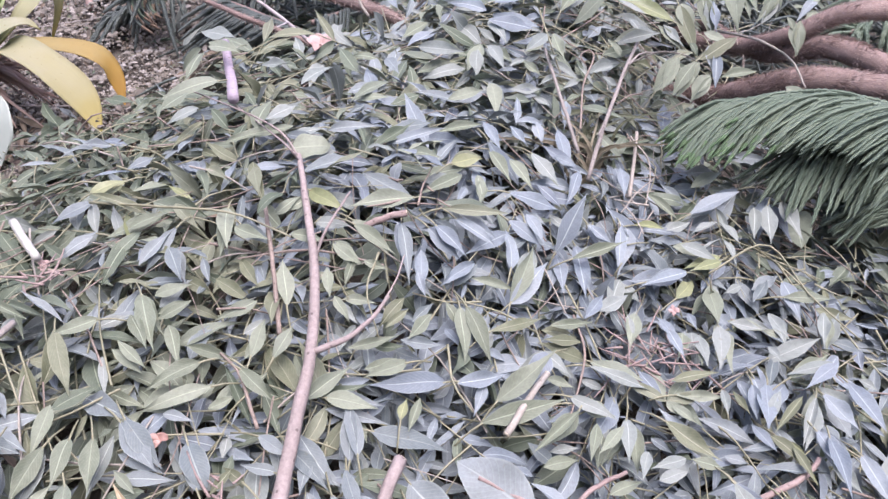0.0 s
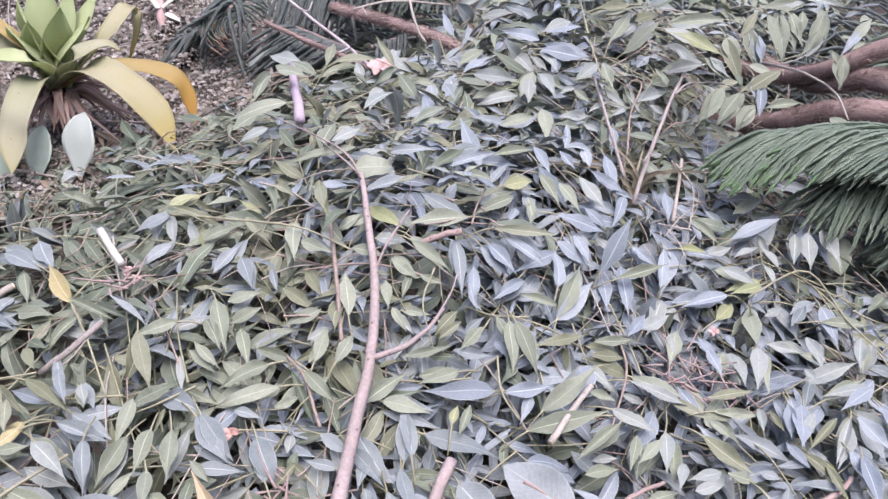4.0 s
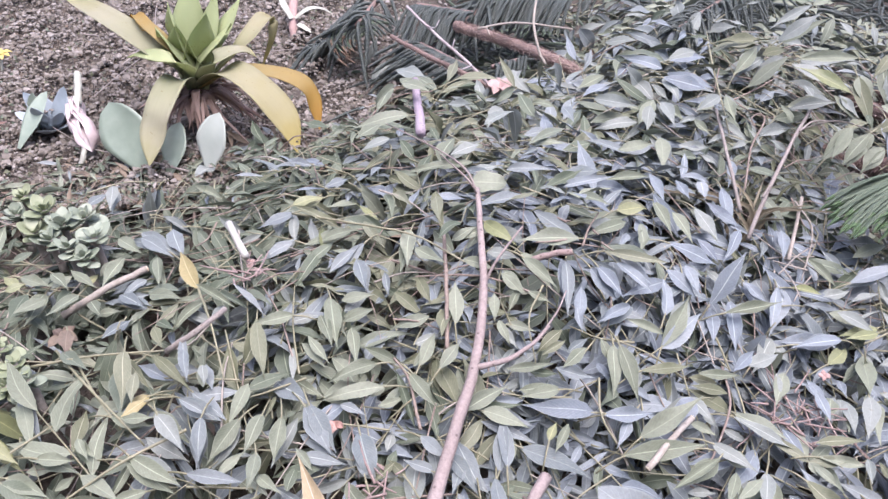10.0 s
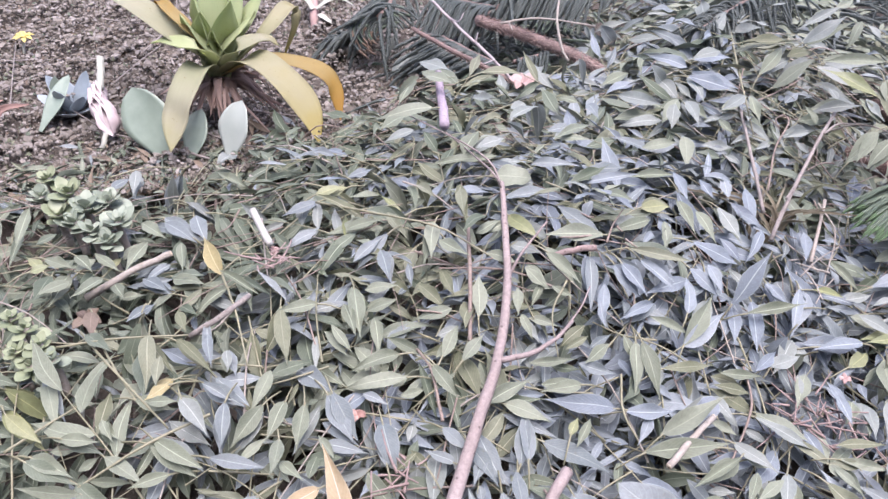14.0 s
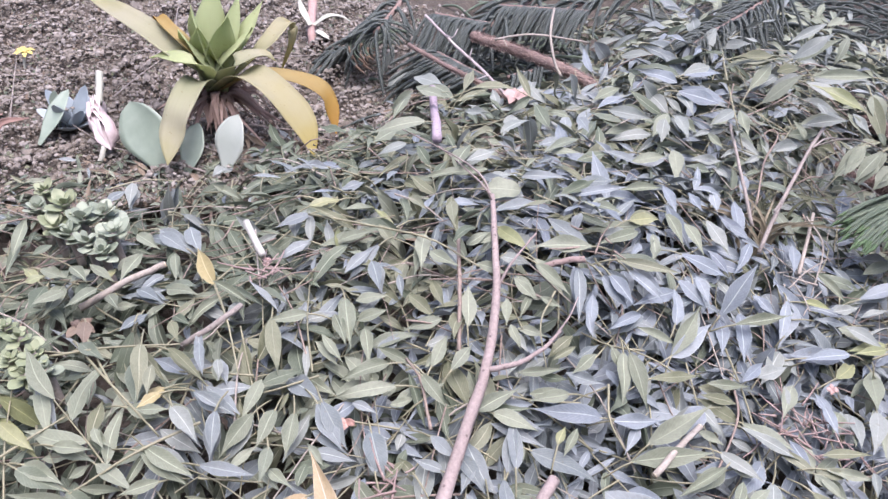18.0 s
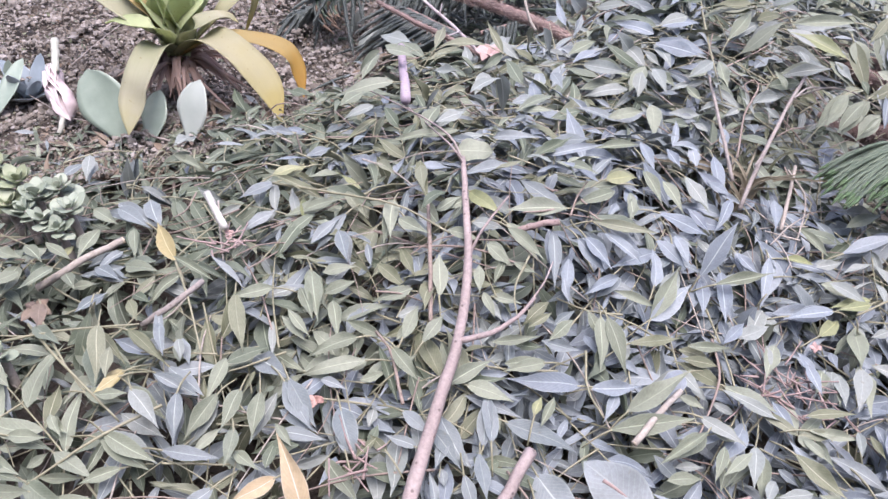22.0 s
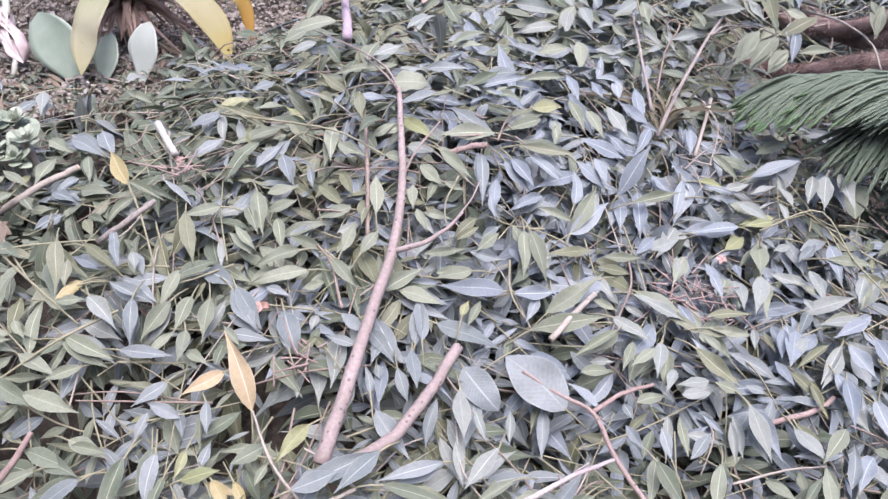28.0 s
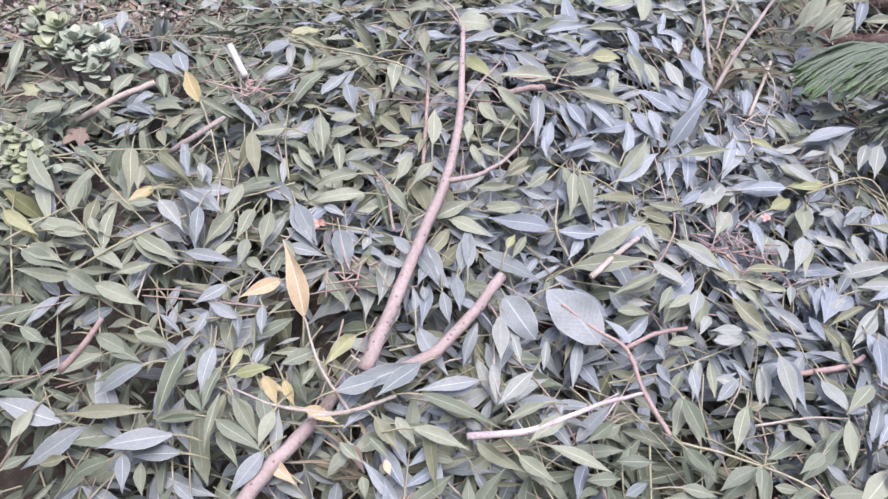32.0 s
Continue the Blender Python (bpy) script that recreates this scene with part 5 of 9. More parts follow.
strew_leaf("o", (-0.047, -0.161, 0.255), (-0.061, -0.192, 0.250), 0.012)
strew_leaf("g", (0.269, 0.021, 0.252), (0.307, 0.022, 0.242), 0.013)
strew_leaf("g", (0.386, 0.158, 0.245), (0.371, 0.090, 0.249), 0.023)
strew_leaf("g", (-0.129, -0.203, 0.255), (-0.160, -0.181, 0.255), 0.013)
strew_leaf("w", (-0.449, 1.169, 0.120), (-0.515, 1.120, 0.071), 0.026)
strew_leaf("w", (-0.546, 1.095, 0.126), (-0.553, 1.050, 0.051), 0.026)
strew_leaf("g", (-0.306, 0.548, 0.320), (-0.359, 0.561, 0.255), 0.026)
strew_leaf("w", (-0.330, 0.616, 0.312), (-0.259, 0.572, 0.337), 0.026)
strew_leaf("g", (-0.296, 0.549, 0.324), (-0.232, 0.507, 0.351), 0.024)
strew_leaf("g", (-0.281, 0.411, 0.320), (-0.302, 0.342, 0.325), 0.022)
strew_leaf("w", (-0.248, 0.362, 0.330), (-0.287, 0.329, 0.318), 0.018)
strew_leaf("w", (-0.199, 0.505, 0.328), (-0.140, 0.478, 0.351), 0.019)
strew_leaf("w", (-0.200, 0.542, 0.324), (-0.164, 0.597, 0.270), 0.020)
strew_leaf("w", (-0.102, 0.374, 0.384), (-0.071, 0.453, 0.382), 0.018)
strew_leaf("w", (-0.155, 0.394, 0.364), (-0.185, 0.416, 0.288), 0.022)
strew_leaf("w", (-0.126, 0.278, 0.382), (-0.087, 0.311, 0.394), 0.018)
strew_leaf("g", (0.016, 0.419, 0.382), (-0.026, 0.339, 0.396), 0.017)
strew_leaf("g", (-0.029, 0.364, 0.380), (0.025, 0.366, 0.385), 0.014)
strew_leaf("s", (-0.003, 0.505, 0.371), (0.027, 0.460, 0.377), 0.019)
strew_leaf("w", (-0.045, 0.639, 0.379), (-0.028, 0.682, 0.308), 0.022)
strew_leaf("g", (-0.066, 1.096, 0.222), (-0.062, 1.080, 0.139), 0.017)
strew_leaf("s", (-0.069, 1.204, 0.204), (-0.030, 1.241, 0.138), 0.043)
strew_leaf("g", (-0.017, 0.510, 0.365), (-0.057, 0.520, 0.365), 0.014)
strew_leaf("g", (-0.068, 0.664, 0.362), (-0.076, 0.701, 0.286), 0.020)
strew_leaf("w", (0.024, 0.794, 0.365), (0.084, 0.772, 0.386), 0.023)
strew_leaf("w", (0.058, 0.913, 0.358), (0.091, 0.971, 0.305), 0.026)
strew_leaf("w", (-0.012, 1.065, 0.261), (0.037, 1.020, 0.316), 0.024)
strew_leaf("s", (0.039, 1.134, 0.297), (0.101, 1.192, 0.289), 0.026)
strew_leaf("w", (0.188, 0.751, 0.401), (0.143, 0.692, 0.403), 0.024)
strew_leaf("b", (0.139, 0.684, 0.387), (0.072, 0.718, 0.382), 0.026)
strew_leaf("w", (0.146, 0.661, 0.384), (0.176, 0.599, 0.380), 0.021)
strew_leaf("w", (0.077, 0.668, 0.385), (0.118, 0.701, 0.318), 0.026)
strew_leaf("w", (0.120, 0.509, 0.370), (0.057, 0.475, 0.370), 0.021)
strew_leaf("w", (0.134, 0.554, 0.381), (0.134, 0.490, 0.375), 0.022)
strew_leaf("w", (0.151, 0.582, 0.377), (0.180, 0.527, 0.372), 0.021)
strew_leaf("w", (0.241, 0.623, 0.389), (0.208, 0.566, 0.379), 0.023)
strew_leaf("w", (0.210, 0.575, 0.365), (0.181, 0.556, 0.359), 0.012)
strew_leaf("g", (0.251, 0.637, 0.385), (0.269, 0.564, 0.371), 0.020)
strew_leaf("w", (0.306, 0.856, 0.393), (0.271, 0.866, 0.316), 0.020)
strew_leaf("w", (0.313, 0.847, 0.388), (0.308, 0.895, 0.318), 0.016)
strew_leaf("o", (0.311, 0.839, 0.380), (0.359, 0.909, 0.376), 0.022)
strew_leaf("w", (0.348, 0.746, 0.521), (0.289, 0.708, 0.483), 0.016)
strew_leaf("g", (0.387, 0.735, 0.510), (0.374, 0.698, 0.473), 0.016)
strew_leaf("w", (0.422, 0.720, 0.495), (0.396, 0.733, 0.508), 0.012)
strew_leaf("w", (0.364, 0.684, 0.363), (0.440, 0.720, 0.376), 0.023)
strew_leaf("w", (0.391, 0.787, 0.362), (0.410, 0.748, 0.359), 0.015)
strew_leaf("g", (0.367, 0.635, 0.363), (0.343, 0.659, 0.382), 0.013)
strew_leaf("w", (0.424, 0.646, 0.421), (0.449, 0.619, 0.394), 0.015)
strew_leaf("w", (0.353, 0.599, 0.364), (0.310, 0.543, 0.373), 0.016)
strew_leaf("b", (0.266, 0.393, 0.314), (0.303, 0.390, 0.297), 0.014)
strew_leaf("b", (0.307, 0.383, 0.298), (0.290, 0.314, 0.290), 0.017)
strew_leaf("b", (0.230, 0.240, 0.318), (0.258, 0.201, 0.307), 0.017)
strew_leaf("b", (0.324, 0.288, 0.277), (0.357, 0.263, 0.263), 0.015)
strew_leaf("w", (0.573, 0.391, 0.273), (0.562, 0.318, 0.272), 0.024)
strew_leaf("w", (0.458, 0.300, 0.256), (0.519, 0.289, 0.246), 0.019)
strew_leaf("w", (0.440, 0.326, 0.257), (0.481, 0.350, 0.256), 0.016)
strew_leaf("b", (0.314, 0.109, 0.272), (0.341, 0.156, 0.271), 0.016)
strew_leaf("w", (0.374, 0.147, 0.252), (0.375, 0.101, 0.249), 0.014)
strew_leaf("b", (0.424, 0.134, 0.250), (0.439, 0.090, 0.250), 0.016)
strew_leaf("b", (0.439, 0.135, 0.237), (0.415, 0.166, 0.241), 0.013)
strew_leaf("w", (0.468, 0.141, 0.237), (0.473, 0.091, 0.242), 0.017)
strew_leaf("w", (0.516, 0.180, 0.233), (0.561, 0.169, 0.234), 0.015)
strew_leaf("w", (0.566, 0.194, 0.246), (0.581, 0.146, 0.247), 0.015)
strew_leaf("w", (0.559, 0.142, 0.236), (0.569, 0.108, 0.245), 0.012)
strew_leaf("w", (0.651, 0.222, 0.236), (0.632, 0.156, 0.231), 0.019)
strew_leaf("w", (0.638, 0.126, 0.240), (0.572, 0.093, 0.236), 0.016)
strew_leaf("b", (0.646, 0.128, 0.239), (0.594, 0.076, 0.241), 0.019)
strew_leaf("w", (0.559, 0.066, 0.239), (0.528, 0.008, 0.242), 0.014)
strew_leaf("o", (0.588, 0.067, 0.234), (0.535, -0.007, 0.249), 0.014)
strew_leaf("b", (0.383, 0.062, 0.243), (0.411, 0.025, 0.238), 0.016)
strew_leaf("o", (0.420, 0.045, 0.251), (0.481, 0.074, 0.252), 0.013)
strew_leaf("g", (0.419, 0.018, 0.243), (0.445, -0.013, 0.248), 0.013)
strew_leaf("w", (0.485, 0.054, 0.240), (0.486, 0.013, 0.245), 0.014)
strew_leaf("o", (0.495, 0.047, 0.247), (0.507, 0.004, 0.253), 0.010)
strew_leaf("g", (0.362, -0.026, 0.244), (0.327, -0.073, 0.249), 0.014)
strew_leaf("g", (0.328, -0.034, 0.252), (0.322, -0.088, 0.253), 0.013)
strew_leaf("o", (0.312, 0.078, 0.260), (0.260, 0.059, 0.278), 0.014)
strew_leaf("w", (0.261, 0.043, 0.272), (0.298, 0.019, 0.268), 0.015)
strew_leaf("o", (0.531, -0.007, 0.242), (0.568, -0.040, 0.241), 0.015)
strew_leaf("b", (0.511, 0.005, 0.242), (0.533, -0.029, 0.242), 0.014)
strew_leaf("w", (0.430, -0.053, 0.238), (0.391, -0.075, 0.237), 0.015)
strew_leaf("w", (-0.667, 0.207, 0.221), (-0.621, 0.141, 0.230), 0.019)
strew_leaf("w", (-0.595, 0.205, 0.239), (-0.601, 0.202, 0.154), 0.020)
strew_leaf("g", (-0.556, 0.067, 0.250), (-0.496, 0.035, 0.263), 0.021)
strew_leaf("s", (-0.526, 0.078, 0.252), (-0.454, 0.054, 0.263), 0.022)
strew_leaf("g", (-0.531, 0.042, 0.241), (-0.523, -0.029, 0.243), 0.020)
strew_leaf("g", (-0.472, 0.039, 0.263), (-0.430, -0.019, 0.269), 0.016)
strew_leaf("g", (-0.446, -0.023, 0.256), (-0.394, -0.034, 0.279), 0.020)
strew_leaf("s", (-0.470, 0.006, 0.249), (-0.485, -0.037, 0.248), 0.015)
strew_leaf("s", (-0.494, -0.026, 0.240), (-0.427, -0.061, 0.276), 0.018)
strew_leaf("g", (-0.596, -0.030, 0.248), (-0.549, -0.051, 0.251), 0.018)
strew_leaf("g", (-0.588, -0.003, 0.235), (-0.540, -0.018, 0.227), 0.014)
strew_leaf("g", (-0.577, -0.069, 0.241), (-0.589, -0.117, 0.248), 0.017)
strew_leaf("g", (-0.542, -0.046, 0.240), (-0.534, -0.117, 0.264), 0.018)
strew_leaf("g", (-0.525, -0.046, 0.235), (-0.482, -0.083, 0.254), 0.018)
strew_leaf("g", (-0.695, -0.032, 0.235), (-0.732, 0.048, 0.237), 0.019)
strew_leaf("k", (-0.662, -0.029, 0.244), (-0.654, 0.007, 0.240), 0.013)
strew_leaf("g", (-0.388, -0.256, 0.258), (-0.362, -0.278, 0.254), 0.012)
strew_leaf("o", (-0.366, -0.170, 0.286), (-0.348, -0.211, 0.280), 0.015)
strew_leaf("o", (-0.357, -0.146, 0.295), (-0.287, -0.177, 0.299), 0.012)
strew_leaf("g", (-0.344, -0.231, 0.280), (-0.310, -0.222, 0.291), 0.013)
strew_leaf("s", (-0.301, -0.186, 0.284), (-0.260, -0.190, 0.278), 0.014)
strew_leaf("s", (-0.332, -0.121, 0.290), (-0.305, -0.166, 0.289), 0.014)
strew_leaf("w", (-0.298, -0.135, 0.290), (-0.285, -0.159, 0.286), 0.012)
strew_leaf("s", (-0.435, -0.137, 0.283), (-0.425, -0.093, 0.280), 0.015)
strew_leaf("o", (-0.392, -0.095, 0.280), (-0.360, -0.121, 0.284), 0.014)
strew_leaf("k", (-0.475, -0.161, 0.269), (-0.423, -0.187, 0.279), 0.018)
strew_leaf("g", (-0.251, -0.369, 0.227), (-0.204, -0.370, 0.239), 0.016)
strew_leaf("k", (-0.118, -0.431, 0.227), (-0.178, -0.451, 0.206), 0.012)
strew_leaf("g", (-0.119, -0.404, 0.239), (-0.107, -0.466, 0.226), 0.011)
strew_leaf("o", (-0.277, -0.527, 0.165), (-0.242, -0.511, 0.177), 0.014)
strew_leaf("g", (-0.170, -0.490, 0.188), (-0.149, -0.525, 0.190), 0.014)
strew_leaf("w", (0.148, -0.241, 0.241), (0.168, -0.288, 0.229), 0.014)
strew_leaf("w", (0.158, -0.194, 0.246), (0.182, -0.234, 0.240), 0.011)
strew_leaf("w", (0.199, -0.174, 0.232), (0.208, -0.214, 0.224), 0.014)
strew_leaf("g", (0.070, -0.352, 0.234), (0.104, -0.376, 0.229), 0.014)
strew_leaf("k", (0.052, -0.389, 0.237), (0.084, -0.402, 0.233), 0.012)
strew_leaf("g", (0.026, -0.406, 0.234), (0.061, -0.425, 0.237), 0.014)
strew_leaf("k", (0.036, -0.405, 0.228), (0.028, -0.443, 0.218), 0.014)
strew_leaf("c", (0.079, -0.406, 0.235), (0.092, -0.421, 0.234), 0.009)
strew_leaf("g", (0.065, -0.434, 0.236), (0.078, -0.455, 0.234), 0.012)
strew_leaf("w", (0.386, -0.058, 0.246), (0.372, -0.098, 0.249), 0.014)
strew_leaf("w", (0.397, -0.086, 0.237), (0.436, -0.066, 0.235), 0.015)
strew_leaf("g", (0.436, -0.054, 0.239), (0.473, -0.062, 0.240), 0.013)
strew_leaf("s", (0.375, -0.145, 0.239), (0.392, -0.183, 0.235), 0.014)
strew_leaf("s", (0.335, -0.150, 0.233), (0.358, -0.185, 0.235), 0.014)
strew_leaf("w", (0.453, -0.115, 0.247), (0.463, -0.168, 0.240), 0.014)
strew_leaf("g", (0.586, -0.088, 0.256), (0.558, -0.150, 0.258), 0.019)
strew_leaf("g", (0.564, -0.142, 0.244), (0.565, -0.214, 0.250), 0.015)
strew_leaf("g", (0.493, -0.182, 0.244), (0.524, -0.203, 0.249), 0.013)
strew_leaf("k", (0.557, -0.160, 0.247), (0.534, -0.203, 0.242), 0.011)
strew_leaf("k", (0.468, -0.253, 0.246), (0.470, -0.294, 0.249), 0.014)
strew_leaf("k", (0.317, -0.300, 0.227), (0.359, -0.288, 0.231), 0.015)
strew_leaf("s", (0.543, -0.212, 0.237), (0.571, -0.226, 0.231), 0.012)
strew_leaf("o", (0.553, -0.019, 0.244), (0.571, -0.069, 0.244), 0.011)
strew_leaf("w", (0.606, 0.057, 0.232), (0.573, -0.016, 0.239), 0.019)
strew_leaf("s", (0.591, -0.163, 0.243), (0.607, -0.094, 0.239), 0.019)
strew_leaf("b", (0.497, 0.681, 0.456), (0.504, 0.643, 0.418), 0.018)
strew_leaf("g", (0.674, 0.721, 0.496), (0.640, 0.679, 0.454), 0.019)
strew_leaf("g", (0.637, 0.672, 0.447), (0.635, 0.632, 0.407), 0.019)
strew_leaf("g", (0.524, 0.710, 0.485), (0.548, 0.678, 0.453), 0.017)
strew_leaf("b", (0.510, 0.627, 0.402), (0.518, 0.582, 0.357), 0.022)
strew_leaf("g", (0.453, 0.613, 0.388), (0.430, 0.570, 0.345), 0.022)
strew_leaf("g", (0.482, 0.609, 0.384), (0.455, 0.566, 0.341), 0.023)
strew_leaf("g", (0.617, 0.675, 0.450), (0.634, 0.656, 0.431), 0.012)
strew_leaf("g", (0.562, 0.718, 0.493), (0.561, 0.679, 0.454), 0.018)
strew_leaf("g", (0.488, 0.644, 0.419), (0.536, 0.635, 0.410), 0.017)
strew_leaf("g", (-0.561, 0.020, 0.213), (-0.558, 0.064, 0.219), 0.015)
strew_leaf("s", (-0.327, 0.088, 0.276), (-0.298, 0.127, 0.282), 0.017)
strew_leaf("g", (-0.285, 0.116, 0.285), (-0.217, 0.164, 0.305), 0.019)
strew_leaf("k", (-0.253, 0.117, 0.292), (-0.267, 0.045, 0.282), 0.020)
strew_leaf("g", (-0.211, 0.031, 0.285), (-0.168, -0.025, 0.276), 0.024)
strew_leaf("w", (-0.242, -0.022, 0.276), (-0.210, 0.001, 0.280), 0.013)
strew_leaf("g", (-0.315, 0.021, 0.276), (-0.310, 0.060, 0.278), 0.013)
strew_leaf("w", (-0.340, -0.045, 0.269), (-0.334, -0.019, 0.271), 0.012)
strew_leaf("k", (-0.378, 0.010, 0.262), (-0.297, -0.017, 0.275), 0.012)
strew_leaf("k", (-0.416, -0.058, 0.249), (-0.381, -0.075, 0.262), 0.014)
strew_leaf("g", (-0.521, -0.048, 0.213), (-0.482, -0.037, 0.220), 0.014)
strew_leaf("k", (-0.410, -0.139, 0.255), (-0.370, -0.212, 0.248), 0.026)
strew_leaf("o", (-0.416, -0.131, 0.254), (-0.352, -0.165, 0.257), 0.012)
strew_leaf("w", (-0.231, -0.174, 0.253), (-0.242, -0.231, 0.242), 0.020)
strew_leaf("w", (-0.175, -0.141, 0.254), (-0.176, -0.210, 0.245), 0.020)
strew_leaf("g", (-0.249, -0.121, 0.262), (-0.245, -0.180, 0.253), 0.018)
strew_leaf("s", (-0.299, -0.161, 0.259), (-0.251, -0.131, 0.261), 0.017)
strew_leaf("s", (-0.163, -0.161, 0.252), (-0.110, -0.170, 0.246), 0.018)
strew_leaf("g", (-0.157, -0.109, 0.258), (-0.106, -0.088, 0.261), 0.015)
strew_leaf("g", (-0.214, -0.046, 0.273), (-0.172, -0.068, 0.268), 0.016)
strew_leaf("k", (-0.246, -0.128, 0.261), (-0.211, -0.087, 0.266), 0.017)
strew_leaf("w", (-0.221, -0.056, 0.271), (-0.197, -0.103, 0.263), 0.011)
strew_leaf("k", (-0.326, -0.242, 0.241), (-0.349, -0.278, 0.232), 0.015)
strew_leaf("w", (-0.327, -0.222, 0.246), (-0.268, -0.234, 0.243), 0.019)
strew_leaf("g", (-0.229, -0.236, 0.241), (-0.212, -0.202, 0.247), 0.013)
strew_leaf("g", (-0.194, -0.227, 0.241), (-0.163, -0.240, 0.239), 0.012)
strew_leaf("s", (-0.153, -0.186, 0.247), (-0.099, -0.173, 0.246), 0.016)
strew_leaf("k", (-0.148, -0.229, 0.240), (-0.154, -0.193, 0.245), 0.013)
strew_leaf("o", (-0.201, 0.247, 0.316), (-0.156, 0.212, 0.325), 0.015)
strew_leaf("s", (-0.154, 0.088, 0.302), (-0.135, 0.054, 0.296), 0.013)
strew_leaf("o", (-0.129, 0.059, 0.299), (-0.075, 0.032, 0.293), 0.018)
strew_leaf("o", (-0.108, 0.089, 0.308), (-0.077, 0.052, 0.299), 0.016)
strew_leaf("g", (-0.057, 0.127, 0.325), (-0.010, 0.122, 0.327), 0.016)
strew_leaf("w", (-0.031, 0.144, 0.333), (0.014, 0.152, 0.334), 0.016)
strew_leaf("g", (-0.003, 0.125, 0.326), (0.032, 0.108, 0.320), 0.013)
strew_leaf("s", (0.011, 0.237, 0.349), (0.082, 0.209, 0.337), 0.025)
strew_leaf("b", (0.103, 0.139, 0.318), (0.110, 0.083, 0.299), 0.018)
strew_leaf("g", (0.025, 0.107, 0.319), (0.022, 0.070, 0.306), 0.013)
strew_leaf("w", (0.020, 0.049, 0.300), (0.044, 0.026, 0.288), 0.012)
strew_leaf("g", (0.023, 0.054, 0.301), (0.063, 0.058, 0.299), 0.014)
strew_leaf("g", (-0.073, 0.035, 0.296), (-0.116, 0.008, 0.284), 0.018)
strew_leaf("w", (-0.079, -0.004, 0.282), (-0.049, 0.018, 0.290), 0.013)
strew_leaf("o", (0.093, 0.072, 0.299), (0.068, 0.033, 0.289), 0.016)
strew_leaf("w", (0.092, 0.250, 0.339), (0.139, 0.287, 0.328), 0.021)
strew_leaf("b", (0.212, 0.226, 0.295), (0.160, 0.160, 0.305), 0.022)
strew_leaf("s", (0.106, 0.046, 0.287), (0.127, 0.078, 0.293), 0.013)
strew_leaf("s", (0.150, 0.076, 0.287), (0.174, 0.072, 0.278), 0.012)
strew_leaf("g", (-0.070, -0.033, 0.273), (-0.052, 0.002, 0.284), 0.014)
strew_leaf("k", (-0.088, -0.045, 0.270), (-0.040, -0.107, 0.253), 0.014)
strew_leaf("g", (-0.105, -0.088, 0.261), (-0.092, -0.065, 0.265), 0.012)
strew_leaf("g", (-0.092, -0.096, 0.259), (-0.063, -0.076, 0.262), 0.012)
strew_leaf("s", (0.012, -0.123, 0.245), (0.061, -0.152, 0.234), 0.020)
strew_leaf("k", (-0.055, -0.168, 0.243), (-0.051, -0.138, 0.247), 0.012)
strew_leaf("g", (0.040, -0.001, 0.279), (0.096, 0.025, 0.280), 0.013)
strew_leaf("k", (0.010, -0.063, 0.261), (0.074, -0.038, 0.263), 0.014)
strew_leaf("s", (0.029, -0.072, 0.256), (0.102, -0.070, 0.248), 0.015)
strew_leaf("s", (0.201, -0.047, 0.237), (0.250, -0.007, 0.238), 0.020)
strew_leaf("s", (0.030, -0.163, 0.237), (0.040, -0.180, 0.232), 0.012)
strew_leaf("w", (0.195, 0.037, 0.262), (0.201, 0.075, 0.272), 0.014)
strew_leaf("s", (0.168, 0.064, 0.278), (0.181, 0.030, 0.265), 0.013)
strew_leaf("k", (0.088, -0.131, 0.235), (0.069, -0.150, 0.233), 0.012)
strew_leaf("b", (0.299, 0.368, 0.277), (0.225, 0.341, 0.300), 0.021)
strew_leaf("b", (0.305, 0.348, 0.271), (0.241, 0.315, 0.291), 0.019)
strew_leaf("b", (0.218, 0.259, 0.296), (0.265, 0.237, 0.273), 0.032)
strew_leaf("w", (0.266, 0.296, 0.280), (0.295, 0.275, 0.266), 0.013)
strew_leaf("w", (0.248, 0.217, 0.278), (0.225, 0.141, 0.278), 0.024)
strew_leaf("b", (0.279, 0.224, 0.266), (0.295, 0.170, 0.254), 0.020)
strew_leaf("b", (0.306, 0.232, 0.256), (0.330, 0.182, 0.242), 0.019)
strew_leaf("w", (0.306, 0.237, 0.257), (0.346, 0.275, 0.246), 0.019)
strew_leaf("b", (0.326, 0.313, 0.259), (0.360, 0.265, 0.241), 0.021)
strew_leaf("w", (0.373, 0.228, 0.233), (0.403, 0.200, 0.224), 0.014)
strew_leaf("b", (0.504, 0.272, 0.219), (0.537, 0.320, 0.224), 0.020)
strew_leaf("k", (0.386, 0.515, 0.285), (0.367, 0.467, 0.279), 0.018)
strew_leaf("w", (0.612, 0.454, 0.238), (0.645, 0.407, 0.182), 0.026)
strew_leaf("s", (0.479, 0.411, 0.244), (0.442, 0.443, 0.256), 0.017)
strew_leaf("k", (0.489, 0.415, 0.243), (0.403, 0.414, 0.257), 0.019)
strew_leaf("w", (0.514, 0.241, 0.216), (0.509, 0.273, 0.219), 0.012)
strew_leaf("w", (0.555, 0.275, 0.218), (0.524, 0.254, 0.217), 0.013)
strew_leaf("s", (0.566, 0.267, 0.218), (0.611, 0.305, 0.224), 0.020)
strew_leaf("o", (0.263, 0.094, 0.255), (0.315, 0.107, 0.241), 0.016)
strew_leaf("w", (0.286, 0.115, 0.251), (0.347, 0.139, 0.234), 0.013)
strew_leaf("w", (0.238, 0.032, 0.249), (0.289, 0.071, 0.243), 0.022)
strew_leaf("w", (0.282, 0.055, 0.243), (0.310, 0.042, 0.234), 0.012)
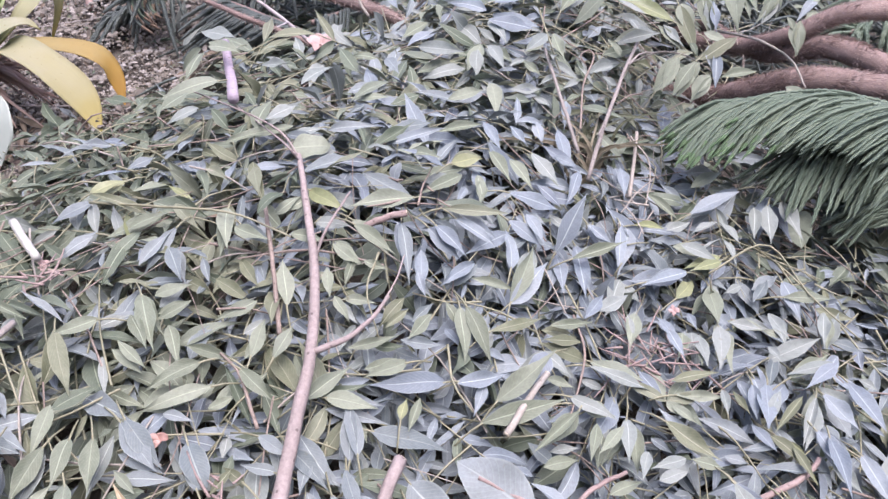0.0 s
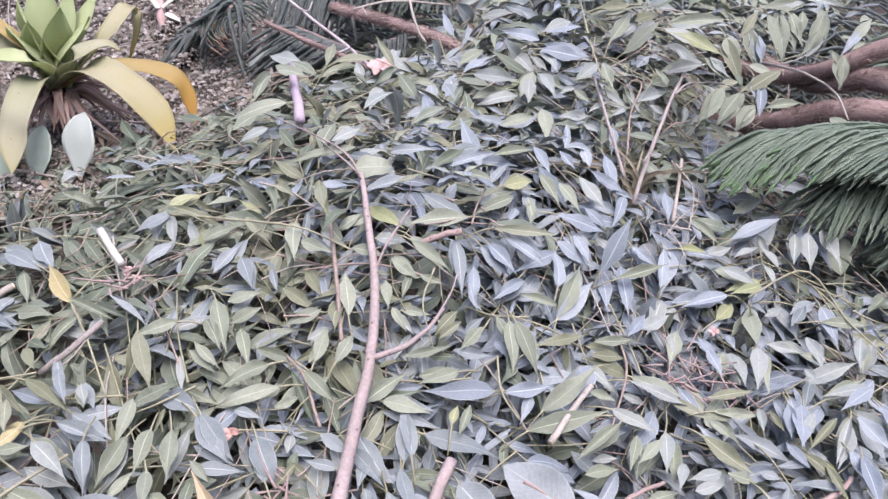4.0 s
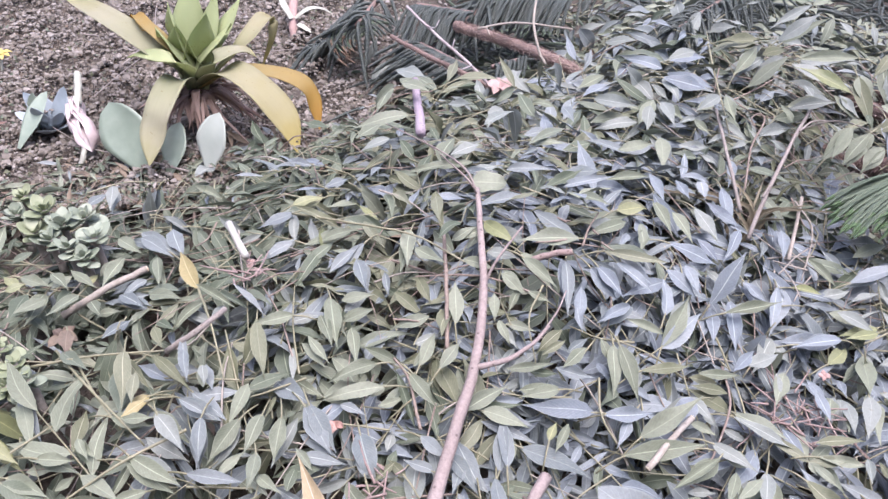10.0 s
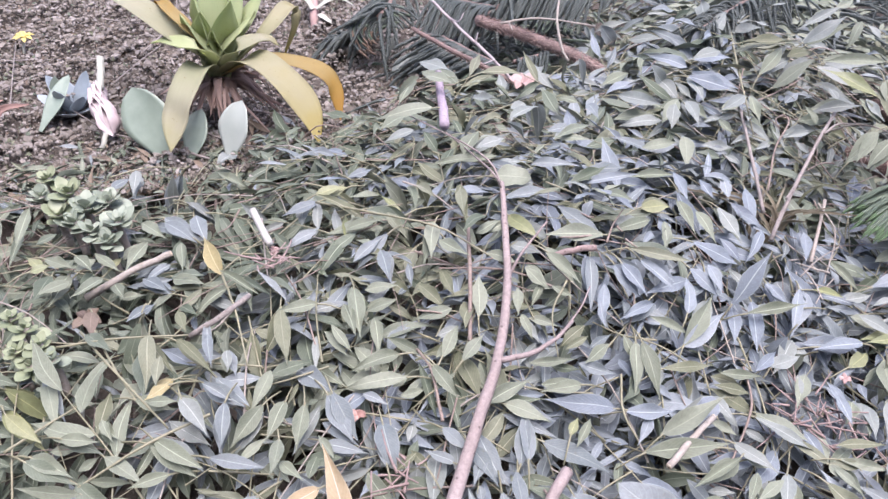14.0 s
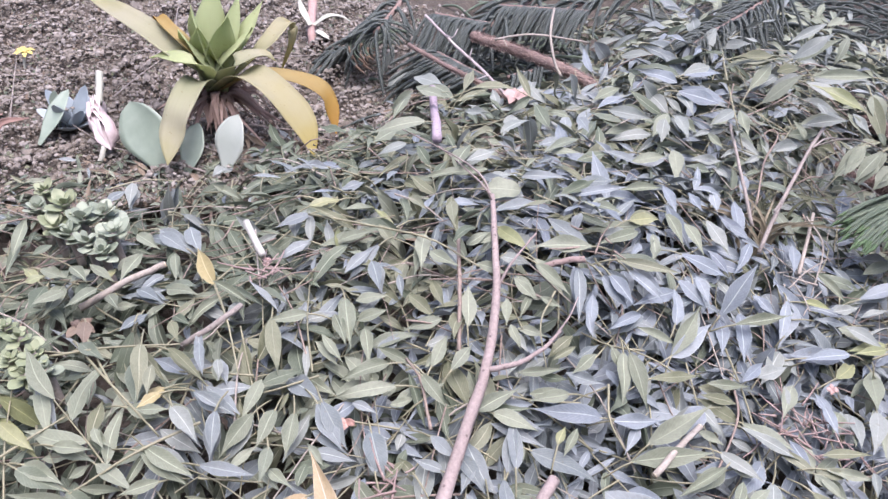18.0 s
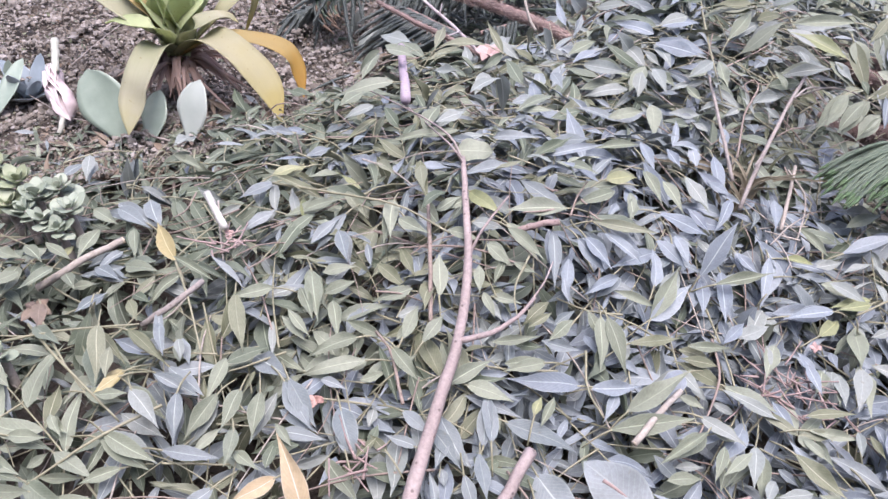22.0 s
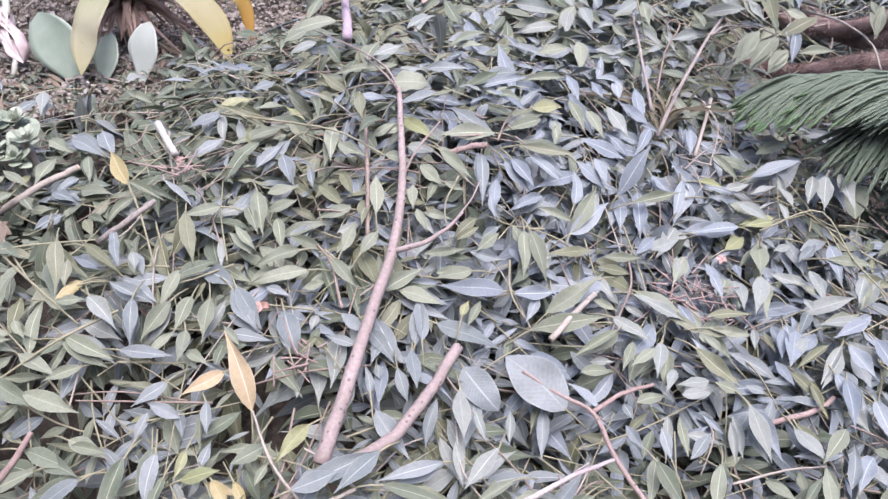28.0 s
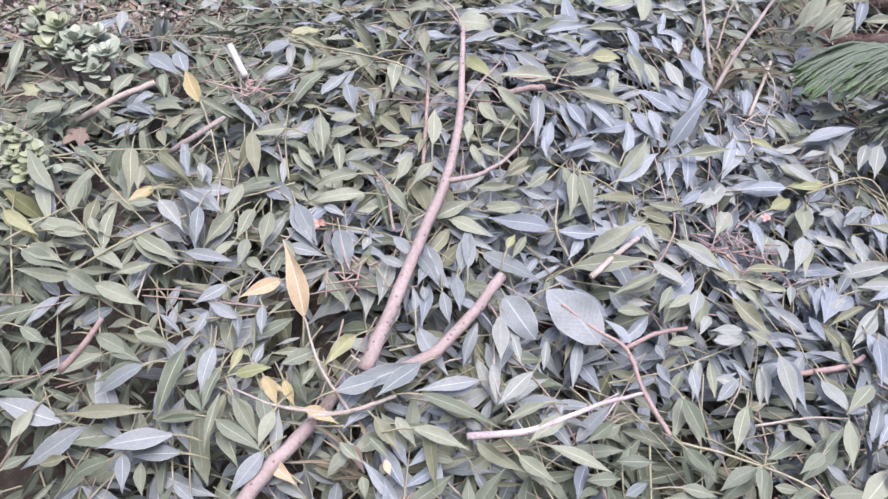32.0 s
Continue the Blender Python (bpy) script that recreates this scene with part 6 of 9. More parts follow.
strew_leaf("w", (0.314, 0.043, 0.233), (0.348, 0.035, 0.226), 0.012)
strew_leaf("k", (0.425, 0.009, 0.217), (0.458, -0.008, 0.217), 0.013)
strew_leaf("g", (0.378, 0.002, 0.220), (0.346, -0.055, 0.217), 0.016)
strew_leaf("w", (0.281, -0.059, 0.221), (0.315, -0.046, 0.221), 0.012)
strew_leaf("s", (0.255, -0.054, 0.226), (0.292, -0.078, 0.217), 0.015)
strew_leaf("s", (0.399, -0.016, 0.217), (0.422, -0.034, 0.216), 0.012)
strew_leaf("b", (0.470, 0.205, 0.215), (0.476, 0.175, 0.213), 0.012)
strew_leaf("w", (0.540, 0.210, 0.213), (0.581, 0.195, 0.213), 0.015)
strew_leaf("w", (0.593, 0.225, 0.215), (0.592, 0.167, 0.212), 0.020)
strew_leaf("b", (0.582, 0.105, 0.210), (0.539, 0.043, 0.214), 0.026)
strew_leaf("s", (0.483, -0.026, 0.217), (0.509, -0.035, 0.217), 0.012)
strew_leaf("w", (-0.507, 1.120, 0.061), (-0.448, 1.164, 0.113), 0.026)
strew_leaf("o", (-0.147, 0.540, 0.288), (-0.182, 0.498, 0.287), 0.018)
strew_leaf("w", (-0.120, 0.599, 0.291), (-0.131, 0.513, 0.296), 0.026)
strew_leaf("s", (-0.115, 0.575, 0.293), (-0.084, 0.603, 0.225), 0.026)
strew_leaf("s", (-0.125, 0.486, 0.301), (-0.078, 0.520, 0.245), 0.026)
strew_leaf("w", (-0.151, 0.401, 0.313), (-0.124, 0.443, 0.309), 0.017)
strew_leaf("g", (-0.106, 0.348, 0.332), (-0.196, 0.307, 0.316), 0.019)
strew_leaf("w", (-0.097, 0.312, 0.338), (-0.066, 0.346, 0.339), 0.016)
strew_leaf("w", (0.001, 0.661, 0.323), (0.046, 0.698, 0.337), 0.020)
strew_leaf("w", (0.097, 0.696, 0.348), (0.143, 0.636, 0.348), 0.026)
strew_leaf("w", (0.084, 0.764, 0.347), (0.137, 0.753, 0.357), 0.019)
strew_leaf("s", (0.158, 0.540, 0.336), (0.189, 0.477, 0.325), 0.024)
strew_leaf("w", (0.118, 0.596, 0.341), (0.137, 0.558, 0.338), 0.014)
strew_leaf("s", (0.022, 0.343, 0.345), (0.094, 0.376, 0.356), 0.019)
strew_leaf("b", (0.031, 0.312, 0.347), (0.109, 0.329, 0.374), 0.017)
strew_leaf("k", (0.013, 0.294, 0.350), (0.066, 0.353, 0.359), 0.020)
strew_leaf("k", (0.016, 0.440, 0.331), (0.062, 0.476, 0.331), 0.020)
strew_leaf("w", (0.179, 0.688, 0.357), (0.228, 0.728, 0.358), 0.034)
strew_leaf("w", (0.211, 0.606, 0.344), (0.239, 0.634, 0.346), 0.013)
strew_leaf("w", (0.256, 0.703, 0.353), (0.279, 0.655, 0.343), 0.018)
strew_leaf("w", (0.275, 0.791, 0.354), (0.318, 0.855, 0.374), 0.026)
strew_leaf("w", (0.363, 1.090, 0.311), (0.416, 1.147, 0.330), 0.026)
strew_leaf("w", (0.363, 1.090, 0.311), (0.436, 1.120, 0.298), 0.024)
strew_leaf("w", (0.398, 0.966, 0.321), (0.491, 0.959, 0.358), 0.026)
strew_leaf("g", (0.448, 0.674, 0.449), (0.466, 0.637, 0.412), 0.031)
strew_leaf("w", (0.391, 0.793, 0.323), (0.457, 0.838, 0.326), 0.026)
strew_leaf("k", (0.468, 0.630, 0.405), (0.485, 0.616, 0.391), 0.012)
strew_leaf("g", (0.509, 0.594, 0.369), (0.487, 0.570, 0.345), 0.014)
strew_leaf("s", (0.505, 0.633, 0.408), (0.514, 0.595, 0.370), 0.018)
strew_leaf("o", (0.512, 0.700, 0.475), (0.560, 0.699, 0.474), 0.014)
strew_leaf("g", (0.541, 0.715, 0.490), (0.565, 0.672, 0.447), 0.022)
strew_leaf("w", (0.577, 0.663, 0.438), (0.605, 0.698, 0.473), 0.017)
strew_leaf("g", (0.626, 0.669, 0.444), (0.634, 0.633, 0.408), 0.018)
strew_leaf("w", (0.504, 0.717, 0.492), (0.575, 0.729, 0.504), 0.022)
strew_leaf("w", (0.532, 0.735, 0.510), (0.621, 0.732, 0.507), 0.026)
strew_leaf("o", (0.491, 0.711, 0.486), (0.462, 0.672, 0.447), 0.016)
strew_leaf("g", (0.531, 0.601, 0.376), (0.571, 0.610, 0.385), 0.014)
strew_leaf("o", (0.229, 0.911, 0.350), (0.318, 0.912, 0.379), 0.019)
strew_leaf("k", (0.224, 0.889, 0.353), (0.286, 0.909, 0.307), 0.026)
strew_leaf("w", (0.338, 0.662, 0.329), (0.389, 0.712, 0.318), 0.019)
strew_leaf("w", (0.345, 0.635, 0.322), (0.378, 0.620, 0.309), 0.013)
strew_leaf("s", (0.320, 0.728, 0.342), (0.343, 0.790, 0.339), 0.023)
strew_leaf("w", (0.447, 0.734, 0.509), (0.462, 0.711, 0.486), 0.012)
strew_leaf("s", (0.198, 0.534, 0.332), (0.242, 0.532, 0.326), 0.015)
strew_leaf("w", (0.233, 0.528, 0.326), (0.258, 0.520, 0.320), 0.012)
strew_leaf("g", (-0.318, -0.411, 0.174), (-0.287, -0.385, 0.188), 0.015)
strew_leaf("s", (-0.195, -0.304, 0.226), (-0.196, -0.340, 0.215), 0.013)
strew_leaf("s", (-0.164, -0.292, 0.230), (-0.142, -0.323, 0.223), 0.013)
strew_leaf("s", (-0.251, -0.453, 0.158), (-0.214, -0.465, 0.162), 0.013)
strew_leaf("k", (-0.125, -0.314, 0.225), (-0.093, -0.274, 0.232), 0.017)
strew_leaf("s", (-0.111, -0.350, 0.218), (-0.114, -0.315, 0.225), 0.012)
strew_leaf("k", (-0.082, -0.335, 0.222), (-0.046, -0.298, 0.229), 0.018)
strew_leaf("g", (-0.047, -0.350, 0.220), (-0.044, -0.320, 0.224), 0.012)
strew_leaf("s", (0.010, -0.313, 0.224), (-0.007, -0.341, 0.220), 0.012)
strew_leaf("s", (0.047, -0.220, 0.227), (0.099, -0.270, 0.216), 0.025)
strew_leaf("w", (0.127, -0.225, 0.216), (0.167, -0.277, 0.205), 0.015)
strew_leaf("w", (0.129, -0.198, 0.217), (0.167, -0.244, 0.207), 0.018)
strew_leaf("w", (0.164, -0.271, 0.207), (0.221, -0.202, 0.205), 0.020)
strew_leaf("g", (0.191, -0.291, 0.202), (0.217, -0.229, 0.203), 0.015)
strew_leaf("s", (0.236, -0.137, 0.211), (0.249, -0.207, 0.201), 0.019)
strew_leaf("k", (0.049, -0.343, 0.215), (0.094, -0.374, 0.205), 0.019)
strew_leaf("g", (0.118, -0.366, 0.204), (0.149, -0.358, 0.202), 0.012)
strew_leaf("g", (0.114, -0.325, 0.210), (0.130, -0.300, 0.209), 0.012)
strew_leaf("w", (0.161, -0.310, 0.204), (0.132, -0.307, 0.209), 0.012)
strew_leaf("o", (0.173, -0.328, 0.202), (0.216, -0.307, 0.198), 0.016)
strew_leaf("k", (0.293, -0.317, 0.193), (0.336, -0.297, 0.195), 0.016)
strew_leaf("s", (0.339, -0.318, 0.195), (0.364, -0.289, 0.197), 0.013)
strew_leaf("k", (0.327, -0.284, 0.195), (0.335, -0.252, 0.197), 0.012)
strew_leaf("k", (0.320, -0.184, 0.202), (0.348, -0.200, 0.200), 0.012)
strew_leaf("s", (0.332, -0.103, 0.211), (0.349, -0.120, 0.209), 0.012)
strew_leaf("k", (0.364, -0.171, 0.204), (0.372, -0.125, 0.208), 0.016)
strew_leaf("w", (0.388, -0.103, 0.211), (0.392, -0.166, 0.205), 0.013)
strew_leaf("g", (0.402, -0.099, 0.212), (0.415, -0.157, 0.209), 0.012)
strew_leaf("s", (0.419, -0.155, 0.208), (0.443, -0.114, 0.213), 0.016)
strew_leaf("w", (0.412, -0.122, 0.210), (0.458, -0.123, 0.214), 0.014)
strew_leaf("g", (0.381, -0.162, 0.206), (0.376, -0.231, 0.200), 0.017)
strew_leaf("o", (0.454, -0.154, 0.212), (0.480, -0.138, 0.214), 0.012)
strew_leaf("k", (0.485, -0.215, 0.211), (0.523, -0.176, 0.215), 0.016)
strew_leaf("w", (0.466, -0.080, 0.216), (0.480, -0.138, 0.214), 0.017)
strew_leaf("w", (0.485, -0.092, 0.216), (0.508, -0.139, 0.216), 0.018)
strew_leaf("g", (0.543, -0.136, 0.217), (0.550, -0.171, 0.216), 0.012)
strew_leaf("k", (0.524, -0.219, 0.213), (0.570, -0.145, 0.218), 0.025)
strew_leaf("k", (0.557, -0.235, 0.213), (0.603, -0.209, 0.215), 0.018)
strew_leaf("k", (0.560, -0.204, 0.216), (0.574, -0.172, 0.216), 0.012)
strew_leaf("g", (0.620, -0.208, 0.215), (0.639, -0.148, 0.276), 0.019)
strew_leaf("g", (0.625, -0.171, 0.215), (0.593, -0.246, 0.213), 0.026)
strew_leaf("w", (0.612, -0.007, 0.214), (0.635, -0.058, 0.215), 0.019)
strew_leaf("w", (0.670, -0.043, 0.211), (0.689, 0.025, 0.207), 0.020)
strew_leaf("s", (0.629, -0.098, 0.216), (0.659, -0.125, 0.214), 0.014)
strew_leaf("k", (0.638, -0.076, 0.215), (0.668, -0.073, 0.212), 0.012)
strew_leaf("k", (0.672, -0.033, 0.210), (0.703, -0.091, 0.210), 0.020)
strew_leaf("w", (0.725, -0.025, 0.205), (0.679, -0.073, 0.212), 0.022)
strew_leaf("g", (0.654, -0.145, 0.215), (0.697, -0.136, 0.211), 0.015)
strew_leaf("g", (0.627, -0.186, 0.216), (0.661, -0.201, 0.213), 0.013)
strew_leaf("g", (0.651, -0.197, 0.214), (0.699, -0.180, 0.211), 0.017)
strew_leaf("k", (0.656, -0.217, 0.212), (0.697, -0.207, 0.211), 0.014)
strew_leaf("g", (0.497, -0.245, 0.209), (0.532, -0.242, 0.212), 0.012)
strew_leaf("k", (0.551, -0.221, 0.213), (0.502, -0.276, 0.207), 0.014)
strew_leaf("k", (0.554, -0.243, 0.212), (0.545, -0.267, 0.210), 0.012)
strew_leaf("w", (0.374, 0.232, 0.234), (0.350, 0.161, 0.234), 0.025)
strew_leaf("b", (0.388, 0.235, 0.230), (0.469, 0.270, 0.222), 0.026)
strew_leaf("w", (0.511, 0.269, 0.218), (0.511, 0.250, 0.141), 0.026)
strew_leaf("w", (0.471, 0.170, 0.214), (0.470, 0.113, 0.214), 0.030)
strew_leaf("s", (0.565, 0.244, 0.216), (0.595, 0.290, 0.221), 0.019)
strew_leaf("g", (0.570, 0.197, 0.212), (0.604, 0.184, 0.211), 0.012)
strew_leaf("s", (0.612, 0.271, 0.220), (0.630, 0.217, 0.214), 0.019)
strew_leaf("w", (0.650, 0.177, 0.211), (0.682, 0.247, 0.217), 0.026)
strew_leaf("s", (0.663, 0.192, 0.213), (0.705, 0.185, 0.210), 0.015)
strew_leaf("w", (0.562, 0.138, 0.211), (0.631, 0.159, 0.245), 0.026)
strew_leaf("w", (0.611, 0.115, 0.210), (0.654, 0.166, 0.210), 0.022)
strew_leaf("b", (0.610, 0.103, 0.210), (0.612, 0.087, 0.132), 0.023)
strew_leaf("w", (0.627, 0.110, 0.209), (0.672, 0.061, 0.207), 0.023)
strew_leaf("s", (0.630, 0.089, 0.209), (0.650, 0.030, 0.210), 0.021)
strew_leaf("s", (0.604, 0.050, 0.211), (0.617, 0.001, 0.213), 0.034)
strew_leaf("w", (0.686, 0.133, 0.208), (0.710, 0.120, 0.206), 0.012)
strew_leaf("g", (0.344, -0.015, 0.222), (0.333, -0.067, 0.216), 0.018)
strew_leaf("s", (-0.687, 0.164, 0.203), (-0.685, 0.212, 0.200), 0.016)
strew_leaf("w", (-0.671, 0.218, 0.201), (-0.641, 0.158, 0.205), 0.023)
strew_leaf("k", (-0.739, 0.452, 0.074), (-0.739, 0.467, -0.004), 0.026)
strew_leaf("k", (-0.732, 0.026, 0.211), (-0.698, -0.054, 0.212), 0.013)
strew_leaf("s", (-0.615, 0.059, 0.215), (-0.567, 0.082, 0.219), 0.012)
strew_leaf("w", (-0.573, 0.298, 0.207), (-0.575, 0.376, 0.188), 0.026)
strew_leaf("g", (-0.548, 0.266, 0.212), (-0.484, 0.236, 0.229), 0.019)
strew_leaf("g", (-0.433, -0.296, 0.225), (-0.404, -0.284, 0.230), 0.012)
strew_leaf("g", (-0.391, -0.304, 0.222), (-0.373, -0.283, 0.230), 0.012)
strew_leaf("w", (-0.151, 0.336, 0.324), (-0.093, 0.373, 0.366), 0.021)
strew_leaf("s", (-0.110, 0.321, 0.334), (-0.059, 0.294, 0.346), 0.020)
strew_leaf("w", (-0.033, 0.277, 0.349), (-0.082, 0.254, 0.343), 0.019)
strew_leaf("o", (-0.253, 0.388, 0.290), (-0.276, 0.308, 0.292), 0.013)
strew_leaf("g", (-0.243, 0.402, 0.291), (-0.269, 0.400, 0.215), 0.019)
strew_leaf("w", (-0.480, 0.775, 0.077), (-0.402, 0.815, 0.099), 0.026)
strew_leaf("o", (-0.333, 0.228, 0.276), (-0.296, 0.268, 0.216), 0.014)
strew_leaf("k", (-0.264, 0.082, 0.286), (-0.242, 0.129, 0.295), 0.018)
strew_leaf("o", (-0.218, 0.176, 0.305), (-0.171, 0.123, 0.308), 0.016)
strew_leaf("k", (-0.380, 0.446, 0.249), (-0.401, 0.385, 0.249), 0.014)
strew_leaf("s", (-0.126, 0.512, 0.297), (-0.084, 0.545, 0.237), 0.026)
strew_leaf("w", (-0.095, 1.368, 0.112), (-0.008, 1.391, 0.155), 0.026)
strew_leaf("w", (-0.126, 1.251, 0.115), (-0.078, 1.216, 0.038), 0.026)
strew_leaf("w", (-0.114, 1.739, 0.074), (-0.114, 1.732, -0.006), 0.026)
strew_leaf("s", (-0.015, 1.615, 0.133), (0.063, 1.622, 0.114), 0.026)
strew_leaf("w", (-0.005, 1.648, 0.140), (0.095, 1.645, 0.132), 0.026)
strew_leaf("b", (0.078, 1.075, 0.289), (0.122, 1.112, 0.298), 0.034)
strew_leaf("w", (0.025, 1.336, 0.201), (0.099, 1.364, 0.207), 0.026)
strew_leaf("b", (0.138, 1.581, 0.204), (0.161, 1.618, 0.138), 0.026)
strew_leaf("w", (0.074, 0.784, 0.343), (0.135, 0.738, 0.356), 0.026)
strew_leaf("w", (0.155, 0.796, 0.358), (0.204, 0.854, 0.357), 0.026)
strew_leaf("w", (0.152, 0.721, 0.358), (0.236, 0.699, 0.355), 0.026)
strew_leaf("w", (0.090, 0.730, 0.349), (0.135, 0.756, 0.288), 0.026)
strew_leaf("w", (0.018, 0.682, 0.330), (0.045, 0.728, 0.338), 0.028)
strew_leaf("w", (0.052, 0.545, 0.329), (0.104, 0.577, 0.338), 0.021)
strew_leaf("w", (0.167, 0.639, 0.351), (0.178, 0.594, 0.343), 0.016)
strew_leaf("w", (0.147, 0.641, 0.350), (0.159, 0.595, 0.343), 0.016)
strew_leaf("w", (0.276, 0.821, 0.354), (0.306, 0.893, 0.370), 0.026)
strew_leaf("o", (0.241, 0.920, 0.349), (0.324, 0.916, 0.365), 0.026)
strew_leaf("s", (-0.003, 0.557, 0.319), (0.007, 0.631, 0.323), 0.025)
strew_leaf("w", (-0.039, 0.448, 0.323), (-0.006, 0.522, 0.319), 0.019)
strew_leaf("s", (0.115, 0.475, 0.331), (0.164, 0.524, 0.334), 0.021)
strew_leaf("w", (0.158, 0.536, 0.336), (0.176, 0.507, 0.330), 0.012)
strew_leaf("w", (0.192, 0.531, 0.332), (0.248, 0.547, 0.328), 0.020)
strew_leaf("w", (0.320, 0.631, 0.329), (0.381, 0.700, 0.320), 0.024)
strew_leaf("w", (-0.182, 0.015, 0.284), (-0.157, 0.060, 0.295), 0.016)
strew_leaf("s", (-0.276, -0.186, 0.254), (-0.251, -0.242, 0.240), 0.021)
strew_leaf("g", (-0.157, -0.107, 0.261), (-0.113, -0.068, 0.266), 0.020)
strew_leaf("w", (-0.323, -0.242, 0.242), (-0.262, -0.263, 0.236), 0.022)
strew_leaf("b", (0.067, 0.169, 0.333), (0.098, 0.102, 0.308), 0.020)
strew_leaf("o", (0.122, 0.320, 0.332), (0.167, 0.360, 0.321), 0.021)
strew_leaf("k", (0.113, 0.220, 0.331), (0.201, 0.214, 0.333), 0.022)
strew_leaf("s", (0.174, 0.148, 0.299), (0.138, 0.100, 0.297), 0.018)
strew_leaf("g", (0.062, -0.019, 0.269), (0.108, 0.003, 0.271), 0.014)
strew_leaf("b", (0.158, -0.010, 0.257), (0.083, -0.031, 0.263), 0.024)
strew_leaf("s", (0.032, -0.053, 0.261), (0.093, -0.059, 0.252), 0.017)
strew_leaf("w", (0.467, 0.314, 0.228), (0.536, 0.308, 0.223), 0.024)
strew_leaf("w", (0.446, 0.352, 0.236), (0.478, 0.381, 0.238), 0.015)
strew_leaf("b", (0.368, 0.443, 0.273), (0.385, 0.399, 0.258), 0.017)
strew_leaf("s", (0.576, 0.371, 0.232), (0.603, 0.456, 0.240), 0.026)
strew_leaf("w", (0.272, 0.085, 0.250), (0.324, 0.074, 0.234), 0.019)
strew_leaf("k", (0.434, 0.043, 0.218), (0.467, 0.013, 0.216), 0.015)
strew_leaf("w", (0.342, -0.005, 0.222), (0.340, -0.057, 0.216), 0.016)
strew_leaf("w", (0.460, 0.169, 0.215), (0.460, 0.122, 0.214), 0.016)
strew_leaf("b", (0.423, 0.175, 0.220), (0.451, 0.155, 0.215), 0.012)
strew_leaf("w", (0.394, 0.184, 0.225), (0.384, 0.126, 0.225), 0.020)
strew_leaf("s", (0.543, 0.113, 0.211), (0.535, 0.042, 0.214), 0.024)
strew_leaf("s", (0.524, 0.020, 0.215), (0.562, -0.004, 0.216), 0.015)
strew_leaf("g", (-0.484, 1.075, 0.064), (-0.399, 1.054, 0.083), 0.026)
strew_leaf("w", (-0.174, 0.485, 0.291), (-0.193, 0.492, 0.213), 0.026)
strew_leaf("w", (-0.032, 0.480, 0.319), (0.010, 0.508, 0.323), 0.017)
strew_leaf("w", (0.053, 0.544, 0.328), (0.107, 0.569, 0.337), 0.020)
strew_leaf("w", (0.422, 0.646, 0.421), (0.457, 0.622, 0.397), 0.016)
strew_leaf("g", (0.487, 0.609, 0.384), (0.455, 0.570, 0.345), 0.022)
strew_leaf("w", (0.487, 0.686, 0.461), (0.504, 0.639, 0.414), 0.023)
strew_leaf("o", (0.486, 0.612, 0.387), (0.544, 0.641, 0.416), 0.024)
strew_leaf("o", (-0.283, -0.447, 0.157), (-0.198, -0.426, 0.180), 0.015)
strew_leaf("g", (-0.193, -0.435, 0.179), (-0.129, -0.414, 0.198), 0.015)
strew_leaf("w", (-0.072, -0.372, 0.215), (-0.058, -0.428, 0.201), 0.016)
strew_leaf("s", (-0.202, -0.472, 0.163), (-0.134, -0.458, 0.184), 0.024)
strew_leaf("y", (-0.098, -0.361, 0.217), (-0.057, -0.367, 0.217), 0.014)
strew_leaf("w", (0.026, -0.388, 0.210), (0.054, -0.408, 0.203), 0.012)
strew_leaf("k", (0.088, -0.299, 0.217), (0.188, -0.300, 0.210), 0.015)
strew_leaf("g", (0.079, -0.406, 0.201), (0.076, -0.388, 0.206), 0.012)
strew_leaf("g", (0.390, -0.179, 0.204), (0.409, -0.223, 0.204), 0.016)
strew_leaf("b", (0.636, -0.086, 0.216), (0.605, -0.146, 0.218), 0.023)
strew_leaf("w", (0.360, 0.229, 0.238), (0.334, 0.230, 0.162), 0.026)
strew_leaf("w", (0.406, -0.069, 0.214), (0.444, -0.033, 0.217), 0.027)
strew_leaf("g", (0.371, -0.003, 0.220), (0.340, -0.064, 0.216), 0.017)
strew_leaf("s", (0.407, 0.089, 0.220), (0.428, 0.041, 0.218), 0.018)
gather_leaves()


